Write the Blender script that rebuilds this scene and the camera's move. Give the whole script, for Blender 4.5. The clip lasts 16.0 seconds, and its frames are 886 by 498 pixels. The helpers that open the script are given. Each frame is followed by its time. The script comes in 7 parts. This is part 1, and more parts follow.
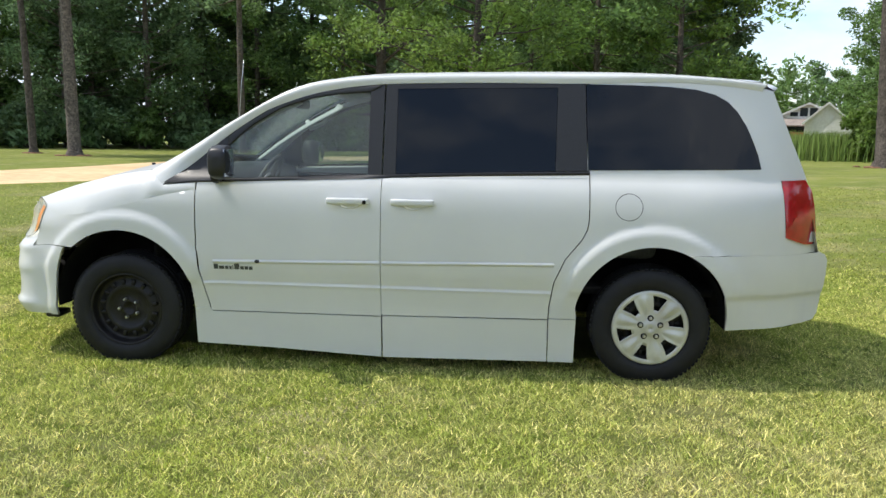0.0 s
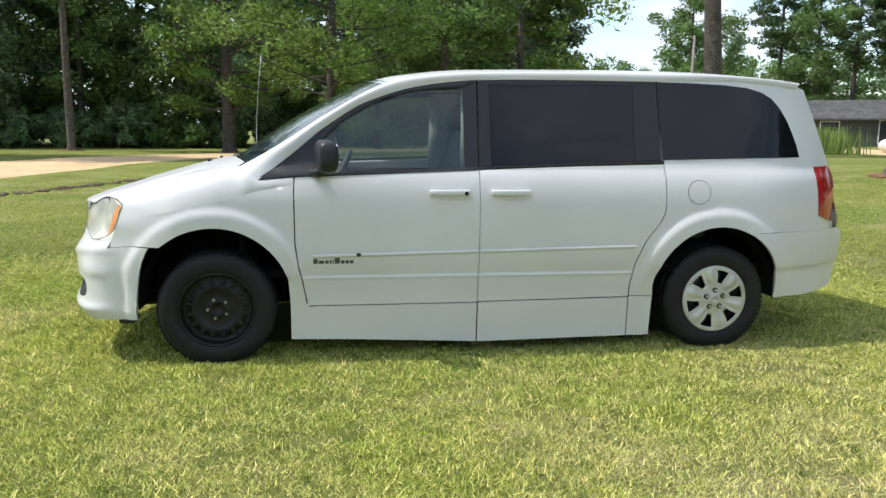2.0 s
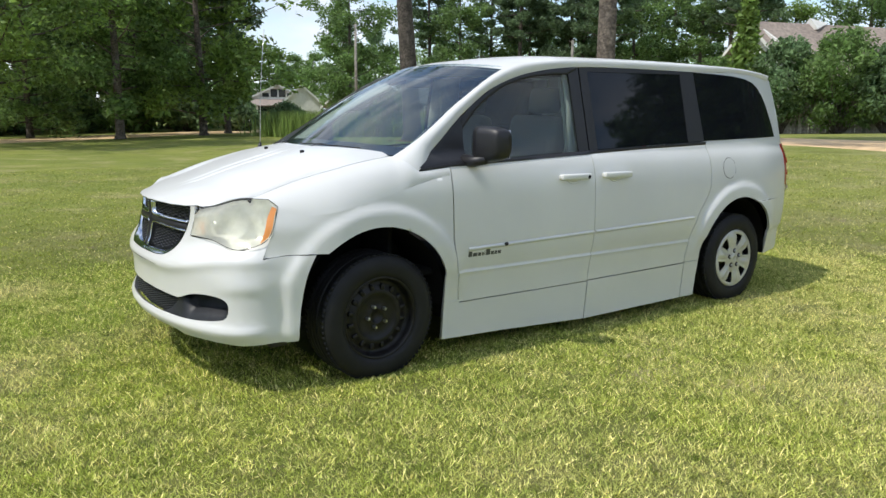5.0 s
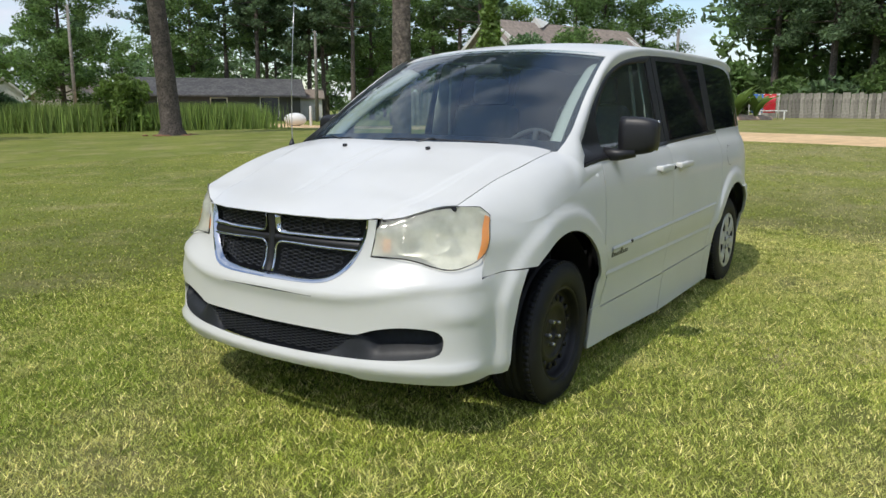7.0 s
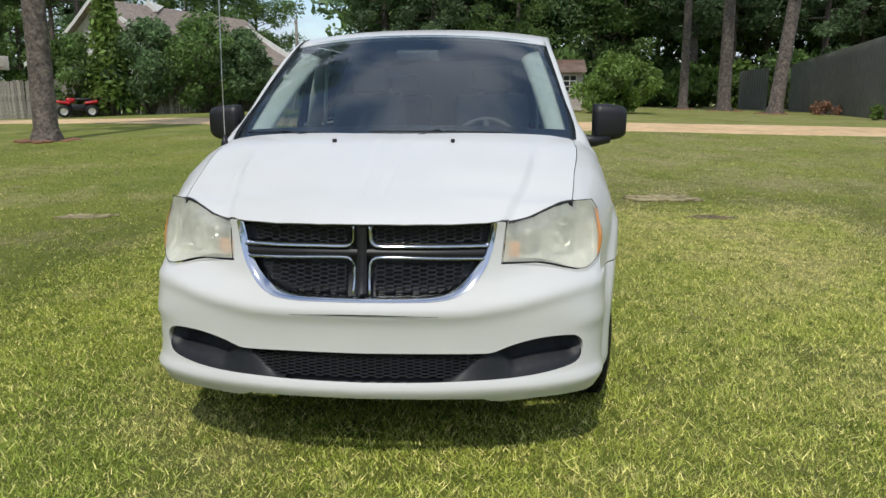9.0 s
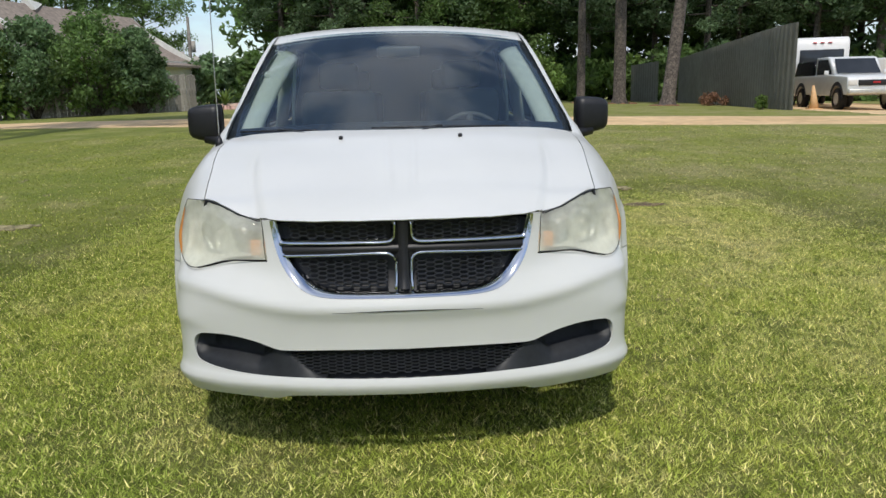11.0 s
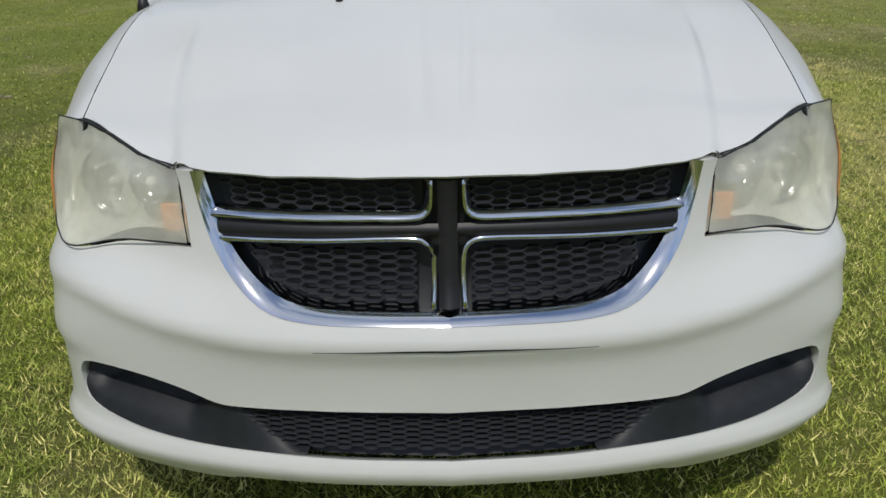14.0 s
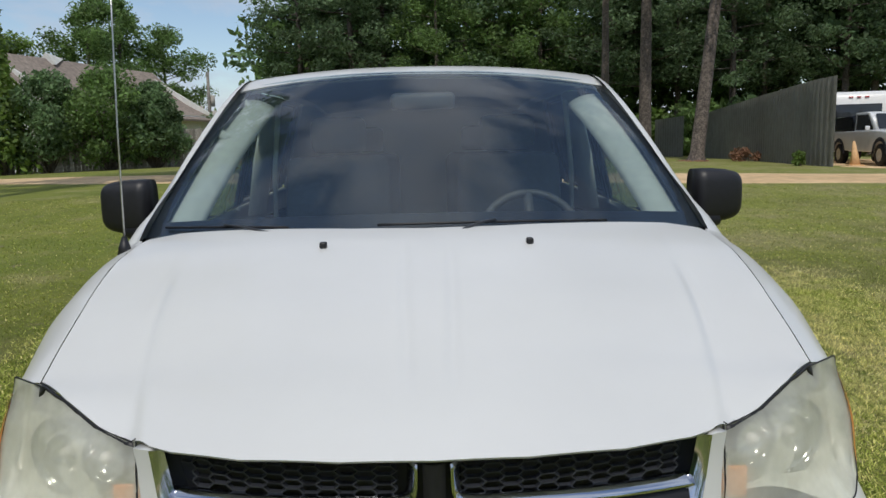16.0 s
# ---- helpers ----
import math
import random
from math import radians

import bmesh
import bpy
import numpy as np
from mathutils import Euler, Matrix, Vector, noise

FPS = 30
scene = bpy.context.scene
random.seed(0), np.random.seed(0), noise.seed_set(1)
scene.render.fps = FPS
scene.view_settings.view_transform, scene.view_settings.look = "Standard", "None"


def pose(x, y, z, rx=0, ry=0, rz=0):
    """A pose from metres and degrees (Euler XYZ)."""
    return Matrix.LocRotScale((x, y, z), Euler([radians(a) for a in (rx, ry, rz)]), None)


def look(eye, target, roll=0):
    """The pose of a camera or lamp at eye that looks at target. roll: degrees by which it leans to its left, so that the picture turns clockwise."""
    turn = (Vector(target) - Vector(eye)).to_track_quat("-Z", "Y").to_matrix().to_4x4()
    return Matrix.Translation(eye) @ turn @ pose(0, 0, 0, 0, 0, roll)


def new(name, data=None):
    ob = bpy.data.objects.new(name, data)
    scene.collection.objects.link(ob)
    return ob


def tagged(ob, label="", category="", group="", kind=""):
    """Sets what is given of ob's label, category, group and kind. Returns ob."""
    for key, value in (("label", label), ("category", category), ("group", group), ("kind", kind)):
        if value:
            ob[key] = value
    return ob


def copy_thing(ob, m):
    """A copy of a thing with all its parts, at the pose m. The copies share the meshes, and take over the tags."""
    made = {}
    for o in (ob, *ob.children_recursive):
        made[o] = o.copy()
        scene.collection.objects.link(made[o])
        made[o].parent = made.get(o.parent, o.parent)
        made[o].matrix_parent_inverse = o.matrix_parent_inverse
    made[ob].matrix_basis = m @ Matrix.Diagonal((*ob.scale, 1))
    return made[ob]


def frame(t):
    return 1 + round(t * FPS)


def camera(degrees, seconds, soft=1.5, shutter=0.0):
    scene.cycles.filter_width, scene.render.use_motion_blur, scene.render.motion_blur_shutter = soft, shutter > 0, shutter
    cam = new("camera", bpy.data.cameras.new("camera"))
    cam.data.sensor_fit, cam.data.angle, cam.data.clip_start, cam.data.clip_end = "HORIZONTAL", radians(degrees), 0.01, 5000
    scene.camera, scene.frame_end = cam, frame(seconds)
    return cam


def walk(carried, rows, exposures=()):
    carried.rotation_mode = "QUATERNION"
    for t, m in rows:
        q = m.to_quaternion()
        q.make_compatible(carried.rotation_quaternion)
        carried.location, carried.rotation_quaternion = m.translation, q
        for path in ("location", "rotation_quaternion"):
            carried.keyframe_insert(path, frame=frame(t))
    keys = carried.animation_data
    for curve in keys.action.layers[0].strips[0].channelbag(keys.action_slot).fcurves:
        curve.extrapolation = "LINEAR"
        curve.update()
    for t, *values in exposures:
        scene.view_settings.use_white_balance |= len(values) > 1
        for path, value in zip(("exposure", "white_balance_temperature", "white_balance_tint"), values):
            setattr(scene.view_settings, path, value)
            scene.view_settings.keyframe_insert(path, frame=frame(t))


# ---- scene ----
cam = camera(61.2, 16.0)
PATH = [
    (0, (0.707, -5.124, 1.408), (0.543, -3.155, 1.093), 0.9),
    (0.5, (0.461, -5.081, 1.378), (0.351, -3.108, 1.073), 1.2),
    (1, (0.057, -5.082, 1.387), (0.073, -3.105, 1.084), 1.3),
    (1.5, (-0.384, -5.189, 1.382), (-0.227, -3.219, 1.071), 1.0),
    (2, (-0.862, -5.3, 1.377), (-0.574, -3.346, 1.057), 0.7),
    (2.5, (-1.314, -5.419, 1.389), (-0.895, -3.489, 1.07), -0.1),
    (3, (-1.784, -5.338, 1.396), (-1.206, -3.45, 1.08), -0.5),
    (3.2, (-1.976, -5.288, 1.399), (-1.337, -3.42, 1.075), -0.2),
    (5.3, (-3.677, -3.981, 1.343), (-2.462, -2.432, 0.99), 0.1),
    (5.5, (-3.834, -3.829, 1.339), (-2.564, -2.326, 0.982), -0.2),
    (6, (-4.164, -3.344, 1.344), (-2.766, -1.96, 0.98), -0.7),
    (6.5, (-4.434, -2.858, 1.332), (-2.914, -1.608, 0.972), -0.3),
    (7, (-4.608, -2.355, 1.334), (-2.98, -1.253, 0.968), 0.2),
    (7.5, (-4.751, -1.82, 1.335), (-3.013, -0.907, 0.951), 0.2),
    (7.9, (-4.818, -1.388, 1.325), (-2.994, -0.674, 0.918), -0.4),
    (8, (-4.832, -1.29, 1.326), (-2.984, -0.641, 0.92), -0.7),
    (8.5, (-4.952, -0.847, 1.339), (-3.028, -0.488, 0.927), -0.8),
    (9, (-4.953, -0.499, 1.331), (-2.999, -0.333, 0.938), -0.2),
    (9.2, (-4.976, -0.386, 1.314), (-3.012, -0.277, 0.951), -0.2),
    (11.3, (-4.992, 0.002, 1.327), (-3.04, -0.113, 0.907), -1.2),
    (11.5, (-4.947, 0.016, 1.324), (-2.998, -0.111, 0.893), -1.2),
    (12, (-4.629, 0.055, 1.313), (-2.691, -0.079, 0.837), -1.7),
    (12.5, (-4.182, 0.105, 1.296), (-2.268, -0.023, 0.731), -1.9),
    (13, (-3.871, 0.104, 1.274), (-2.001, -0.008, 0.573), -1.0),
    (13.5, (-3.659, 0.02, 1.276), (-1.83, -0.034, 0.47), -0.7),
    (14, (-3.673, 0.009, 1.284), (-1.824, 0.01, 0.522), -1.2),
    (14.5, (-3.722, 0.026, 1.329), (-1.796, 0.026, 0.791), -1.5),
    (15, (-3.712, 0.035, 1.375), (-1.74, 0.006, 1.043), -1.5),
    (15.5, (-3.647, 0.033, 1.387), (-1.658, -0.032, 1.186), -1.5),
    (16, (-3.544, 0.008, 1.388), (-1.563, -0.043, 1.123), -1.1),
]
EXPOSURES = [(0.0, 0.68), (3.0, 0.64), (5.5, 0.37), (7.0, 0.12), (9.0, 0.0), (11.5, -0.04), (13.0, -0.32), (16.0, -0.30)]
walk(cam, [(t, look(eye, target, roll)) for t, eye, target, roll in PATH], EXPOSURES)

# ---- world, sun ----
SUN_TO = Vector((-0.92, 0.09, 1.42)).normalized()
sun_el = math.asin(SUN_TO.z)
world = bpy.data.worlds.new("world")
scene.world = world
world.use_nodes = True
wn, wl = world.node_tree.nodes, world.node_tree.links
wn.clear()
w_out = wn.new("ShaderNodeOutputWorld")
w_bg = wn.new("ShaderNodeBackground")
w_sky = wn.new("ShaderNodeTexSky")
w_sky.sky_type = "NISHITA"
w_sky.sun_disc = False
w_sky.sun_elevation = sun_el
w_sky.sun_rotation = math.atan2(SUN_TO.x, SUN_TO.y)
w_sky.dust_density = 0.6
w_co = wn.new("ShaderNodeTexCoord")
w_map = wn.new("ShaderNodeMapping")
w_map.inputs["Scale"].default_value = (1.0, 1.0, 2.6)
w_map.inputs["Location"].default_value = (4.103, -0.984, -1.29)
w_no = wn.new("ShaderNodeTexNoise")
w_no.inputs["Scale"].default_value = 2.6
w_no.inputs["Detail"].default_value = 9.0
w_no.inputs["Roughness"].default_value = 0.58
w_ramp = wn.new("ShaderNodeValToRGB")
w_ramp.color_ramp.elements[0].position = 0.42
w_ramp.color_ramp.elements[1].position = 0.56
w_mix = wn.new("ShaderNodeMix")
w_mix.data_type = "RGBA"
w_no2 = wn.new("ShaderNodeTexNoise")
w_no2.inputs["Scale"].default_value = 7.0
w_no2.inputs["Detail"].default_value = 6.0
w_cl = wn.new("ShaderNodeMix")
w_cl.data_type = "RGBA"
w_cl.inputs["A"].default_value = (2.5, 3.1, 4.2, 1)
w_cl.inputs["B"].default_value = (6.4, 6.7, 7.2, 1)
wl.new(w_co.outputs["Generated"], w_map.inputs["Vector"])
wl.new(w_map.outputs[0], w_no.inputs["Vector"])
wl.new(w_map.outputs[0], w_no2.inputs["Vector"])
wl.new(w_no.outputs["Fac"], w_ramp.inputs["Fac"])
wl.new(w_no2.outputs["Fac"], w_cl.inputs["Factor"])
wl.new(w_ramp.outputs["Color"], w_mix.inputs["Factor"])
wl.new(w_sky.outputs["Color"], w_mix.inputs["A"])
wl.new(w_cl.outputs["Result"], w_mix.inputs["B"])
wl.new(w_mix.outputs["Result"], w_bg.inputs["Color"])
w_bg.inputs["Strength"].default_value = 0.147
wl.new(w_bg.outputs[0], w_out.inputs[0])

sun = new("sun", bpy.data.lights.new("sun", "SUN"))
sun.data.energy = 2.6
sun.data.angle = radians(0.6)
sun.data.color = (1.0, 0.95, 0.86)
sun.matrix_world = look(SUN_TO * 60, (0, 0, 0))

# ---- materials ----
def mat(name, color, rough=0.5, metal=0.0, grain=0.0, grain_scale=20.0, bump=0.0, bump_scale=80.0, coat=0.0, blotch=None, blotch_scale=1.5, spec=0.5, island=0.0, objrand=0.0):
    """A principled material with two scales of variation: blotch (large) and grain (fine), in object coordinates."""
    m = bpy.data.materials.new(name)
    m.use_nodes = True
    n, l = m.node_tree.nodes, m.node_tree.links
    b = n["Principled BSDF"]
    b.inputs["Roughness"].default_value = rough
    b.inputs["Metallic"].default_value = metal
    b.inputs["Coat Weight"].default_value = coat
    b.inputs["Coat Roughness"].default_value = 0.06
    b.inputs["Specular IOR Level"].default_value = spec
    co = n.new("ShaderNodeTexCoord")
    rgb = n.new("ShaderNodeRGB")
    rgb.outputs[0].default_value = (*color, 1)
    cur = rgb.outputs[0]
    if blotch:
        t = n.new("ShaderNodeTexNoise")
        t.inputs["Scale"].default_value = blotch_scale
        t.inputs["Detail"].default_value = 5.0
        r = n.new("ShaderNodeValToRGB")
        r.color_ramp.elements[0].position, r.color_ramp.elements[1].position = 0.38, 0.66
        x = n.new("ShaderNodeMix")
        x.data_type = "RGBA"
        l.new(co.outputs["Object"], t.inputs["Vector"])
        l.new(t.outputs["Fac"], r.inputs["Fac"])
        l.new(r.outputs["Color"], x.inputs["Factor"])
        l.new(cur, x.inputs["A"])
        x.inputs["B"].default_value = (*blotch, 1)
        cur = x.outputs["Result"]
    if grain:
        t = n.new("ShaderNodeTexNoise")
        t.inputs["Scale"].default_value = grain_scale
        t.inputs["Detail"].default_value = 6.0
        mr = n.new("ShaderNodeMapRange")
        mr.inputs["From Min"].default_value, mr.inputs["From Max"].default_value = 0.3, 0.7
        mr.inputs["To Min"].default_value, mr.inputs["To Max"].default_value = 1 - grain, 1 + grain
        x = n.new("ShaderNodeVectorMath")
        x.operation = "SCALE"
        l.new(co.outputs["Object"], t.inputs["Vector"])
        l.new(t.outputs["Fac"], mr.inputs["Value"])
        l.new(cur, x.inputs[0])
        l.new(mr.outputs[0], x.inputs["Scale"])
        cur = x.outputs[0]
    if island or objrand:
        mr = n.new("ShaderNodeMapRange")
        amp = island or objrand
        mr.inputs["To Min"].default_value, mr.inputs["To Max"].default_value = 1 - amp, 1 + amp
        if island:
            g = n.new("ShaderNodeNewGeometry")
            l.new(g.outputs["Random Per Island"], mr.inputs["Value"])
        else:
            g = n.new("ShaderNodeObjectInfo")
            l.new(g.outputs["Random"], mr.inputs["Value"])
        x = n.new("ShaderNodeVectorMath")
        x.operation = "SCALE"
        l.new(cur, x.inputs[0])
        l.new(mr.outputs[0], x.inputs["Scale"])
        cur = x.outputs[0]
    l.new(cur, b.inputs["Base Color"])
    if bump:
        t = n.new("ShaderNodeTexNoise")
        t.inputs["Scale"].default_value = bump_scale
        t.inputs["Detail"].default_value = 4.0
        u = n.new("ShaderNodeBump")
        u.inputs["Strength"].default_value = 0.6
        u.inputs["Distance"].default_value = bump
        l.new(co.outputs["Object"], t.inputs["Vector"])
        l.new(t.outputs["Fac"], u.inputs["Height"])
        l.new(u.outputs[0], b.inputs["Normal"])
    return m


def glass_mat(name, tint, haze=0.0, haze_color=(0.6, 0.62, 0.55), ior=1.5, rough=0.0):
    """Thin pane: tinted see-through, a Fresnel gloss, and an optional milky layer."""
    m = bpy.data.materials.new(name)
    m.use_nodes = True
    n, l = m.node_tree.nodes, m.node_tree.links
    n.remove(n["Principled BSDF"])
    tr = n.new("ShaderNodeBsdfTransparent")
    tr.inputs[0].default_value = (*tint, 1)
    gl = n.new("ShaderNodeBsdfGlossy")
    gl.inputs["Roughness"].default_value = rough
    face = n.new("ShaderNodeLayerWeight")
    face.inputs["Blend"].default_value = 0.5
    steep = n.new("ShaderNodeMath")
    steep.operation = "POWER"
    steep.inputs[1].default_value = 5.0
    l.new(face.outputs["Facing"], steep.inputs[0])
    fr = n.new("ShaderNodeMapRange")
    fr.inputs["To Min"].default_value = 1.6 * ((ior - 1) / (ior + 1)) ** 2
    l.new(steep.outputs[0], fr.inputs["Value"])
    base = tr.outputs[0]
    if haze:
        df = n.new("ShaderNodeBsdfDiffuse")
        df.inputs[0].default_value = (*haze_color, 1)
        tl = n.new("ShaderNodeBsdfTranslucent")
        tl.inputs[0].default_value = (*haze_color, 1)
        ad = n.new("ShaderNodeMixShader")
        ad.inputs[0].default_value = 0.35
        l.new(df.outputs[0], ad.inputs[1])
        l.new(tl.outputs[0], ad.inputs[2])
        no = n.new("ShaderNodeTexNoise")
        no.inputs["Scale"].default_value = 9.0
        no.inputs["Detail"].default_value = 5.0
        mr = n.new("ShaderNodeMapRange")
        mr.inputs["From Min"].default_value, mr.inputs["From Max"].default_value = 0.3, 0.7
        mr.inputs["To Min"].default_value, mr.inputs["To Max"].default_value = haze * 0.7, min(1.0, haze * 1.25)
        co = n.new("ShaderNodeTexCoord")
        l.new(co.outputs["Object"], no.inputs["Vector"])
        l.new(no.outputs["Fac"], mr.inputs["Value"])
        mh = n.new("ShaderNodeMixShader")
        l.new(mr.outputs[0], mh.inputs[0])
        l.new(base, mh.inputs[1])
        l.new(ad.outputs[0], mh.inputs[2])
        base = mh.outputs[0]
    mx = n.new("ShaderNodeMixShader")
    l.new(fr.outputs[0], mx.inputs[0])
    l.new(base, mx.inputs[1])
    l.new(gl.outputs[0], mx.inputs[2])
    l.new(mx.outputs[0], n["Material Output"].inputs[0])
    return m


PAINT = mat("white_paint", (0.695, 0.70, 0.69), 0.36, grain=0.02, grain_scale=3.0, coat=0.40, blotch=(0.665, 0.67, 0.655), blotch_scale=1.2)
BLACK_TRIM = mat("black_trim", (0.012, 0.012, 0.015), 0.45, grain=0.15, grain_scale=60, bump=0.0004, bump_scale=600)
MESH_BLACK = mat("grille_plastic", (0.034, 0.037, 0.045), 0.30, grain=0.1, grain_scale=30)
BLACK_GLOSS = mat("black_gloss", (0.012, 0.012, 0.016), 0.22, grain=0.1, grain_scale=9)
DARK_GLASS = mat("privacy_glass", (0.006, 0.007, 0.010), 0.03, grain=0.2, grain_scale=2.0, spec=0.32)
SCOOP = mat("matt_black_plastic", (0.017, 0.019, 0.023), 0.5, grain=0.2, grain_scale=40, spec=0.35)
DARK = mat("dark_underside", (0.006, 0.006, 0.007), 0.85, grain=0.3, grain_scale=12, spec=0.2, blotch=(0.010, 0.0095, 0.009), blotch_scale=4)
CHROME = mat("chrome", (0.60, 0.63, 0.69), 0.09, 1.0, grain=0.04, grain_scale=15)
RUBBER = mat("tyre_rubber", (0.009, 0.009, 0.011), 0.62, spec=0.35, grain=0.25, grain_scale=14, blotch=(0.013, 0.013, 0.014), blotch_scale=3, bump=0.0006, bump_scale=200)
STEEL_BLACK = mat("black_steel", (0.006, 0.006, 0.007), 0.45, spec=0.35, grain=0.3, grain_scale=18, blotch=(0.014, 0.012, 0.011), blotch_scale=9)
SILVER = mat("silver_plastic", (0.60, 0.60, 0.56), 0.38, 0.35, grain=0.06, grain_scale=25, blotch=(0.48, 0.47, 0.43), blotch_scale=6)
NUT = mat("steel_nut", (0.55, 0.55, 0.54), 0.3, 0.9, grain=0.2, grain_scale=60)
AMBER = mat("amber_lens", (0.80, 0.31, 0.085), 0.2, grain=0.12, grain_scale=20, coat=0.4)
RED = mat("red_lens", (0.42, 0.012, 0.015), 0.12, grain=0.25, grain_scale=14, coat=0.6)
CLEAR_LENS = mat("white_lens", (0.75, 0.73, 0.70), 0.15, grain=0.1, grain_scale=30, coat=0.5)
REFLECTOR = mat("lamp_reflector", (0.72, 0.73, 0.72), 0.16, 0.9, grain=0.2, grain_scale=25)
LAMP_HOUSING = mat("lamp_housing", (0.74, 0.75, 0.70), 0.35, 0.3, grain=0.2, grain_scale=18)
# this haze colours a milky reflection into the door glass
GLASS_FRONT = glass_mat("front_glass", (0.62, 0.71, 0.68), haze=0.07, haze_color=(0.50, 0.58, 0.58), ior=1.45)
# bluish haze: a dusty film, with sky reflection put into its colour
GLASS_SHIELD = glass_mat("windscreen_glass", (0.70, 0.80, 0.79), haze=0.06, haze_color=(0.27, 0.44, 0.68), ior=1.75)
LENS = glass_mat("hazed_lens", (0.92, 0.92, 0.86), haze=0.62, haze_color=(0.82, 0.83, 0.74), ior=1.4, rough=0.06)
TRIM_GREY = mat("grey_interior_trim", (0.48, 0.51, 0.47), 0.6, grain=0.08, grain_scale=30)
CLOTH = mat("seat_cloth", (0.10, 0.105, 0.11), 0.9, grain=0.2, grain_scale=90, bump=0.001, bump_scale=300)
DASH = mat("dashboard_plastic", (0.055, 0.058, 0.06), 0.6, grain=0.15, grain_scale=70)
DECAL = mat("dark_grey_decal", (0.06, 0.065, 0.06), 0.5, grain=0.1, grain_scale=40)
BARK = mat("pine_bark", (0.095, 0.078, 0.068), 0.95, grain=0.55, grain_scale=14, bump=0.05, bump_scale=16, blotch=(0.17, 0.140, 0.120), blotch_scale=6.0, objrand=0.3)


def leaf_mat(name, color, rough=0.6):
    """Leaves: varied from blade to blade and from bough to bough, letting some light through."""
    m = mat(name, color, rough, grain=0.35, grain_scale=0.5, island=0.5)
    n, l = m.node_tree.nodes, m.node_tree.links
    b = n["Principled BSDF"]
    tl = n.new("ShaderNodeBsdfTranslucent")
    mx = n.new("ShaderNodeMixShader")
    mx.inputs[0].default_value = 0.5
    l.new(b.inputs["Base Color"].links[0].from_socket, tl.inputs[0])
    l.new(b.outputs[0], mx.inputs[1])
    l.new(tl.outputs[0], mx.inputs[2])
    l.new(mx.outputs[0], n["Material Output"].inputs[0])
    return m


LEAF_PINE = leaf_mat("pine_needles", (0.134, 0.205, 0.098), 0.7)
LEAF_BROAD = leaf_mat("broad_leaves", (0.166, 0.266, 0.081))
LEAF_LIGHT = leaf_mat("light_leaves", (0.198, 0.301, 0.070))
LEAF_DARK = leaf_mat("shade_leaves", (0.174, 0.270, 0.125), 0.7)
PALE_SOIL = mat("pale_soil", (0.34, 0.29, 0.16), 0.95, grain=0.4, grain_scale=14, blotch=(0.22, 0.19, 0.10), blotch_scale=3, bump=0.01, bump_scale=30)
SOIL = mat("dark_soil", (0.09, 0.065, 0.045), 0.95, grain=0.4, grain_scale=14, blotch=(0.20, 0.14, 0.09), blotch_scale=3, bump=0.01, bump_scale=30)
ROAD_DIRT = mat("sandy_dirt", (0.70, 0.50, 0.285), 0.95, grain=0.18, grain_scale=3, blotch=(0.58, 0.40, 0.215), blotch_scale=0.35, bump=0.01, bump_scale=12)

# ---- helpers for shapes ----
def smooth(a, b, v):
    t = min(1.0, max(0.0, (v - a) / (b - a)))
    return t * t * (3 - 2 * t)


def lerp_table(xs, ys, v):
    return float(np.interp(v, xs, ys))


def spline(xs, ys, v):
    """Monotone-looking cubic through a small table."""
    n = len(xs)
    if v <= xs[0]:
        return ys[0]
    if v >= xs[-1]:
        return ys[-1]
    i = max(k for k in range(n - 1) if xs[k] <= v)
    h = xs[i + 1] - xs[i]
    t = (v - xs[i]) / h
    m0 = (ys[i + 1] - ys[i - 1]) / (xs[i + 1] - xs[i - 1]) if i > 0 else (ys[i + 1] - ys[i]) / h
    m1 = (ys[i + 2] - ys[i]) / (xs[i + 2] - xs[i]) if i + 2 < n else (ys[i + 1] - ys[i]) / h
    return ((2 * t ** 3 - 3 * t * t + 1) * ys[i] + (t ** 3 - 2 * t * t + t) * h * m0 + (-2 * t ** 3 + 3 * t * t) * ys[i + 1] + (t ** 3 - t * t) * h * m1)


def bm_object(name, bm, material, parent=None, label="", shade=True):
    me = bpy.data.meshes.new(name)
    bm.to_mesh(me)
    bm.free()
    if shade:
        me.shade_smooth()
    me.materials.append(material)
    ob = new(name, me)
    if parent is not None:
        ob.parent = parent
    if label:
        ob["label"] = label
    return ob


part = bm_object


def thing(name, label, category, group="", kind="", loc=(0, 0, 0), rz=0.0):
    ob = new(name)
    ob.empty_display_size = 0.1
    ob.matrix_basis = pose(*loc, 0, 0, rz)
    return tagged(ob, label, category, group, kind)


def add_box(bm, c, s, bevel=0.0, rot=None, seg=2):
    m = Matrix.Translation(c) @ (rot.to_4x4() if rot is not None else Matrix()) @ Matrix.Diagonal((*s, 1))
    g = bmesh.ops.create_cube(bm, size=1.0, matrix=m)
    if bevel:
        es = {e for v in g["verts"] for e in v.link_edges}
        bmesh.ops.bevel(bm, geom=list(es), offset=bevel, segments=seg, profile=0.5, affect="EDGES")
    return bm


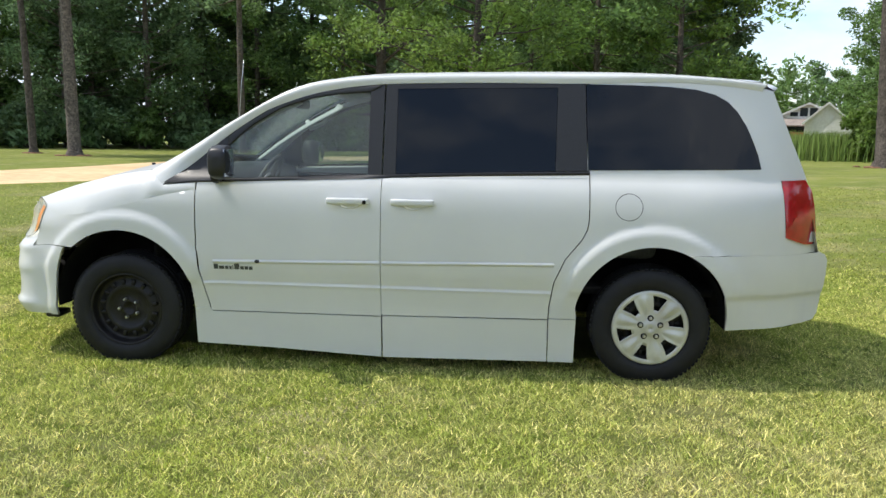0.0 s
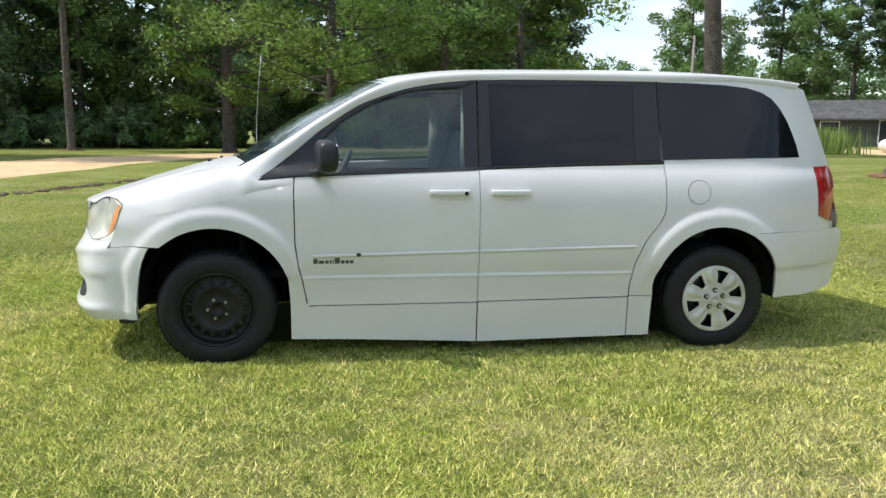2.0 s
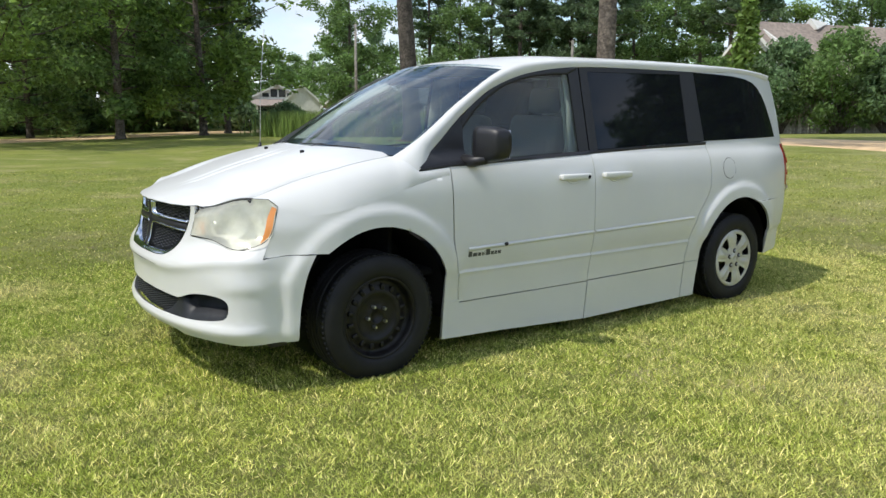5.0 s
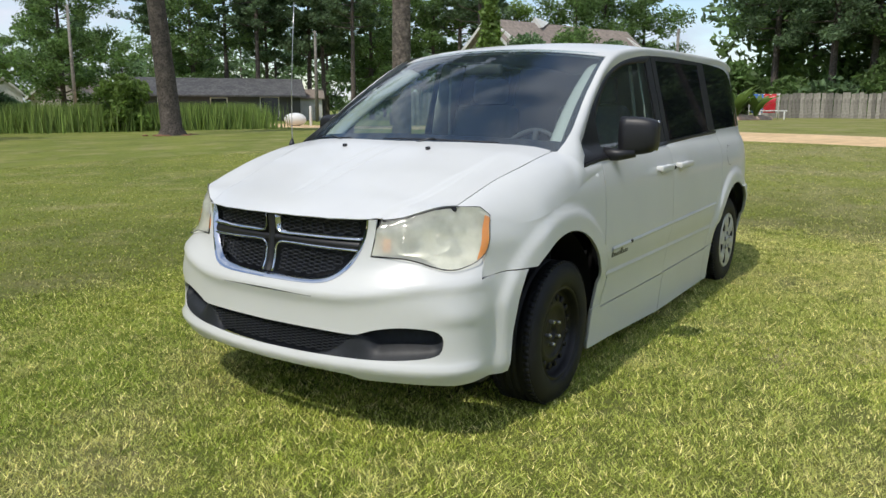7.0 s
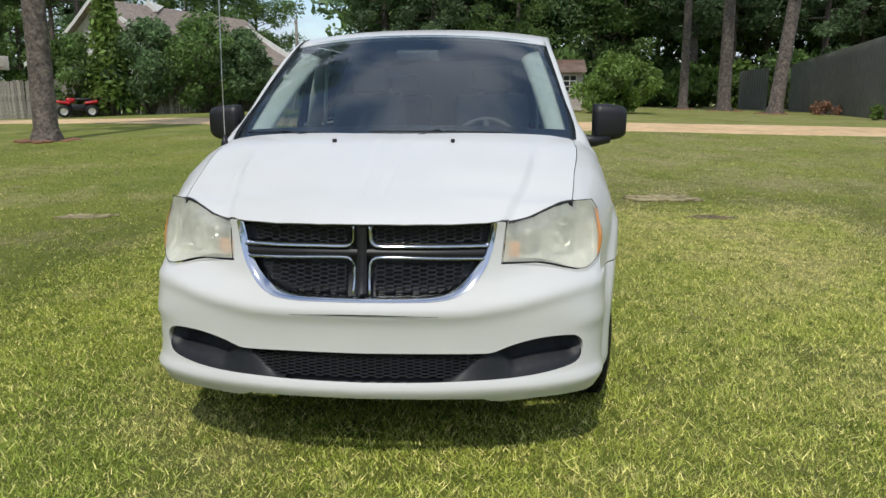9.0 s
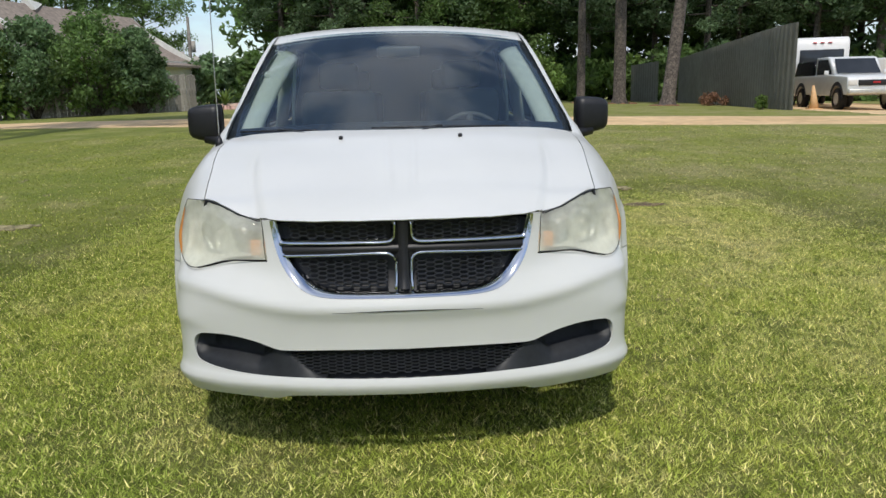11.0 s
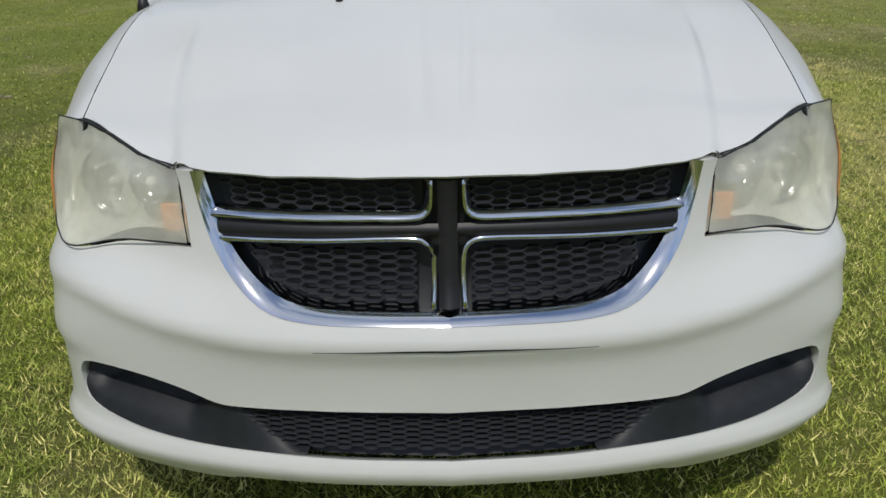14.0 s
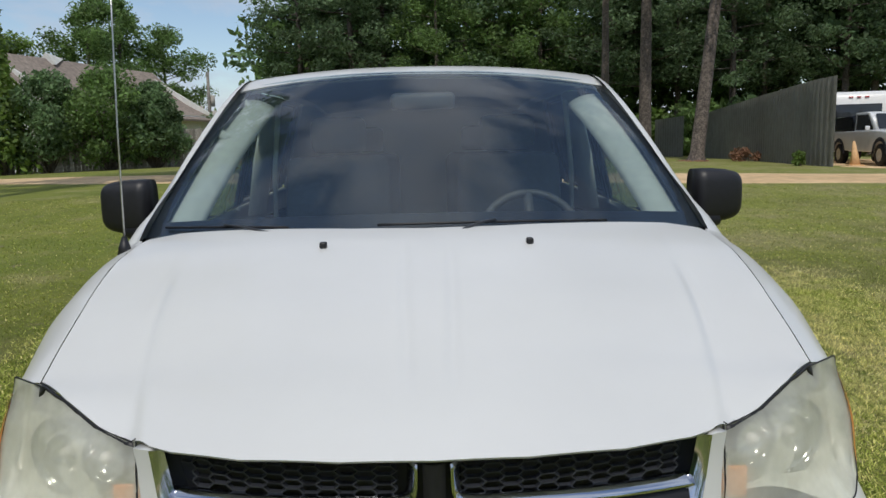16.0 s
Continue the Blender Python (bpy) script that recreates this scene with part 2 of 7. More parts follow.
def add_tube(bm, pts, radii, sides=8, caps=True):
    """A tube along pts; radii is one number or one for each point."""
    if not hasattr(radii, "__len__"):
        radii = [radii] * len(pts)
    pts = [Vector(p) for p in pts]
    rings = []
    up = Vector((0.0123, 0.31, 0.95)).normalized()
    for i, p in enumerate(pts):
        d = (pts[min(i + 1, len(pts) - 1)] - pts[max(i - 1, 0)]).normalized()
        if abs(d.dot(up)) > 0.97:
            a = d.cross(Vector((1, 0, 0))).normalized()
        else:
            a = d.cross(up).normalized()
        b = d.cross(a)
        rings.append([bm.verts.new(p + (a * math.cos(2 * math.pi * k / sides) + b * math.sin(2 * math.pi * k / sides)) * radii[i]) for k in range(sides)])
    for r, q in zip(rings, rings[1:]):
        for k in range(sides):
            bm.faces.new((r[k], r[(k + 1) % sides], q[(k + 1) % sides], q[k]))
    if caps:
        bm.faces.new(rings[0][::-1])
        bm.faces.new(rings[-1])
    return bm


def add_lathe(bm, profile, segs=48, m=Matrix()):
    """Profile of (radius, along) turned about the y axis."""
    rings = [[bm.verts.new(m @ Vector((r * math.cos(2 * math.pi * k / segs), a, r * math.sin(2 * math.pi * k / segs)))) for k in range(segs)] for r, a in profile]
    for r, q in zip(rings, rings[1:]):
        for k in range(segs):
            bm.faces.new((r[k], q[k], q[(k + 1) % segs], r[(k + 1) % segs]))
    return bm


def panel_bm(outline, fmap, us, vs, thick, out, mirror=False):
    """A sheet with the flat outline (u, v), cut along the lines us and vs, laid on the surface fmap(u, v) and given a thickness away from out."""
    flat = bmesh.new()
    vsq = [flat.verts.new((u, v, 0)) for u, v in outline]
    flat.faces.new(vsq)
    for val, no in [(u, (1, 0, 0)) for u in us] + [(v, (0, 1, 0)) for v in vs]:
        bmesh.ops.bisect_plane(flat, geom=flat.verts[:] + flat.edges[:] + flat.faces[:], dist=1e-6, plane_co=Vector(no) * val, plane_no=no)
    flat.verts.ensure_lookup_table()
    bm = bmesh.new()
    vmap = {v: bm.verts.new(fmap(v.co.x, v.co.y)) for v in flat.verts}
    for f in flat.faces:
        try:
            bm.faces.new([vmap[v] for v in f.verts])
        except ValueError:
            pass
    flat.free()
    if mirror:
        g = bmesh.ops.duplicate(bm, geom=bm.verts[:] + bm.edges[:] + bm.faces[:])
        for e in g["geom"]:
            if isinstance(e, bmesh.types.BMVert):
                e.co.y = -e.co.y
        bmesh.ops.reverse_faces(bm, faces=[e for e in g["geom"] if isinstance(e, bmesh.types.BMFace)])
        bmesh.ops.remove_doubles(bm, verts=bm.verts[:], dist=0.0008)
    bm.normal_update()
    tot = sum((f.calc_area() * f.normal.dot(Vector(out)) for f in bm.faces if not mirror or f.calc_center_median().y <= 0), 0.0)
    if tot < 0:
        bmesh.ops.reverse_faces(bm, faces=bm.faces[:])
    bm.normal_update()
    if thick:
        top = bm.verts[:]
        faces = bm.faces[:]
        border = [e for e in bm.edges if e.is_boundary]
        back = {v: bm.verts.new(v.co - v.normal * thick) for v in top}
        for e in border:
            f = e.link_faces[0]
            a, b = None, None
            for lo in f.loops:
                if lo.edge == e:
                    a, b = lo.vert, lo.link_loop_next.vert
            nf = bm.faces.new((b, a, back[a], back[b]))
            nf.smooth = False
            e.smooth = False
        for f in faces:
            bm.faces.new([back[v] for v in reversed(f.verts)])
        for f in bm.faces:
            f.smooth = True
    return bm


def mirror_copy(bm):
    """The same shape across the plane y = 0."""
    b2 = bm.copy()
    for v in b2.verts:
        v.co.y = -v.co.y
    bmesh.ops.reverse_faces(b2, faces=b2.faces[:])
    return b2


def ruled_bm(a, b, n=6, bulge=0.0, out=(0, -1, 0), thick=0.004):
    """A strip between two lines of equally many points, bulged along out and given a thickness."""
    bm = bmesh.new()
    o = Vector(out)
    rows = []
    for p, q in zip(a, b):
        p, q = Vector(p), Vector(q)
        rows.append([bm.verts.new(p.lerp(q, j / n) + o * bulge * math.sin(math.pi * j / n)) for j in range(n + 1)])
    for r, s in zip(rows, rows[1:]):
        for j in range(n):
            bm.faces.new((r[j], r[j + 1], s[j + 1], s[j]))
    bm.normal_update()
    if sum(f.calc_area() * f.normal.dot(o) for f in bm.faces) < 0:
        bmesh.ops.reverse_faces(bm, faces=bm.faces[:])
        bm.normal_update()
    if thick:
        bmesh.ops.solidify(bm, geom=bm.faces[:], thickness=thick)
    return bm


def resample(pts, n):
    """n points evenly along a line of 2D or 3D points, smoothed as a spline."""
    d = [0.0]
    for p, q in zip(pts, pts[1:]):
        d.append(d[-1] + math.dist(p, q))
    return [tuple(spline(d, [p[k] for p in pts], d[-1] * i / (n - 1)) for k in range(len(pts[0]))) for i in range(n)]


def steps(a, b, s):
    n = max(1, round((b - a) / s))
    return [a + (b - a) * i / n for i in range(1, n)]


# ---- ground ----
def gz(x, y):
    """Height of the lawn: level round the van, rising gently beyond it, less so towards the houses."""
    share = max(0.45, 1 + y / 50.0) if y < 0 else 1 - 0.6 * smooth(4, 32, y)
    rise = 0.95 * (1 - math.exp(-max(0.0, x - 4.0) / 14.0)) * share
    dip = 0.25 * smooth(22, 50, y) * smooth(6, -8, x) if y > 22 else 0.0
    return rise - dip
def lawn_material(name, island, low=0.36, high=1.70, straw_share=0.80):
    m = bpy.data.materials.new(name)
    m.use_nodes = True
    n, l = m.node_tree.nodes, m.node_tree.links
    b = n["Principled BSDF"]
    b.inputs["Roughness"].default_value = 0.75 if island else 0.95
    b.inputs["Specular IOR Level"].default_value = 0.25
    co = n.new("ShaderNodeTexCoord")
    def noise_node(scale, detail=5.0, rough=0.6):
        t = n.new("ShaderNodeTexNoise")
        t.inputs["Scale"].default_value = scale
        t.inputs["Detail"].default_value = detail
        t.inputs["Roughness"].default_value = rough
        l.new(co.outputs["Object"], t.inputs["Vector"])
        return t.outputs["Fac"]
    def ramp(fac, a, c):
        r = n.new("ShaderNodeMapRange")
        r.inputs["From Min"].default_value, r.inputs["From Max"].default_value = a, c
        l.new(fac, r.inputs["Value"])
        return r.outputs[0]
    def mix(fac, a, c):
        x = n.new("ShaderNodeMix")
        x.data_type = "RGBA"
        l.new(fac, x.inputs["Factor"])
        for s, v in (("A", a), ("B", c)):
            if isinstance(v, tuple):
                x.inputs[s].default_value = (*v, 1)
            else:
                l.new(v, x.inputs[s])
        return x.outputs["Result"]
    green, lush, straw, soil = (0.375, 0.42, 0.080), (0.28, 0.345, 0.062), (0.54, 0.50, 0.21), (0.22, 0.18, 0.11)
    c = mix(ramp(noise_node(0.33), 0.40, 0.62), green, lush)
    c = mix(ramp(noise_node(0.75, 8.0, 0.65), 0.50, 0.68), c, straw)
    sx = n.new("ShaderNodeSeparateXYZ")
    l.new(co.outputs["Object"], sx.inputs[0])
    wob = n.new("ShaderNodeMath")
    wob.operation = "MULTIPLY_ADD"
    wob.inputs[1].default_value = 5.0
    l.new(noise_node(0.4), wob.inputs[0])
    slant = n.new("ShaderNodeMath")
    slant.operation = "MULTIPLY_ADD"
    slant.inputs[1].default_value = -0.45
    l.new(sx.outputs["X"], slant.inputs[0])
    l.new(sx.outputs["Y"], slant.inputs[2])
    l.new(slant.outputs[0], wob.inputs[2])
    c = mix(ramp(wob.outputs[0], 2.6, -0.6), c, mix(ramp(noise_node(0.9, 8.0, 0.65), 0.40, 0.62), (0.385, 0.425, 0.095), (0.51, 0.475, 0.21)))
    c = mix(ramp(noise_node(7.0, 6.0, 0.7), 0.48, 0.66 if island else 0.95), c, (0.17, 0.225, 0.035))
    c = mix(ramp(noise_node(13.0, 6.0, 0.7), 0.55, 0.70 if island else 1.0), c, (0.62, 0.56, 0.24))
    if not island:
        c = mix(ramp(noise_node(26.0, 6.0, 0.7), 0.50, 1.05), c, soil)
        c = mix(ramp(noise_node(2.1, 7.0, 0.7), 0.60, 0.70), c, (0.40, 0.32, 0.20))
        c = mix(ramp(noise_node(0.55, 9.0, 0.72), 0.50, 0.70), c, (0.235, 0.27, 0.055))
        c = mix(ramp(noise_node(1.3, 9.0, 0.75), 0.54, 0.76), c, (0.17, 0.205, 0.040))
        g = n.new("ShaderNodeTexNoise")
        g.inputs["Scale"].default_value = 160.0
        g.inputs["Detail"].default_value = 5.0
        l.new(co.outputs["Object"], g.inputs["Vector"])
        u = n.new("ShaderNodeBump")
        u.inputs["Distance"].default_value = 0.012
        u.inputs["Strength"].default_value = 0.8
        l.new(g.outputs["Fac"], u.inputs["Height"])
        l.new(u.outputs[0], b.inputs["Normal"])
    else:
        ge = n.new("ShaderNodeNewGeometry")
        r = n.new("ShaderNodeMapRange")
        r.inputs["From Min"].default_value, r.inputs["From Max"].default_value = straw_share, 1.0
        l.new(ge.outputs["Random Per Island"], r.inputs["Value"])
        c = mix(r.outputs[0], c, (0.66, 0.58, 0.26))
        s = n.new("ShaderNodeMapRange")
        s.inputs["To Min"].default_value, s.inputs["To Max"].default_value = low, high
        l.new(ge.outputs["Random Per Island"], s.inputs["Value"])
        v = n.new("ShaderNodeVectorMath")
        v.operation = "SCALE"
        l.new(c, v.inputs[0])
        l.new(s.outputs[0], v.inputs["Scale"])
        c = v.outputs[0]
        tl = n.new("ShaderNodeBsdfTranslucent")
        l.new(c, tl.inputs[0])
        mx = n.new("ShaderNodeMixShader")
        mx.inputs[0].default_value = 0.3
        l.new(b.outputs[0], mx.inputs[1])
        l.new(tl.outputs[0], mx.inputs[2])
        l.new(mx.outputs[0], n["Material Output"].inputs[0])
    thatch_shade = n.new("ShaderNodeVectorMath")
    thatch_shade.operation = "SCALE"
    thatch_shade.inputs["Scale"].default_value = 1.0
    if not island:  # ground colour darkened round the van for shade and thatch between blades
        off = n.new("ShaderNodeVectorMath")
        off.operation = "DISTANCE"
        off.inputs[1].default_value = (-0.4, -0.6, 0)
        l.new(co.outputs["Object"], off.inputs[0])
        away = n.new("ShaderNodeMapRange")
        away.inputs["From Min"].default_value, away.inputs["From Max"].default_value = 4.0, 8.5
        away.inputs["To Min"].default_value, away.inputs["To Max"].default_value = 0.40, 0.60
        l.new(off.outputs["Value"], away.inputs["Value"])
        l.new(away.outputs[0], thatch_shade.inputs["Scale"])
    l.new(c, thatch_shade.inputs[0])
    l.new(thatch_shade.outputs[0], b.inputs["Base Color"])
    return m


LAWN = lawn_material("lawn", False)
BLADE = lawn_material("grass_blades", True, 0.60, 2.20)
BLADE_FAR = lawn_material("distant_grass_blades", True, 0.50, 1.45, 0.88)


def sheet(name, xs, ys, lift, material, fx=None):
    me = bpy.data.meshes.new(name)
    vs = []
    for y in ys:
        for x in xs:
            px, py = fx(x, y) if fx else (x, y)
            vs.append((px, py, gz(px, py) + (lift if not fx or abs(y) < 0.49 else -0.03)))
    w = len(xs)
    me.from_pydata(vs, [], [(j * w + i, j * w + i + 1, (j + 1) * w + i + 1, (j + 1) * w + i) for j in range(len(ys) - 1) for i in range(w - 1)])
    me.shade_smooth()
    me.materials.append(material)
    return new(name, me)


axis = [-900, -400, -200, -120] + list(range(-90, -30, 6)) + list(range(-30, 60, 2)) + list(range(60, 121, 6)) + [200, 400, 900]
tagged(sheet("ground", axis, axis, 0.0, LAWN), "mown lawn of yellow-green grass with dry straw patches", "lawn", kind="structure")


def road(name, line, width, lift, material, label):
    pts = resample(line, 120)
    def at(i, s):
        p, q = pts[max(0, int(i) - 1)], pts[min(len(pts) - 1, int(i) + 1)]
        d = Vector((q[0] - p[0], q[1] - p[1])).normalized()
        w = width * (1 + 0.07 * math.sin(i * 0.45 + 2 * s) + 0.05 * math.sin(i * 1.15 + 5 * s))
        return pts[int(i)][0] - d.y * s * w, pts[int(i)][1] + d.x * s * w
    ob = sheet(name, list(range(120)), [-0.5, -0.44, -0.25, 0, 0.25, 0.44, 0.5], lift, material, at)
    return tagged(ob, label, "road", kind="structure")


road("road", [(-70, -8), (-32, 2), (-18, 8), (-12.2, 14), (-10.8, 20), (-8.5, 28), (-4, 35.5), (3, 41), (14, 46), (34, 55)], 5.6, 0.012, ROAD_DIRT, "sandy tan dirt drive across the lawn")
road("road_far", [(12, -70), (13, -40), (15.2, -18), (16.8, -6), (17.6, 0), (20, 8), (24, 18), (27.5, 28), (32, 42), (36, 52)], 4.3, 0.014, ROAD_DIRT, "sandy tan dirt drive past the fence and house")
road("road_branch", [(13.5, -24), (18, -19.5), (24, -18.6), (34, -20)], 7.5, 0.018, ROAD_DIRT, "sandy tan dirt parking strip by the fence")


def soil_patch(name, pts, width, seed, label, material=SOIL):
    """A low uneven strip of bare soil clods along a line on the lawn."""
    rng = random.Random(seed)
    line = resample(pts, max(8, int(len(pts) * 14)))
    bm = bmesh.new()
    for x, y in line:
        for k in range(3):
            px, py = x + rng.uniform(-0.5, 0.5) * width, y + rng.uniform(-0.5, 0.5) * width
            r = width * rng.uniform(0.10, 0.26)
            m = Matrix.Translation((px, py, gz(px, py) + 0.006)) @ Euler((0, 0, rng.uniform(0, 6))).to_matrix().to_4x4() @ Matrix.Diagonal((1.5, 1.0, min(0.30, (0.035 if material == SOIL else 0.014) / r), 1))
            bmesh.ops.create_icosphere(bm, subdivisions=1, radius=r, matrix=m)
    ob = bm_object(name, bm, material)
    return tagged(ob, label, "soil", kind="stuff")


soil_patch("ditch_edge", [(-7.6, 9.0), (-6.3, 12.2), (-5.43, 15.1), (-4.8, 18.3), (-4.25, 22.4), (-3.3, 25.4), (-1.5, 27.2)], 0.42, 3, "washed-out dark soil edge beside the drive")
soil_patch("dirt_patch", [(3.25, 4.55), (3.28, 4.15)], 0.26, 5, "bare brown earth patch in the lawn", PALE_SOIL)
soil_patch("dirt_patch", [(3.63, -2.65), (3.66, -3.0)], 0.24, 7, "bare dark earth patch in the lawn")
soil_patch("dirt_patch", [(4.95, -2.2), (4.9, -2.8)], 0.40, 9, "bare grey earth patch in the lawn", PALE_SOIL)

# ---- the van ----
van = thing("minivan", "white minivan with tinted windows and lowered side skirts on the lawn", "van")


def taper(x):
    t = 0.0
    if x < -1.75:
        t -= 0.078 * ((-1.75 - x) / 0.31) ** 1.35
    if x > 1.7:
        t -= 0.075 * ((x - 1.7) / 0.5) ** 2
    if x > 2.2:
        t -= 0.06 * ((x - 2.2) / 0.25) ** 2
    return t


AXF, AXR, HUB, ARCH_F, ARCH_R, ARCH_Z = -1.539, 1.539, 0.318, 0.44, 0.425, 0.36
SIDE_Z = [0.05, 0.12, 0.30, 0.34, 0.44, 0.485, 0.52, 0.60, 0.66, 0.80, 0.95, 1.03, 1.09, 1.13, 1.15]
SIDE_Y = [0.885, 0.888, 0.905, 0.910, 0.915, 0.920, 0.938, 0.950, 0.955, 0.953, 0.945, 0.933, 0.915, 0.893, 0.880]


def side_w(x, z):
    """Half the van's width at x and height z."""
    if z > 1.13:
        w = 0.885 - 0.245 * (z - 1.13) - 0.042 * smooth(0.1, -0.6, x)
    else:
        w = spline(SIDE_Z, SIDE_Y, z) - 0.02 * smooth(-0.9, -1.35, x) * smooth(0.95, 1.13, z)
    w += taper(x) * ((1.0 if x > 0 else 1.0 - 0.35 * smooth(0.75, 0.5, z)) if z < 1.13 else 0.95)
    run = smooth(-1.10, -1.04, x) * (1 - smooth(0.98, 1.12, x))
    w += run * (0.010 * smooth(0.512, 0.496, z) * smooth(0.37, 0.48, z) - 0.007 * smooth(0.60, 0.53, z) * smooth(0.496, 0.512, z))
    w -= 0.030 * smooth(0.80, 0.95, z) * smooth(-1.72, -2.03, x) * (1.0 if z < 1.13 else 0.0)
    for ax, r0 in ((AXF - 0.006, ARCH_F), (AXR - 0.004, ARCH_R)):
        r = math.hypot(x - ax, (z - ARCH_Z) * (1.0 if z > ARCH_Z else 0.8))
        if z < 1.0:
            w += 0.022 * (1 - smooth(r0 + 0.075, r0 + 0.118, r)) * smooth(0.30, 0.50, z)
    return w


def side_map(lift=0.0):
    return lambda x, z: (x, -(side_w(x, z) + lift), z)


def arch_pts(ax, r, a0, a1, n=22):
    return [(ax + r * math.cos(a0 + (a1 - a0) * i / n), ARCH_Z + r * math.sin(a0 + (a1 - a0) * i / n)) for i in range(n + 1)]


def both_sides(name, bm, material, label=""):
    """The same part on the driver's side and across the van."""
    b2 = mirror_copy(bm)
    a = part(name, bm, material, van, label)
    b = part(name, b2, material, van, label)
    return a, b


GX, GZ = steps(-2.2, 2.6, 0.06), sorted(steps(0.05, 1.75, 0.03) + [0.478, 0.487, 0.496, 0.504, 0.512, 0.52])
FX, FZ = steps(-2.2, 2.6, 0.022), steps(0.05, 1.75, 0.02)


def side_panel(name, outline, material=PAINT, lift=0.0, thick=0.02, label=""):
    return both_sides(name, panel_bm(outline, side_map(lift), GX, GZ, thick, (0, -1, 0)), material, label)


G = 0.0017  # half a panel gap
# front door, below the belt line
FD = [(-1.083, 1.085), (-1.086, 1.013), (-1.083, 0.70), (-1.062, 0.56), (-1.045, 0.49), (-1.018, 0.328), (0.0, 0.328), (0.0, 1.128), (-0.5, 1.108), (-0.9, 1.092)]
side_panel("front_door", [(x + (G if x < -0.5 else -G), z) for x, z in FD])
# sliding door
SD = [(0.0, 0.333), (0.964, 0.345), (0.966, 0.42), (0.988, 0.567), (1.045, 0.70), (1.134, 0.814), (1.162, 0.87), (1.169, 0.925), (1.168, 1.168), (0.6, 1.152), (0.0, 1.134)]
side_panel("sliding_door", [(x + (G if x < 0.01 else -G), z) for x, z in SD])
# side skirts of the lowered floor
side_panel("side_skirt", [(-1.118, 0.121), (-0.70, 0.108), (-0.002, 0.075), (-0.002, 0.322), (-1.012, 0.322), (-1.02, 0.34), (-1.118, 0.34)], lift=0.003, label="white lowered-floor skirt below the front door")
side_panel("side_skirt", [(0.006, 0.074), (0.966, 0.086), (0.962, 0.338), (0.006, 0.327)], lift=0.003, label="white lowered-floor skirt below the sliding door")
side_panel("side_skirt", [(0.972, 0.086), (1.119, 0.086), (1.122, 0.345), (0.968, 0.345)], lift=0.003)


# front wing: the side below the shoulder, and the shoulder rolled over to the bonnet's seam
def hood_c(x):
    return spline([-2.50, -2.43, -2.36, -2.30, -2.147, -1.995, -1.81, -1.65, -1.5, -1.35, -1.2], [0.880, 0.908, 0.936, 0.957, 1.004, 1.055, 1.108, 1.150, 1.178, 1.203, 1.22], x)


SEAM_X = [-2.134, -2.03, -1.9, -1.8, -1.7, -1.6, -1.5, -1.33]
SEAM_Y = [0.745, 0.757, 0.770, 0.784, 0.796, 0.803, 0.803, 0.800]
SEAM_Z = [0.960, 0.997, 1.040, 1.067, 1.091, 1.114, 1.131, 1.156]


def hood_map(x, y):
    """The bonnet: a bowed front, a gentle crown across, and the height of its seams at the sides."""
    a = abs(y)
    fade = smooth(-1.35, -2.05, x)
    def bowed(w):
        return hood_c(x - (0.40 * w * w if w < 0.45 else 0.081 + 0.30 * (w - 0.45)) * fade)
    ys = spline(SEAM_X, SEAM_Y, x)
    drop = (bowed(ys) - spline(SEAM_X, SEAM_Z, x)) * smooth(-2.30, -2.134, x)
    z = bowed(a) - drop * (a / ys) ** 2.4
    ridge = spline([-2.32, -2.2, -2.09, -1.95, -1.81, -1.6], [0.512, 0.542, 0.569, 0.595, 0.612, 0.620], x)
    z -= 0.0125 * math.exp(-((a - ridge) / 0.014) ** 2) * smooth(-1.62, -1.95, x)
    z -= 0.013 * smooth(ridge - 0.01, ridge + 0.03, a) * (1 - smooth(ridge + 0.03, ys, a)) * smooth(-1.5, -1.9, x)
    mid = 0.042 + 0.014 * smooth(-2.27, -1.8, x)
    z -= 0.0040 * math.exp(-((a - mid) / 0.013) ** 2) * smooth(-2.30, -2.15, x) * smooth(-1.55, -1.75, x)
    return (x, y, z)


def shoulder(x):
    return spline([-2.05, -2.02, -1.9, -1.7, -1.5, -1.3, -1.08], [0.90, 0.893, 0.875, 0.903, 0.950, 1.005, 1.045], x)


WF = arch_pts(AXF - 0.006, ARCH_F, math.radians(131), math.radians(18))
wing = [(-2.129, 0.680), (-2.03, 0.691), (-1.93, 0.694), (-1.84, 0.690)] + WF[1:] + [(-1.118, 0.34), (-1.025, 0.34), (-1.051, 0.49), (-1.068, 0.56), (-1.0885, 0.70), (-1.0915, 1.013), (-1.0885, 1.043)]
wing += [(x, shoulder(x)) for x in (-1.2, -1.3, -1.4, -1.5, -1.6, -1.7, -1.8, -1.9, -1.97)] + [(-2.049, 0.90), (-2.066, 0.865), (-2.075, 0.83), (-2.087, 0.793), (-2.108, 0.74)]
bm = panel_bm(wing, side_map(), FX, FZ, 0.015, (0, -1, 0))
rows = []
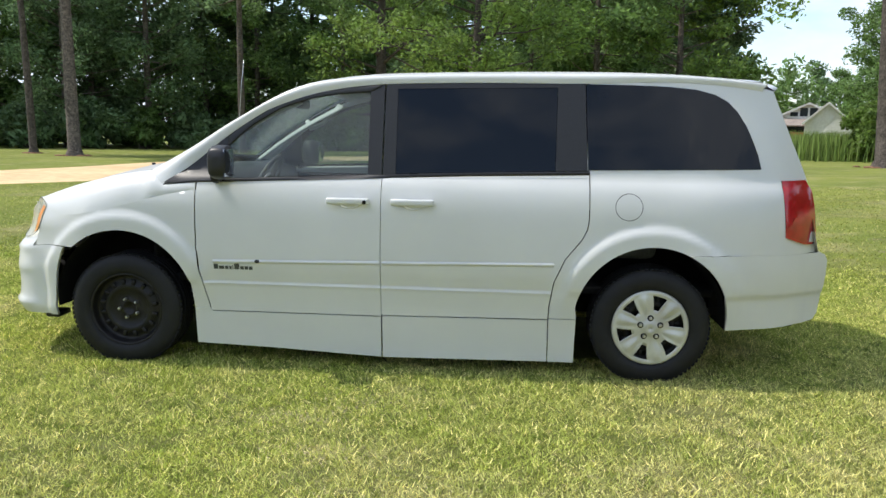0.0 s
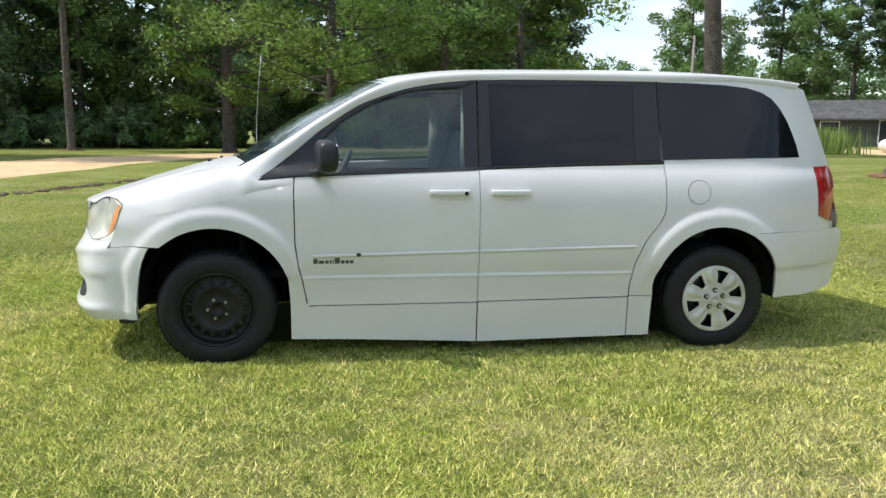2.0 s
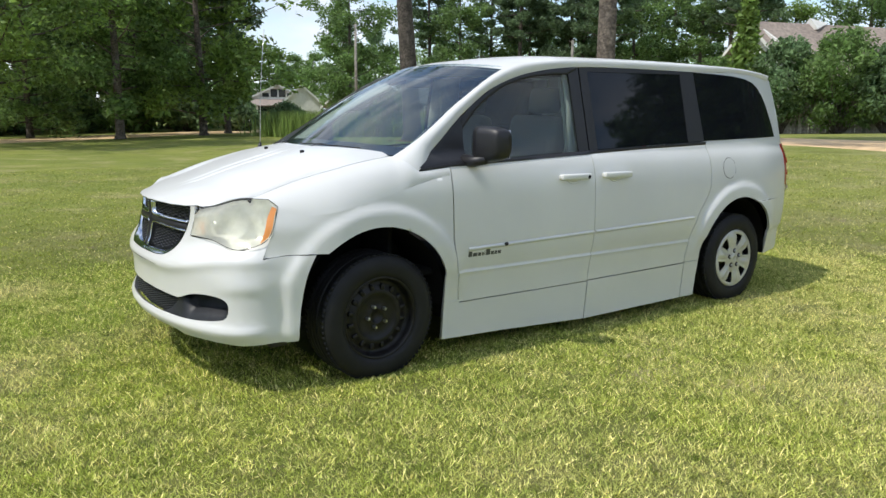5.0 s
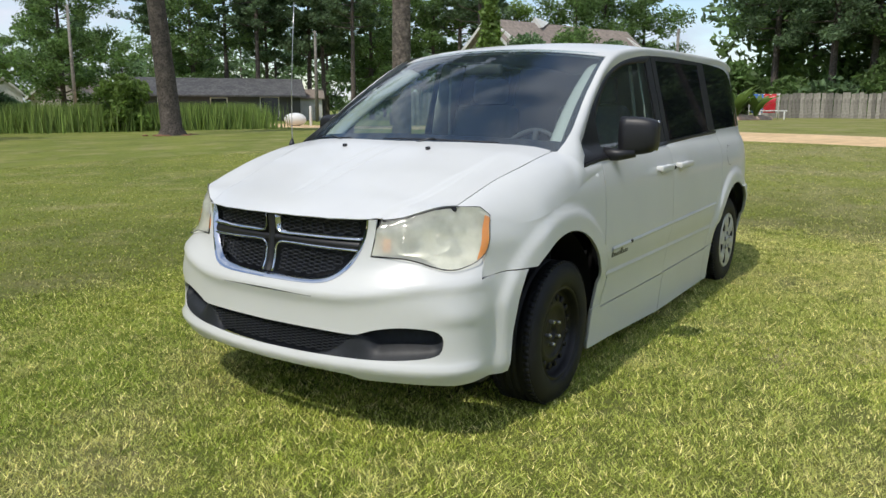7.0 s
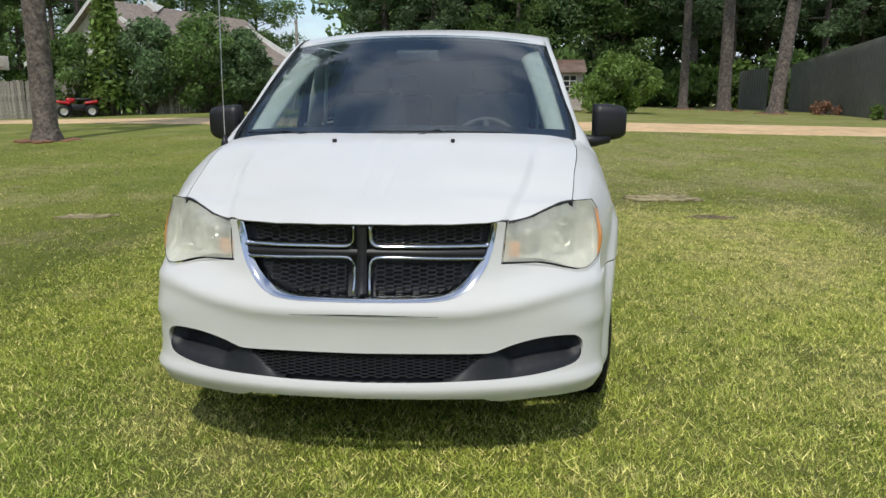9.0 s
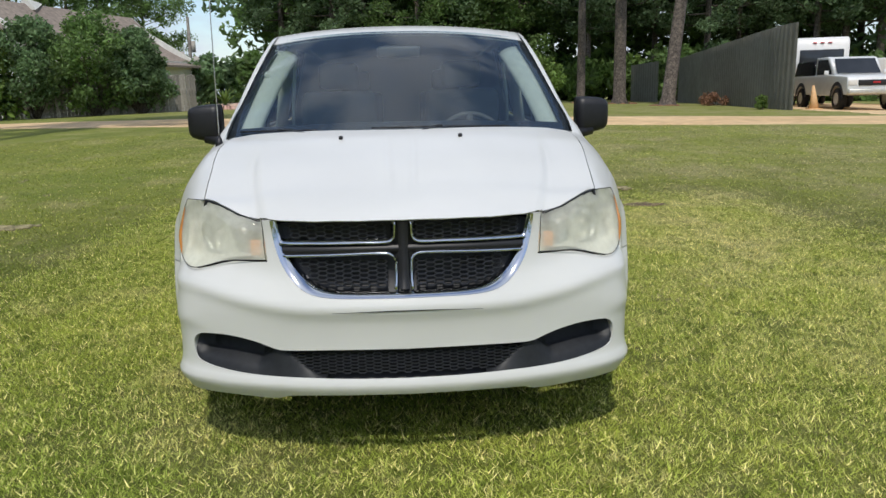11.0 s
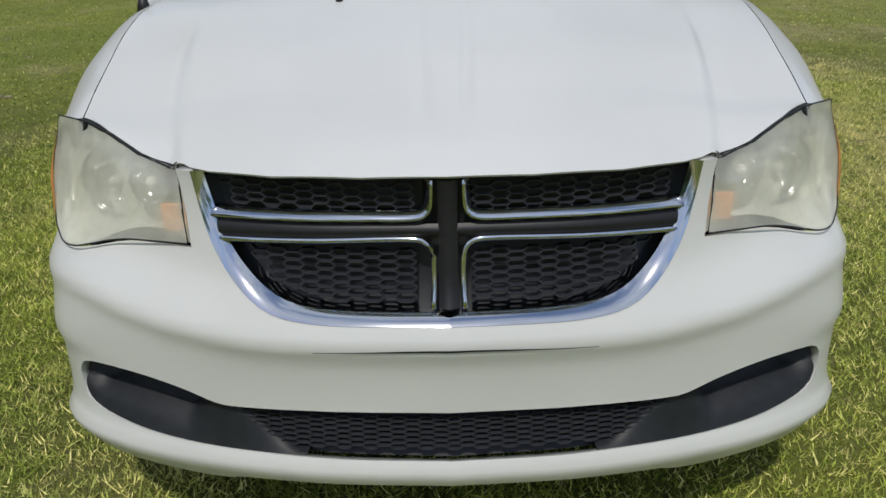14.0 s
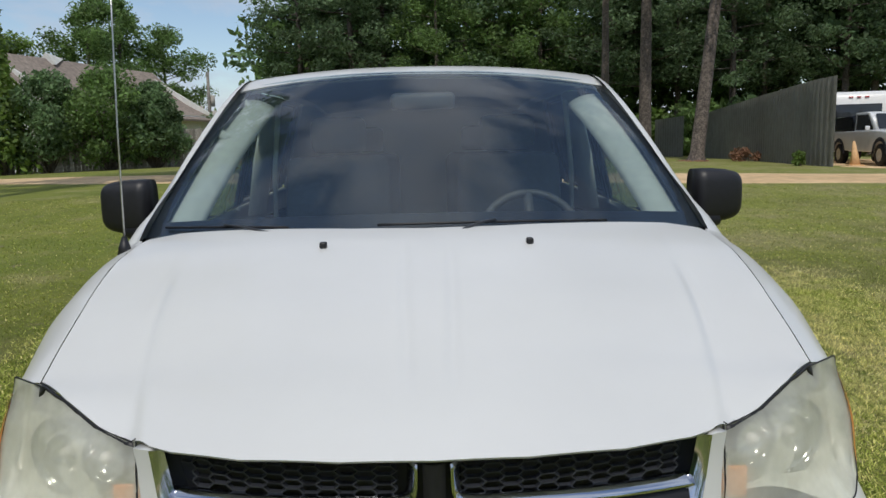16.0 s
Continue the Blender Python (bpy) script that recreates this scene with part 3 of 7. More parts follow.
for i in range(61):
    x = -2.048 + 0.960 * i / 60
    w0, z0 = side_w(x, shoulder(x)), shoulder(x)
    xs = x - 0.085 * smooth(-1.6, -2.04, x) - 0.002
    ys = spline(SEAM_X, SEAM_Y, xs) + 0.003
    zs = hood_map(xs, ys)[2] - 0.001
    if x > -1.287:
        zs = lerp_table([-1.287, -1.09], [1.066, 1.083], x)
        ys = side_w(x, zs) + 0.002
    elif x > -1.40:
        k = (x + 1.40) / 0.113
        ys = 0.806 * (1 - k) + (side_w(-1.287, 1.066) + 0.002) * k
        zs = 1.145 * (1 - k) + 1.066 * k
        ys, zs = ys + 0.017 * math.sin(math.pi * k), zs + 0.015 * math.sin(math.pi * k)
    p0, p2 = Vector((x, -w0, z0)), Vector((xs, -ys, zs))
    out = lerp_table([-2.05, -1.9, -1.75, -1.5, -1.4, -1.287, -1.09], [0.030, 0.050, 0.064, 0.078, 0.066, 0.016, 0.004], x)
    c = p0.lerp(p2, 0.48) + Vector((0, -0.66, 0.75)) * out
    rows.append([bm.verts.new(p0.lerp(c, t).lerp(c.lerp(p2, t), t)) for t in [j / 10 for j in range(11)]])
for r, q in zip(rows, rows[1:]):
    for j in range(10):
        bm.faces.new((r[j], q[j], q[j + 1], r[j + 1]))
bmesh.ops.remove_doubles(bm, verts=bm.verts[:], dist=0.0004)
both_sides("front_wing", bm, PAINT)

# rear quarter: from the sliding door to the tail, up to the roof
RA = arch_pts(AXR - 0.004, ARCH_R, math.radians(180 - 8), math.radians(62))
quarter = [(1.124, 0.349), (0.969, 0.349), (0.9705, 0.42), (0.9925, 0.566), (1.049, 0.6985), (1.1375, 0.812), (1.166, 0.869), (1.173, 0.925), (1.172, 1.17), (1.155, 1.20), (1.15, 1.675), (1.6, 1.69), (1.9, 1.675), (2.12, 1.664), (2.185, 1.648), (2.205, 1.595), (2.30, 1.375), (2.40, 1.172), (2.42, 1.10), (2.23, 1.157), (2.25, 0.96), (2.262, 0.842), (2.49, 0.795), (2.50, 0.745), (1.735, 0.745)] + RA[::-1]
both_sides("rear_quarter", panel_bm(quarter, side_map(), FX, FZ, 0.02, (0, -1, 0)), PAINT)
# rear bumper
RB = arch_pts(AXR - 0.004, ARCH_R, math.radians(63.5), math.radians(-6), 12)


def rear_map(x, z):
    w = side_w(min(x, 2.42), z) - 0.9 * max(0.0, x - 2.42) ** 1.2 + 0.012 * (1 - smooth(1.95, 2.1, x))
    return (x, -w, z)


both_sides("rear_bumper", panel_bm(RB + [(1.965, 0.312), (2.2, 0.315), (2.44, 0.322), (2.53, 0.338), (2.557, 0.375), (2.568, 0.46), (2.578, 0.60), (2.578, 0.69), (2.555, 0.730), (2.51, 0.744), (1.74, 0.744)], rear_map, GX + [2.45, 2.48, 2.51, 2.54], GZ, 0.02, (0, -1, 0)), PAINT)
# tail of the van
tail = bmesh.new()
rows = []
for x, z, w in ((2.12, 1.68, 0.70), (2.205, 1.595, 0.692), (2.30, 1.375, 0.71), (2.40, 1.17, 0.69), (2.47, 0.80, 0.76)) + tuple((x - 0.004, z, -rear_map(x, z)[1] - 0.006) for x, z in ((2.51, 0.742), (2.555, 0.728), (2.578, 0.69), (2.578, 0.60), (2.568, 0.46), (2.557, 0.375), (2.53, 0.34))):
    rows.append([tail.verts.new((x + 0.07 * (1 - (k / 6.0) ** 2), w * k / 6.0, z)) for k in range(-6, 7)])
for r, s in zip(rows, rows[1:]):
    for k in range(12):
        tail.faces.new((r[k], r[k + 1], s[k + 1], s[k]))
part("tailgate", tail, PAINT, van)

# roof
ROOF_X = [-0.66, -0.5, -0.35, -0.2, 0.0, 0.6, 1.2, 1.6, 2.0, 2.2, 2.36]
ROOF_Z = [1.668, 1.708, 1.728, 1.746, 1.760, 1.774, 1.779, 1.773, 1.748, 1.724, 1.695]


def roof_z(x, y):
    return spline(ROOF_X, ROOF_Z, x) - 0.048 * (abs(y) / 0.715) ** 2.4


def roof_map(x, y):
    f = max(0.0, 1 - (x + 0.70) / 0.4)
    return (x + 0.13 * f * (y / 0.7) ** 2, y, roof_z(x, y) - 0.0)


part("roof_panel", panel_bm([(-0.645, -0.715), (-0.645, 0.715), (1.9, 0.715), (2.15, 0.69), (2.16, 0), (2.15, -0.69), (1.9, -0.715)], roof_map, steps(-0.65, 2.37, 0.06), steps(-0.72, 0.72, 0.06), 0.02, (0, 0, 1)), PAINT, van)

# windscreen pillar and roof rail, between the door frame and the windscreen or roof edge
FRAME = [(-1.287, 1.068), (-1.19, 1.145), (-1.092, 1.222), (-0.948, 1.343), (-0.83, 1.425), (-0.705, 1.503), (-0.56, 1.562), (-0.409, 1.607), (-0.211, 1.642), (0.0, 1.662), (0.5, 1.674), (1.13, 1.676), (1.6, 1.688), (1.9, 1.672), (2.12, 1.645)]
EDGE = [(-1.385, 0.822, 1.148), (-1.25, 0.818, 1.222), (-1.13, 0.795, 1.296), (-0.97, 0.765, 1.405), (-0.85, 0.747, 1.478), (-0.72, 0.727, 1.555), (-0.60, 0.712, 1.617), (-0.45, 0.704, 1.668)]
lowline = resample([(-1.345, 1.035)] + FRAME, 50)
upline = resample([(-1.455, 0.800, 1.110)] + EDGE + [(x, 0.714, roof_z(x, 0.715)) for x in (-0.2, 0.0, 0.5, 1.13, 1.6, 1.9)] + [(2.15, 0.69, roof_z(2.15, 0.69))], 50)
rail = ruled_bm([(x, -(side_w(x, z) + 0.002), z) for x, z in lowline], [(x, -y, z) for x, y, z in upline], 8, 0.023, (0, -0.75, 0.66), 0.0)
both_sides("roof_rail", rail, PAINT, "white pillar and roof rail")
# spoiler over the tailgate
bm = bmesh.new()
rows = []
for k in range(-10, 11):
    y = 0.69 * k / 10
    tip = 2.36 - 0.17 * (k / 10) ** 2
    zt = roof_z(2.2, y)
    rows.append([bm.verts.new(p) for p in ((2.02, y, roof_z(2.02, y) + 0.002), (2.12, y, roof_z(2.12, y) + 0.006), (tip - 0.03, y, zt - 0.012), (tip, y, zt - 0.026), (tip - 0.012, y, zt - 0.042), (2.16, y, zt - 0.05))])
for r, q in zip(rows, rows[1:]):
    for j in range(5):
        bm.faces.new((r[j], r[j + 1], q[j + 1], q[j]))
bmesh.ops.recalc_face_normals(bm, faces=bm.faces[:])
part("spoiler", bm, PAINT, van)


# bonnet
HOODO = [(-2.432, 0.0), (-2.425, -0.15), (-2.400, -0.31), (-2.362, -0.43), (-2.342, -0.470), (-2.311, -0.508), (-2.265, -0.586), (-2.205, -0.668), (-2.134, -0.745), (-2.03, -0.757), (-1.9, -0.770), (-1.8, -0.784), (-1.7, -0.796), (-1.6, -0.803), (-1.44, -0.803), (-1.40, -0.790), (-1.385, -0.70), (-1.45, -0.45), (-1.50, -0.2), (-1.515, 0.0)]
part("bonnet", panel_bm(HOODO, hood_map, steps(-2.45, -1.3, 0.035), steps(-0.84, 0, 0.0075), 0.004, (0, 0, 1), True), PAINT, van, "white bonnet with two raised creases")

# cowl below the windscreen
cowl = bmesh.new()
rows = []
for k in range(-10, 11):
    y = 0.83 * k / 10
    xb = -1.515 + 0.20 * (y / 0.83) ** 2
    rows.append([cowl.verts.new((xb - 0.03, y, hood_map(xb, y)[2] - 0.028)), cowl.verts.new((xb + 0.12, y, 1.20 - 0.03 * (y / 0.83) ** 2 - 0.02))])
for r, s in zip(rows, rows[1:]):
    cowl.faces.new((r[0], r[1], s[1], s[0]))
part("cowl", cowl, BLACK_TRIM, van)


# windscreen
def shield(u, v):
    """u across (-1 to 1), v from the bonnet (0) to the roof (1)."""
    a = Vector((-1.500 + 0.185 * u * u, 0.838 * u, 1.168 - 0.028 * u * u))
    b = Vector((-0.622 + 0.135 * u * u, 0.708 * u, 1.684 - 0.044 * abs(u) ** 2.4))
    p = a.lerp(b, v)
    n = Vector((-0.5, 0, 0.86))
    return p + n * 0.035 * math.sin(math.pi * v) * (1 - 0.1 * u * u)


def shield_map(lift):
    def f(u, v):
        return shield(u, v) + Vector((-0.5, 0, 0.86)) * lift
    return f


SU, SV = steps(-1, 1, 0.08), steps(0, 1, 0.08)
glass = part("windscreen", panel_bm([(-1, 0), (1, 0), (1, 1), (-1, 1)], shield_map(0.0), SU, SV, 0.0, (-0.5, 0, 0.8)), GLASS_SHIELD, van, "tinted windscreen reflecting the clouds")
glass.visible_shadow = False
for nm, o in (("windscreen_border", [(-1, 0), (1, 0), (1, 0.075), (-1, 0.075)]), ("windscreen_border", [(-1, 0.955), (1, 0.955), (1, 1), (-1, 1)]), ("windscreen_border", [(-1, 0.075), (-0.945, 0.075), (-0.935, 0.955), (-1, 0.955)]), ("windscreen_border", [(0.945, 0.075), (1, 0.075), (1, 0.955), (0.935, 0.955)])):
    part(nm, panel_bm(o, shield_map(-0.004), SU, SV, 0.003, (-0.5, 0, 0.8)), BLACK_GLOSS, van, "black band round the windscreen")


# front of the van: one surface from the low to the high plan line, by t (0 centre to 7 at the arch) and height
T_LOW = [(0, -2.49), (0.25, -2.474), (0.48, -2.430), (0.67, -2.368), (0.815, -2.278), (0.890, -2.160), (0.934, -2.04), (0.950, -1.92)]
T_HIGH = [(0, -2.432), (0.25, -2.412), (0.47, -2.350), (0.62, -2.268), (0.74, -2.165), (0.832, -2.065), (0.868, -1.96), (0.89, -1.82)]
TT = list(range(8))


def nose(t, z, lift=0.0):
    a = abs(t)
    s = 1 if t >= 0 else -1
    lo = Vector((spline(TT, [p[1] for p in T_LOW], a), spline(TT, [p[0] for p in T_LOW], a)))
    hi = Vector((spline(TT, [p[1] for p in T_HIGH], a), spline(TT, [p[0] for p in T_HIGH], a)))
    k = smooth(0.56, 0.90, z)
    p = lo.lerp(hi, k)
    e = 0.01
    q = Vector((spline(TT, [p_[1] for p_ in T_LOW], a + e), spline(TT, [p_[0] for p_ in T_LOW], a + e)))
    zs = z - 0.065 * smooth(1.2, 4.0, a) * smooth(0.50, 0.58, z) * (1 - smooth(0.74, 0.86, z))
    d = (q - lo).normalized() if a < 6.9 else Vector((1, 0.1)).normalized()
    n = Vector((-d.y, d.x))
    off = spline([0.24, 0.28, 0.315, 0.33, 0.345, 0.38, 0.44, 0.52, 0.565, 0.585, 0.602, 0.645, 0.70, 0.76, 0.92], [-0.035, -0.010, 0.010, 0.011, 0.000, -0.008, -0.011, -0.010, -0.005, 0.004, 0.010, -0.004, -0.018, -0.015, 0.0], zs)
    off += 0.008 * smooth(3.0, 4.3, a) * (smooth(0.495, 0.528, z) - smooth(0.534, 0.60, z))
    p = p + n * (off + lift)
    if a < 1e-6:
        p.y = 0.0
    m = smooth(4.2, 5.9, a)
    if m > 0:
        p.y = p.y * (1 - m) + (side_w(p.x, max(z, 0.56)) - 0.008 * smooth(0.56, 0.40, z) + lift + 0.4 * min(0.0, z - 0.30)) * m
    return Vector((p.x, p.y * s, z))


def t_of(y, z):
    """The t at which the front has half-width y at height z."""
    k = smooth(0.56, 0.90, z)
    ys = [T_LOW[i][0] * (1 - k) + T_HIGH[i][0] * k for i in range(8)]
    return float(np.interp(y, ys, TT))


def front_outline(pts):
    return [(t_of(y, z), z) for y, z in pts]


def nose_map(lift):
    return lambda t, z: nose(t, z, lift)


NT, NZ = steps(0, 7, 0.14), steps(0.24, 0.96, 0.018)
GRILLE_OUT = [(0.0, 0.640), (0.12, 0.640), (0.24, 0.642), (0.31, 0.650), (0.355, 0.668), (0.395, 0.700), (0.425, 0.740), (0.446, 0.785), (0.459, 0.83), (0.466, 0.87), (0.470, 0.903)]
INT_TOP = [(0.0, 0.455), (0.25, 0.454), (0.44, 0.449), (0.475, 0.455), (0.52, 0.472), (0.58, 0.487), (0.65, 0.495), (0.72, 0.493), (0.765, 0.483), (0.788, 0.458)]
INT_BOT = [(0.788, 0.418), (0.772, 0.389), (0.72, 0.373), (0.63, 0.362), (0.50, 0.354), (0.33, 0.352), (0.15, 0.350), (0.0, 0.350)]
fascia = front_outline(GRILLE_OUT)
fascia += front_outline([(0.496, 0.903), (0.492, 0.85), (0.489, 0.80), (0.487, 0.757), (0.56, 0.755), (0.62, 0.752), (0.665, 0.742), (0.71, 0.728), (0.76, 0.716), (0.80, 0.718)])
fascia += [(4.72, 0.742), (4.88, 0.764), (4.97, 0.776), (4.985, 0.676), (5.6, 0.686), (6.3, 0.689), (6.92, 0.687), (6.80, 0.60), (6.62, 0.50), (6.52, 0.42), (6.47, 0.335), (6.45, 0.262)]
fascia += front_outline([(0.83, 0.256), (0.75, 0.262), (0.62, 0.266), (0.50, 0.262), (0.46, 0.266), (0.425, 0.279), (0.3, 0.286), (0.15, 0.288), (0.0, 0.288)])
INT_RING = resample(INT_TOP + INT_BOT, 90)
fascia += front_outline(INT_RING[::-1])
part("front_bumper", panel_bm(fascia, nose_map(0.0), NT, NZ, 0.018, (-1, 0, 0), True), PAINT, van, "white front bumper with a thin black scrape")

# lower intake: dark recess, sculpted ends, mesh
def recess(t, z):
    return nose(t, z, -0.045 - 0.045 * smooth(0.352, 0.40, z))


part("air_intake", panel_bm(front_outline([(0.0, 0.47), (0.49, 0.47), (0.49, 0.34), (0.3, 0.338), (0, 0.335)]), recess, NT, NZ, 0.004, (-1, 0, 0), True), BLACK_TRIM, van)
for s in (-1, 1):
    rows = []
    bm = bmesh.new()
    for i in range(61):
        y = 0.285 + 0.520 * i / 60
        yz = min(y, 0.786)
        zb, zt = spline([p[0] for p in INT_BOT[::-1]], [p[1] for p in INT_BOT[::-1]], yz), spline([p[0] for p in INT_TOP], [p[1] for p in INT_TOP], yz)
        up = 0.04 + 1.02 * smooth(0.285, 0.47, y) ** 1.15
        pocket = smooth(0.462, 0.545, y)
        end = 1 - 0.9 * smooth(0.745, 0.80, y)
        crest = ((-0.04, 0.0), (0.3 * up, 0.004), (0.55 * up, 0.008), (0.78 * up, 0.012), (up, 0.018), (up + 0.03, 0.030), (up + 0.06, 0.060))
        bowl = ((-0.04, 0.0), (0.13, 0.006), (0.26, 0.018), (0.31, 0.028), (0.43, 0.042), (0.47, 0.058), (1.14, 0.066))
        row = [(f0 + (f1 - f0) * pocket, (d0 + (d1 - d0) * pocket) * end) for (f0, d0), (f1, d1) in zip(crest, bowl)]
        rows.append([bm.verts.new(Vector((1, s, 1)) * nose(t_of(y, zb), zb + (zt - zb) * f, -0.004 - d)) for f, d in row])
    for r, q in zip(rows, rows[1:]):
        for j in range(6):
            bm.faces.new((r[j], q[j], q[j + 1], r[j + 1]) if s > 0 else (r[j + 1], q[j + 1], q[j], r[j]))
    part("intake_scoop", bm, SCOOP, van, "black moulded scoop at the end of the intake")


def hex_mesh(bm, inside, z0, z1, y0, y1, w, h, lift, bar):
    """A honeycomb of flat bars on the front surface, where inside(y, z) holds."""
    done = set()
    rows = int((z1 - z0) / h) + 2
    cols = int((y1 - y0) / (w * 0.75)) + 3
    for c in range(cols):
        for r in range(rows):
            cy, cz = y0 + c * w * 0.76, z0 + r * h + (h / 2 if c % 2 else 0)
            pts = [(cy + w * 0.5, cz), (cy + w * 0.26, cz + h / 2), (cy - w * 0.26, cz + h / 2), (cy - w * 0.5, cz), (cy - w * 0.26, cz - h / 2), (cy + w * 0.26, cz - h / 2)]
            for p, q in zip(pts, pts[1:] + pts[:1]):
                key = (round((p[0] + q[0]) * 1000), round((p[1] + q[1]) * 1000))
                if key in done or not (inside(*p) and inside(*q)):
                    continue
                done.add(key)
                a, b = (nose(math.copysign(t_of(abs(y), z), y), z, lift) for y, z in (p, q))
                d = (b - a).normalized()
                up = Vector((-1, 0, 0)).cross(d).normalized() * bar
                fw = Vector((-0.010, 0, 0))
                v = [bm.verts.new(o) for o in (a - up, a + up, b + up, b - up, a + fw - up * 0.4, a + fw + up * 0.4, b + fw + up * 0.4, b + fw - up * 0.4)]
                for f in ((4, 5, 6, 7), (0, 4, 7, 3), (1, 2, 6, 5), (0, 1, 5, 4), (2, 3, 7, 6)):
                    bm.faces.new([v[k] for k in f])
    bmesh.ops.recalc_face_normals(bm, faces=bm.faces[:])
    return bm


def in_low(y, z):
    return abs(y) < 0.47 and 0.356 < z < 0.438


part("lower_grille_mesh", hex_mesh(bmesh.new(), in_low, 0.35, 0.45, -0.47, 0.47, 0.036, 0.0120, -0.026, 0.0020), MESH_BLACK, van, "black honeycomb mesh", shade=False)

# grille: backing, chrome surround, four mesh panels, cross with chrome edges
back = front_outline([(0.0, 0.63), (0.30, 0.64), (0.36, 0.66), (0.43, 0.735), (0.46, 0.83), (0.462, 0.885), (0.25, 0.898), (0, 0.900)])
part("grille_backing", panel_bm(back, nose_map(-0.055), NT, NZ, 0.004, (-1, 0, 0), True), BLACK_TRIM, van)


def curve3(pts, lift, s=1, n=28):
    return [Vector((1, s, 1)) * nose(t_of(y, z), z, lift) for y, z in resample(pts, n)]


CH_IN = [(0.0, 0.667), (0.12, 0.667), (0.230, 0.670), (0.287, 0.679), (0.328, 0.697), (0.363, 0.727), (0.390, 0.762), (0.410, 0.800), (0.424, 0.838), (0.433, 0.87), (0.440, 0.900)]
CH_MID = [(0.35 * a[0] + 0.65 * b[0], 0.35 * a[1] + 0.65 * b[1]) for a, b in zip(GRILLE_OUT, CH_IN)]
for s in (-1, 1):
    a, b, c = curve3(GRILLE_OUT, 0.002, s), curve3(CH_MID, -0.016, s), curve3(CH_MID, -0.06, s)
    bm = ruled_bm(a, b, 5, 0.003, (-1, 0, 0.2), 0.0)
    b2 = ruled_bm(b, c, 2, 0.0, (0, -s, 0.5), 0.0)
    me = bpy.data.meshes.new("t")
    b2.to_mesh(me)
    bm.from_mesh(me)
    b2.free()
    bpy.data.meshes.remove(me)
    bmesh.ops.recalc_face_normals(bm, faces=bm.faces[:])
    part("grille_surround", bm, CHROME, van, "chrome grille surround")


def in_grille(y, z):
    a = abs(y)
    lim = spline([0.640, 0.66, 0.69, 0.72, 0.756, 0.80, 0.84, 0.90], [0.10, 0.20, 0.318, 0.355, 0.388, 0.408, 0.420, 0.432], z)
    return 0.042 < a < lim and (0.835 < z < 0.893 or 0.668 < z < 0.768)


for y0, y1, z0, z1 in ((-0.46, -0.02, 0.82, 0.91), (0.02, 0.46, 0.82, 0.91), (-0.46, -0.02, 0.65, 0.775), (0.02, 0.46, 0.65, 0.775)):
    bm = hex_mesh(bmesh.new(), lambda y, z: in_grille(y, z) and y0 - 0.01 < y < y1 + 0.01 and z0 < z < z1, z0 - 0.004, z1, y0, y1, 0.040, 0.0155, -0.034, 0.0024)
    part("grille_mesh", bm, MESH_BLACK, van, "black honeycomb grille mesh", shade=False)
# cross bars
def strip(pts_a, pts_b, lift_a, lift_b, bulge, n=24):
    def line(pts, lift):
        return [nose(math.copysign(t_of(abs(y), z), y), z, lift) for y, z in resample(pts, n)]
    return ruled_bm(line(pts_a, lift_a), line(pts_b, lift_b), 5, bulge, (-1, 0, 0), 0.0)


bm = strip([(-0.43, 0.780), (-0.2, 0.789), (0, 0.792), (0.2, 0.789), (0.43, 0.780)], [(-0.43, 0.812), (-0.2, 0.815), (0, 0.816), (0.2, 0.815), (0.43, 0.812)], -0.012, -0.012, 0.006)
part("grille_crossbar", bm, BLACK_TRIM, van, "black crossbar")
bm = strip([(-0.019, 0.898), (-0.018, 0.80), (-0.020, 0.667)], [(0.019, 0.898), (0.018, 0.80), (0.020, 0.667)], -0.008, -0.008, 0.009)
part("grille_crossbar", bm, BLACK_TRIM, van, "black upright bar")
for s in (-1, 1):
    up = [(0.438, 0.820), (0.30, 0.822), (0.15, 0.824), (0.075, 0.824), (0.045, 0.828), (0.031, 0.842), (0.028, 0.862), (0.027, 0.898)]
    dn = [(0.428, 0.777), (0.30, 0.782), (0.15, 0.787), (0.075, 0.788), (0.046, 0.785), (0.032, 0.772), (0.028, 0.752), (0.028, 0.700), (0.030, 0.664)]
    line = resample(up, 40)
    far = []
    for i, p in enumerate(line):
        q, o = line[min(i + 1, 39)], line[max(i - 1, 0)]
        d = Vector((q[0] - o[0], q[1] - o[1])).normalized()
        far.append((p[0] - d.y * -0.017, p[1] + d.x * -0.017))
    bm = ruled_bm([nose(s * t_of(y, z), z, -0.001) for y, z in line], [nose(s * t_of(y, z), z, -0.024) for y, z in far], 4, 0.003, (-1, 0, 0.4), 0.003)
    part("grille_chrome_edge", bm, CHROME, van, "chrome edge of the grille cross")
    bm = bmesh.new()
    add_tube(bm, [nose(s * t_of(y, z), z, -0.010) for y, z in resample(dn, 40)], 0.0058, 8)
    part("grille_chrome_edge", bm, CHROME, van, "chrome edge of the grille cross")

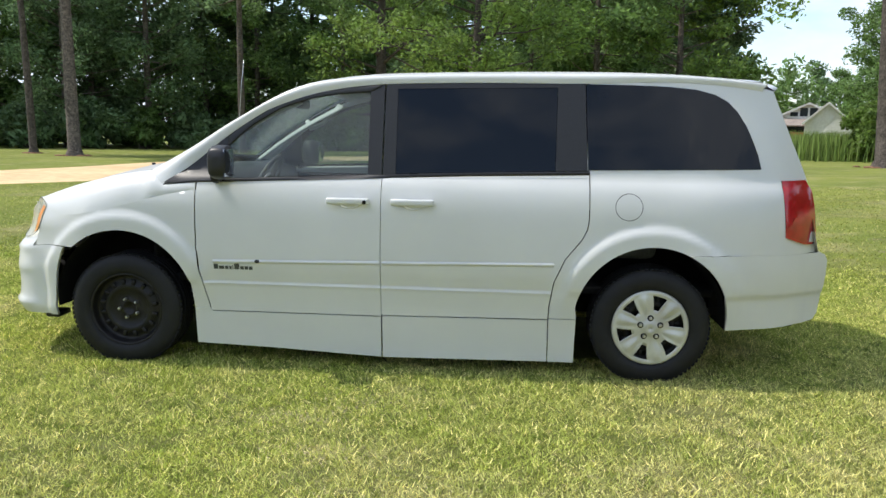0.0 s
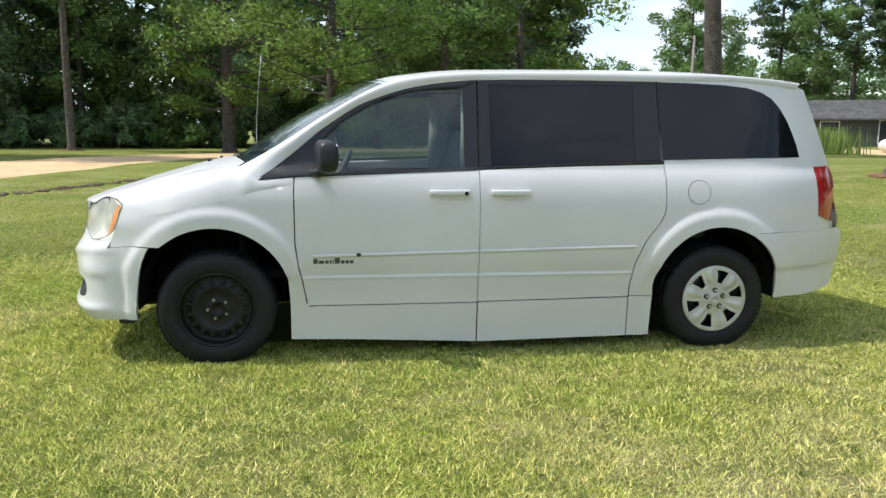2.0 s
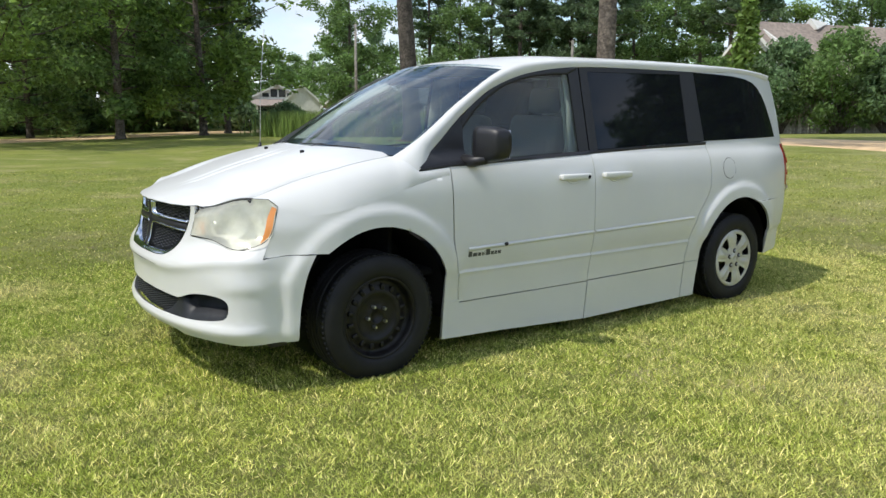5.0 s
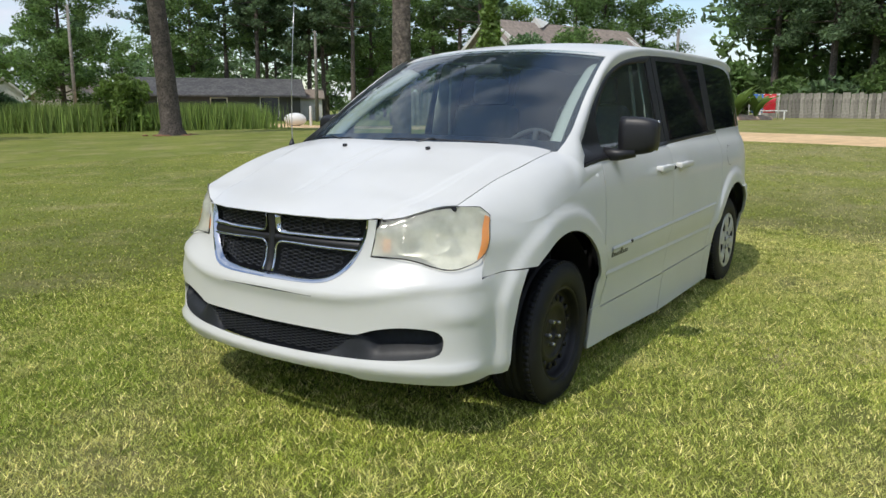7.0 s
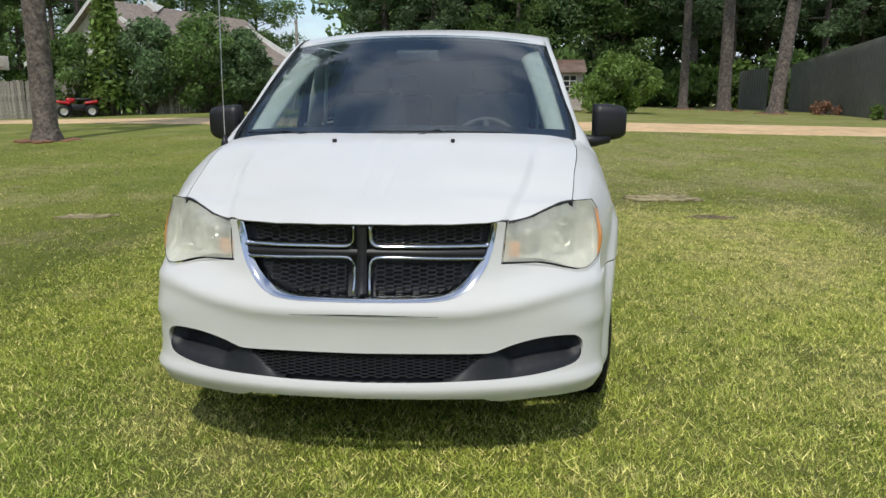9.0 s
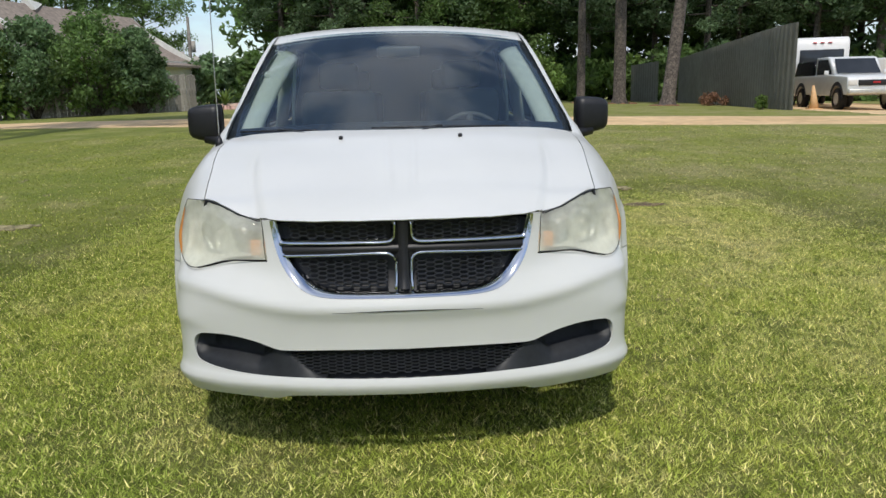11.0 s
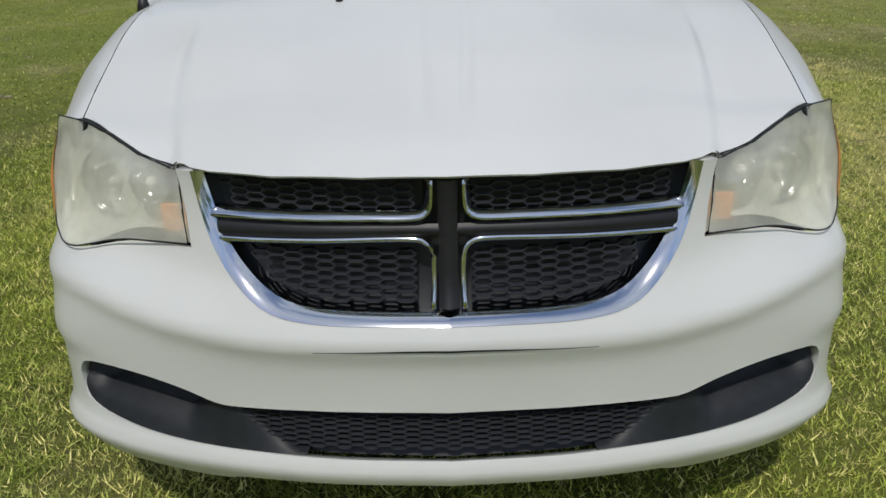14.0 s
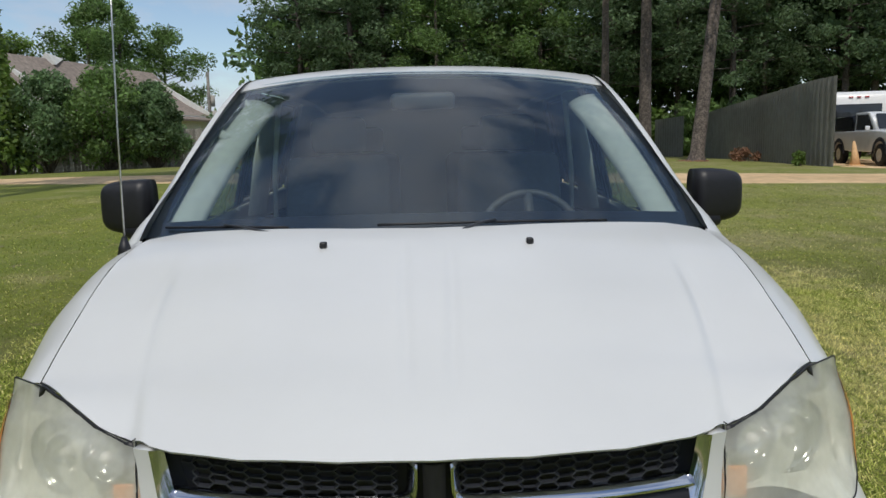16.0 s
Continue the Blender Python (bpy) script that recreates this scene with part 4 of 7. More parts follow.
# headlamps
HL = [(0.499, 0.909), (0.497, 0.88), (0.494, 0.82), (0.491, 0.764), (0.56, 0.761), (0.62, 0.758), (0.668, 0.748), (0.712, 0.734), (0.76, 0.722), (0.80, 0.724)]
LAMP_TOP = [(-2.095, 0.795), (-2.134, 0.745), (-2.174, 0.710), (-2.205, 0.668), (-2.265, 0.586), (-2.311, 0.508)]
lamp_t = front_outline(HL[:4]) + resample(front_outline(HL[4:]) + [(4.70, 0.748), (4.86, 0.772), (4.95, 0.81), (5.0, 0.87), (5.01, 0.905), (4.97, 0.921)], 44) + front_outline([(y, hood_map(x, y)[2] - (0.015 if y > 0.78 else 0.003)) for x, y in LAMP_TOP])


TOP_Y, TOP_X = [y for x, y in LAMP_TOP[:0:-1]], [x for x, y in LAMP_TOP[:0:-1]]


def lamp_map(t, z):
    p = nose(t, z, 0.004 + 0.012 * smooth(2.2, 3.0, abs(t)) * (1 - smooth(4.5, 5.1, abs(t))))
    k = smooth(0.86, 0.95, z)
    p = p + Vector((0.03 * k, 0, 0))
    e = smooth(4.3, 4.93, abs(t))
    p.y += e * (side_w(p.x, z) + 0.001 - p.y)
    y = min(max(p.y, 0.508), 0.745)
    xe = lerp_table(TOP_Y, TOP_X, y)
    ze = hood_map(xe, y)[2]
    p.x += smooth(ze - 0.045, ze - 0.004, z) * (1 - smooth(0.745, 0.77, p.y)) * (xe + 0.001 - p.x)
    return p


def bowl_map(t, z):
    deep = smooth(0.945, 0.885, z) * smooth(0.715, 0.765, z) * smooth(2.08, 2.5, abs(t)) * (1 - smooth(4.55, 5.0, abs(t)))
    return lamp_map(t, z) + Vector((0.006 + 0.070 * deep, -0.004, -0.002))


lt, lz = steps(2, 6, 0.1), steps(0.7, 0.96, 0.016)
for s in (-1, 1):
    lamp = part("headlamp", panel_bm(lamp_t, lambda t, z: Vector((1, s, 1)) * lamp_map(t, z), lt, lz, 0.0, (-1, 0, 0)), LENS, van, "hazed yellowing headlamp lens")
    lamp.visible_shadow = False
    part("lamp_bowl", panel_bm(lamp_t, lambda t, z: Vector((1, s, 1)) * bowl_map(t, z), lt, lz, 0.0, (-1, 0, 0)), LAMP_HOUSING, lamp)
    for cy, cz, r, dx in ((0.70, 0.835, 0.068, -0.005), (0.585, 0.855, 0.042, 0.0)):
        bm = bmesh.new()
        c = Vector((1, s, 1)) * nose(t_of(cy, cz), cz, -0.02)
        rot = Matrix.Translation(c) @ Euler((0, 0, radians(90 - s * 20))).to_matrix().to_4x4()
        prof = [(r * math.sin(a), -r * 0.8 * math.cos(a)) for a in [math.pi / 2 * i / 8 for i in range(9)]]
        add_lathe(bm, [(r * 1.08, 0.004), (r * 1.08, -0.01)] + prof[::-1], 28, rot)
        bmesh.ops.recalc_face_normals(bm, faces=bm.faces[:])
        part("reflector", bm, REFLECTOR, lamp, "bright round reflector")
        bm = bmesh.new()
        bmesh.ops.create_uvsphere(bm, u_segments=12, v_segments=8, radius=0.013, matrix=Matrix.Translation(c + Vector((0.012, 0, 0))))
        part("bulb", bm, CLEAR_LENS, lamp)
    amb = [(4.66, 0.750), (4.72, 0.757), (4.84, 0.776), (4.90, 0.80), (4.965, 0.87), (4.975, 0.912), (4.76, 0.924), (4.70, 0.85)]
    part("side_marker", panel_bm(amb, lambda t, z: Vector((1, s, 1)) * (lamp_map(t, z) + Vector((-0.002, 0.0025, 0))), lt, lz, 0.0, (-1, 0, 0)), AMBER, lamp, "amber side marker")
    bm = bmesh.new()
    add_box(bm, Vector((1, s, 1)) * nose(t_of(0.534, 0.80), 0.80, -0.018), (0.010, 0.036, 0.058), 0.004)
    part("turn_signal", bm, AMBER, lamp, "amber turn signal bulb")
    lip = [(hood_map(x, y), y) for x, y in resample(LAMP_TOP[1:], 16)]
    a = [Vector((p[0] + 0.004, s * p[1], p[2] - 0.003)) for p, y in lip]
    b = [Vector((1, s, 1)) * (lamp_map(t_of(y, p[2] - 0.004), p[2] - 0.004) + Vector((0.004, 0, -0.002))) for p, y in lip]
    part("lamp_gasket", ruled_bm(a, b, 2, -0.003, (0, 0, 1), 0.004), BLACK_TRIM, lamp, "dark gasket between the lens and the bonnet")
    seal = [lamp_map(t, z) for t, z in lamp_t]
    bm = bmesh.new()
    pts = [Vector((1, s, 1)) * p for p in seal]
    add_tube(bm, pts + [pts[0]], 0.0018, 5)
    part("lamp_seal", bm, BLACK_TRIM, lamp)

# scrape on the bumper
bm = strip([(-0.27, 0.592), (0, 0.597), (0.25, 0.592)], [(-0.27, 0.5935), (0, 0.601), (0.25, 0.5935)], 0.0012, 0.0012, 0.0)
part("scrape", bm, BLACK_TRIM, van, "thin black scrape mark")

# ---- windows and their black frames ----
BELT = [(-1.287, 1.066), (-1.09, 1.085), (-0.9, 1.093), (-0.5, 1.109), (0.0, 1.129), (0.6, 1.153), (1.168, 1.170)]
BELT_UP = [(-1.27, 1.083), (-1.09, 1.102), (-0.9, 1.111), (-0.5, 1.128), (0.0, 1.149), (0.6, 1.173), (1.168, 1.190)]


def on_side(pts, lift):
    return [(x, -(side_w(x, z) + lift), z) for x, z in pts]


both_sides("belt_trim", ruled_bm(on_side(resample(BELT, 40), 0.004), on_side(resample(BELT_UP, 40), 0.008), 3, 0.003, (0, -1, 0), 0.0), BLACK_TRIM, "black trim strip along the belt line")
GL_OUT = [(-0.938, 1.113), (-0.940, 1.225), (-0.930, 1.286), (-0.80, 1.404), (-0.705, 1.465), (-0.605, 1.521), (-0.50, 1.556), (-0.407, 1.582), (-0.25, 1.603), (-0.085, 1.615)]
both_sides("door_frame", ruled_bm(on_side(resample([(-0.93, 1.352)] + FRAME[4:10], 30), 0.004), on_side(resample(GL_OUT[2:], 30), 0.003), 4, 0.003, (0, -1, 0), 0.006), BLACK_TRIM, "black window frame")
sail = [(-1.280, 1.084), (-1.085, 1.103), (-0.936, 1.111), (-0.938, 1.225), (-0.928, 1.286), (-0.925, 1.352), (-0.948, 1.341), (-1.092, 1.220), (-1.19, 1.143)]
side_panel("mirror_sail", sail, BLACK_TRIM, 0.004, 0.012, "black triangle behind the mirror")
side_panel("door_pillar", [(-0.085, 1.148), (-0.006, 1.150), (-0.006, 1.660), (-0.09, 1.652), (-0.088, 1.615)], BLACK_TRIM, 0.004, 0.012)
side_panel("door_pillar", [(0.004, 1.150), (0.075, 1.154), (0.072, 1.636), (0.983, 1.653), (0.979, 1.187), (1.155, 1.194), (1.135, 1.674), (0.5, 1.672), (0.004, 1.660)], BLACK_TRIM, 0.004, 0.012)
GLS = [(-0.938, 1.112), (-0.085, 1.146), (-0.085, 1.615)] + GL_OUT[::-1][1:]
for g in both_sides("front_window", panel_bm(GLS, side_map(-0.006), GX, GZ, 0.0, (0, -1, 0)), GLASS_FRONT, "clear lightly tinted door glass"):
    g.visible_shadow = False
side_panel("sliding_window", [(0.076, 1.156), (0.977, 1.188), (0.981, 1.651), (0.074, 1.634)], DARK_GLASS, 0.001, 0.004, "dark privacy glass")
QU = [(1.160, 1.195), (1.7, 1.208), (2.112, 1.216), (2.095, 1.29), (2.068, 1.36), (2.028, 1.45), (1.975, 1.53), (1.92, 1.585), (1.85, 1.622), (1.75, 1.648), (1.6, 1.663), (1.4, 1.670), (1.140, 1.673)]
side_panel("quarter_window", QU, DARK_GLASS, 0.004, 0.006, "dark privacy glass bonded to the body")
# side moulding, crease strip, scrape dot, lettering bars
for x0, x1, z0, z1 in ((-0.985, -0.008, 0.629, 0.648), (0.010, 0.985, 0.648, 0.668)):
    a = [(x0 + (x1 - x0) * i / 24, z0 + (z1 - z0) * i / 24 - 0.012) for i in range(25)]
    b = [(x, z + 0.024) for x, z in a]
    both_sides("side_moulding", ruled_bm(on_side(a, 0.001), on_side(b, 0.001), 4, 0.010, (0, -1, 0.1), 0.0), PAINT, "white protective side moulding")
bm = bmesh.new()
bmesh.ops.create_uvsphere(bm, u_segments=10, v_segments=8, radius=0.011, matrix=Matrix.Translation((-0.719, -side_w(-0.719, 0.635) - 0.008, 0.638)) @ Matrix.Diagonal((1.5, 0.5, 1, 1)))
part("moulding_clip", bm, BLACK_TRIM, van, "dark exposed clip on the moulding")
bm = bmesh.new()
xx = -0.982
for w, hgt in ((0.026, 0.030), (0.032, 0.020), (0.020, 0.020), (0.014, 0.020), (0.006, 0.026), (0.030, 0.046), (0.022, 0.020), (0.020, 0.020), (0.022, 0.020)):
    o = [(xx, 0.585), (xx + w, 0.585), (xx + w, 0.585 + hgt), (xx, 0.585 + hgt)]
    p2 = panel_bm(o, side_map(0.0008), [], [], 0.0, (0, -1, 0))
    me = bpy.data.meshes.new("t")
    p2.to_mesh(me)
    bm.from_mesh(me)
    p2.free()
    bpy.data.meshes.remove(me)
    xx += w + 0.005
part("door_emblem", bm, DECAL, van, "dark grey emblem bars on the door")

# door handles
for x0 in (-0.305, 0.062):
    bm = bmesh.new()
    w = side_w(x0 + 0.12, 1.0)
    add_box(bm, (x0 + 0.12, -w - 0.030, 1.0), (0.245, 0.022, 0.036), 0.010, None, 3)
    add_box(bm, (x0 + 0.03, -w - 0.010, 1.0), (0.05, 0.035, 0.03), 0.008)
    add_box(bm, (x0 + 0.21, -w - 0.010, 1.0), (0.05, 0.035, 0.03), 0.008)
    both_sides("door_handle", bm, PAINT)
    bm = bmesh.new()
    bmesh.ops.create_uvsphere(bm, u_segments=20, v_segments=10, radius=0.5, matrix=Matrix.Translation((x0 + 0.13, -w - 0.0015, 0.987)) @ Matrix.Diagonal((0.10, 0.012, 0.055, 1)))
    add_tube(bm, [(x0 + 0.125 + 0.055 * math.cos(a), -w - 0.003, 0.984 - 0.026 * math.sin(a)) for a in [math.pi * i / 14 for i in range(15)]], 0.0055, 8)
    both_sides("handle_cup", bm, PAINT)
bm = bmesh.new()
add_lathe(bm, [(0.0001, -0.004), (0.010, -0.004), (0.012, 0.0)], 14, Matrix.Translation((-0.088, -side_w(-0.088, 0.997) - 0.040, 0.997)))
part("door_lock", bm, DARK, van)
# fuel flap
c = Vector((1.385, 0, 1.0))
flap = [(c.x + 0.072 * math.cos(2 * math.pi * i / 40), c.z + 0.072 * math.sin(2 * math.pi * i / 40)) for i in range(40)]
ring = [(c.x + 0.0755 * math.cos(2 * math.pi * i / 40), c.z + 0.0755 * math.sin(2 * math.pi * i / 40)) for i in range(40)]
part("fuel_flap_gap", panel_bm(ring, side_map(0.0008), GX, GZ, 0.0, (0, -1, 0)), DARK, van)
part("fuel_flap", panel_bm(flap, side_map(0.0022), GX, GZ, 0.002, (0, -1, 0)), PAINT, van)
# tail lamps
TL = [(2.236, 1.155), (2.39, 1.158), (2.435, 1.10), (2.463, 1.0), (2.485, 0.90), (2.497, 0.79), (2.39, 0.80), (2.263, 0.842), (2.255, 0.95), (2.241, 1.07)]


def tail_map(x, z):
    return (x, -(side_w(min(x, 2.43), z) - 1.2 * max(0, x - 2.43) + 0.012 * smooth(2.23, 2.29, x)), z)


for s in (-1, 1):
    bm = panel_bm(TL, tail_map, steps(2.2, 2.50, 0.03), steps(0.78, 1.16, 0.03), 0.02, (0, -1, 0))
    bm = bm if s < 0 else mirror_copy(bm)
    tl = part("tail_lamp", bm, RED, van, "red tail lamp")
    bm = panel_bm([(2.425, 0.812), (2.490, 0.802), (2.482, 0.862), (2.44, 0.868)], lambda x, z: (x, tail_map(x, z)[1] - 0.003, z), [2.43, 2.45, 2.47], [0.83, 0.85], 0.002, (0, -1, 0))
    part("reverse_lamp", bm if s < 0 else mirror_copy(bm), CLEAR_LENS, tl, "white reversing lamp")
    for z0, z1 in ((1.01, 1.05), (0.915, 0.955)):
        bm = panel_bm([(2.29, z0), (2.43, z0 + 0.005), (2.425, z1), (2.31, z1)], lambda x, z: (x, tail_map(x, z)[1] - 0.005, z), [2.33, 2.36, 2.39, 2.41], [], 0.004, (0, -1, 0))
        part("lamp_rib", bm if s < 0 else mirror_copy(bm), RED, tl)

# door mirrors
def mirror_shape(s):
    bm = bmesh.new()
    rows = []
    for i in range(9):
        a = math.pi / 2 * i / 8
        y = 0.955 + 0.168 * math.sin(a) if i else 0.950
        k = math.cos(a) ** 0.45 if i < 8 else 0.05
        hx, hz = 0.062 * (0.55 + 0.45 * k) * (1 if i < 8 else 0.4), 0.098 * (0.35 + 0.65 * k) * (1 if i < 8 else 0.6)
        ring = []
        for j in range(20):
            b = 2 * math.pi * j / 20
            cx, cz = math.cos(b), math.sin(b)
            e = 0.55
            ring.append(bm.verts.new((-0.905 + 0.03 * i / 8 + hx * math.copysign(abs(cx) ** e, cx), s * y, 1.205 + 0.006 * i / 8 + hz * math.copysign(abs(cz) ** e, cz))))
        rows.append(ring)
    for r, q in zip(rows, rows[1:]):
        for j in range(20):
            bm.faces.new((r[j], r[(j + 1) % 20], q[(j + 1) % 20], q[j]))
    bm.faces.new(rows[0])
    bm.faces.new(rows[-1])
    bmesh.ops.recalc_face_normals(bm, faces=bm.faces[:])
    return bm


for s in (-1, 1):
    mir = part("door_mirror", mirror_shape(s), BLACK_TRIM, van, "black plastic door mirror")
    bm = bmesh.new()
    add_tube(bm, [(-0.97, s * 0.88, 1.115), (-0.95, s * 0.95, 1.112), (-0.93, s * 1.03, 1.125)], [0.036, 0.030, 0.024], 12)
    part("mirror_arm", bm, BLACK_TRIM, mir)
    bm = bmesh.new()
    add_box(bm, (-0.838, s * 1.045, 1.208), (0.004, 0.14, 0.15), 0.002)
    part("mirror_glass", bm, CHROME, mir)

# ---- wheels ----
def tyre_bm():
    bm = bmesh.new()
    prof = [(0.215, -0.095), (0.222, -0.108), (0.245, -0.116), (0.280, -0.117), (0.306, -0.110), (0.322, -0.100), (0.3305, -0.090), (0.334, -0.070), (0.3345, -0.0405), (0.327, -0.040), (0.327, -0.034), (0.335, -0.0335), (0.335, -0.004), (0.327, -0.0035), (0.327, 0.0035), (0.335, 0.004)]
    prof = prof + [(r, -a) for r, a in prof[::-1]]
    add_lathe(bm, prof, 72)
    for k in range(72):
        a = 2 * math.pi * (k + 0.5) / 72
        rot = Euler((0, -a, 0)).to_matrix()
        for yy in (-0.083, 0.083):
            add_box(bm, rot @ Vector((0.3325, 0, 0)) + Vector((0, yy, 0)), (0.0075, 0.026, 0.020), 0, rot)
    bmesh.ops.recalc_face_normals(bm, faces=bm.faces[:])
    return bm


def steel_rim_bm():
    bm = bmesh.new()
    add_lathe(bm, [(0.219, -0.103), (0.212, -0.108), (0.205, -0.098), (0.200, -0.075), (0.196, -0.055), (0.182, -0.050), (0.160, -0.060), (0.150, -0.066), (0.128, -0.072), (0.118, -0.066), (0.105, -0.058), (0.060, -0.056), (0.045, -0.062), (0.034, -0.064), (0.032, -0.050), (0.0005, -0.050)], 60)
    for k in range(16):
        a = 2 * math.pi * k / 16
        rot = Euler((0, -a, 0)).to_matrix()
        add_box(bm, rot @ Vector((0.160, 0, 0)) + Vector((0, -0.063, 0)), (0.034, 0.020, 0.024), 0.006, rot)
    bmesh.ops.recalc_face_normals(bm, faces=bm.faces[:])
    return bm


def cover_bm():
    """Silver six-spoke wheel cover: one dished disc with six windows, dark behind."""
    bm = bmesh.new()
    radii = [0.0005, 0.034, 0.040, 0.060, 0.085, 0.105, 0.125, 0.150, 0.172, 0.186, 0.196, 0.208, 0.216]
    depth = [-0.121, -0.120, -0.115, -0.112, -0.110, -0.112, -0.115, -0.117, -0.116, -0.113, -0.111, -0.114, -0.106]
    rings = []
    for r, y in zip(radii, depth):
        half = 8.0 + 5.0 * (min(max(r, 0.105), 0.186) - 0.105) / 0.081
        us = [-30 + (30 - half) * j / 8 for j in range(8)] + [-half + half * j / 3 for j in range(6)] + [half + (30 - half) * j / 8 for j in range(8)]
        ring_ = []
        for k in range(6):
            for u in us:
                a = radians(97 + 30 + 60 * k + u)
                w = y + (0.006 * math.exp(-((abs(u) - 30) / 7.0) ** 2) * -1 + 0.004 * math.exp(-((abs(u) - 17) / 5.0) ** 2) if 0.09 < r < 0.19 else 0.0)
                ring_.append(bm.verts.new((r * math.cos(a), w, r * math.sin(a))))
        rings.append(ring_)
    segs = len(rings[0])
    for i in range(len(radii) - 1):
        for k in range(segs):
            if not (0.104 < radii[i] < 0.18 and 8 <= k % 22 < 14):
                bm.faces.new((rings[i][k], rings[i + 1][k], rings[i + 1][(k + 1) % segs], rings[i][(k + 1) % segs]))
    bmesh.ops.recalc_face_normals(bm, faces=bm.faces[:])
    if sum(f.normal.y * f.calc_area() for f in bm.faces) > 0:
        bmesh.ops.reverse_faces(bm, faces=bm.faces[:])
    bmesh.ops.solidify(bm, geom=bm.faces[:], thickness=0.006)
    return bm


def nut_ring(wheel, radius, y, material, size, start):
    for k in range(5):
        a = 2 * math.pi * k / 5 + start
        bm = bmesh.new()
        add_lathe(bm, [(size, 0.014), (size, -0.010), (size * 0.75, -0.016), (0.0004, -0.017)], 6, Matrix.Translation((radius * math.cos(a), y, radius * math.sin(a))))
        part("wheel_nut", bm, material, wheel, shade=False)


tyre_me = None
for ax, front in ((AXF, True), (AXR, False)):
    for s in (-1, 1):
        wheel = new("wheel")
        wheel.parent = van
        wheel["label"] = "bare black steel wheel" if front else "wheel with a silver six-spoke cover"
        wheel.matrix_basis = pose(ax, s * (0.832 if front else 0.815), HUB, 0, 0, 0 if s < 0 else 180) @ pose(0, 0, 0, 0, (12 if front else -8), (2 if front else 0))
        if tyre_me is None:
            t = part("tyre", tyre_bm(), RUBBER, wheel, "worn black tyre")
            tyre_me = t.data
        else:
            t = new("tyre", tyre_me)
            t.parent = wheel
        if front:
            part("rim", steel_rim_bm(), STEEL_BLACK, wheel, "bare black steel rim")
            nut_ring(wheel, 0.057, -0.066, NUT, 0.0095, 0.9)
        else:
            part("rim", steel_rim_bm(), STEEL_BLACK, wheel)
            part("wheel_cover", cover_bm(), SILVER, wheel, "scuffed silver six-spoke cover")
            nut_ring(wheel, 0.058, -0.112, NUT, 0.011, 1.45)
            for k in range(5):
                a = 2 * math.pi * k / 5 + 1.45
                bm = bmesh.new()
                add_lathe(bm, [(0.0165, -0.1125), (0.0165, -0.1160), (0.011, -0.1165)], 16, Matrix.Translation((0.058 * math.cos(a), 0, 0.058 * math.sin(a))))
                part("nut_ring", bm, DARK, wheel)
        # wheel well
        bm = bmesh.new()
        rows = []
        rr = (ARCH_F if front else ARCH_R) - 0.004
        for i in range(25):
            a = math.radians(-6 + 192 * i / 24)
            rows.append([bm.verts.new((ax - 0.005 + rr * math.cos(a), s * y, ARCH_Z + rr * math.sin(a))) for y in (0.955 if i not in (0, 24) else 0.90, 0.90, 0.70, 0.50)])
        for r, q in zip(rows, rows[1:]):
            for j in range(1, 3):
                bm.faces.new((r[j], r[j + 1], q[j + 1], q[j]))
        add_box(bm, (ax, s * 0.50, 0.56), (0.90, 0.02, 0.52))
        part("wheel_well", bm, DARK, van)

# underbody
def under(name, c, size, bevel=0.03):
    bm = bmesh.new()
    add_box(bm, c, size, bevel)
    part(name, bm, DARK, van)


under("floor_pan", (0, 0, 0.27), (2.10, 1.60, 0.14))
under("engine_tray", (-1.56, 0, 0.42), (1.3, 1.0, 0.34), 0.05)
under("rear_floor", (1.6, 0, 0.44), (1.6, 1.0, 0.30), 0.05)
under("bumper_beam", (-2.14, 0, 0.42), (0.28, 1.10, 0.24), 0.05)
under("tail_pipe", (2.36, -0.55, 0.31), (0.16, 0.09, 0.07), 0.01)
under("bulkhead", (-1.40, 0, 0.75), (0.03, 1.60, 0.60), 0.0)
for s in (-1, 1):
    for ax, y0 in ((AXF, 0.45), (AXR, 0.0)):
        bm = bmesh.new()
        add_tube(bm, [(ax, s * y0, HUB), (ax, s * 0.80, HUB)], 0.05, 10)
        part("axle", bm, DARK, van)
    under("inner_side", (0.02, s * 0.84, 0.62), (2.06, 0.03, 0.86), 0.0)
    under("inner_side", (2.1, s * 0.74, 0.72), (0.4, 0.03, 0.7), 0.0)
bm = bmesh.new()
add_box(bm, (-2.06, -0.78, 0.245), (0.09, 0.13, 0.035), 0.01)
part("air_dam", bm, BLACK_TRIM, van)

# ---- bonnet jets, wipers, aerial ----
for s in (-1, 1):
    bm = bmesh.new()
    add_box(bm, (-1.65, s * 0.263, hood_map(-1.65, 0.263)[2] + 0.006), (0.022, 0.018, 0.016), 0.004)
    part("washer_jet", bm, BLACK_TRIM, van)


def wiper(a, b, elbow):
    bm = bmesh.new()
    up = Vector((-0.5, 0, 0.86))
    pts = [shield(a[0] + (b[0] - a[0]) * k / 12, a[1] + (b[1] - a[1]) * k / 12) + up * 0.009 for k in range(13)]
    add_tube(bm, pts, 0.0038, 6)
    w = part("wiper", bm, BLACK_TRIM, van, "black wiper resting on the windscreen")
    bm = bmesh.new()
    mid = pts[6] + up * 0.008
    e = shield(*elbow) + up * 0.018
    add_tube(bm, [e + Vector((-0.05, 0, -0.03)), e, mid.lerp(e, 0.4) + up * 0.006, mid], [0.007, 0.005, 0.0035, 0.003], 8)
    part("wiper_arm", bm, MESH_BLACK, w)


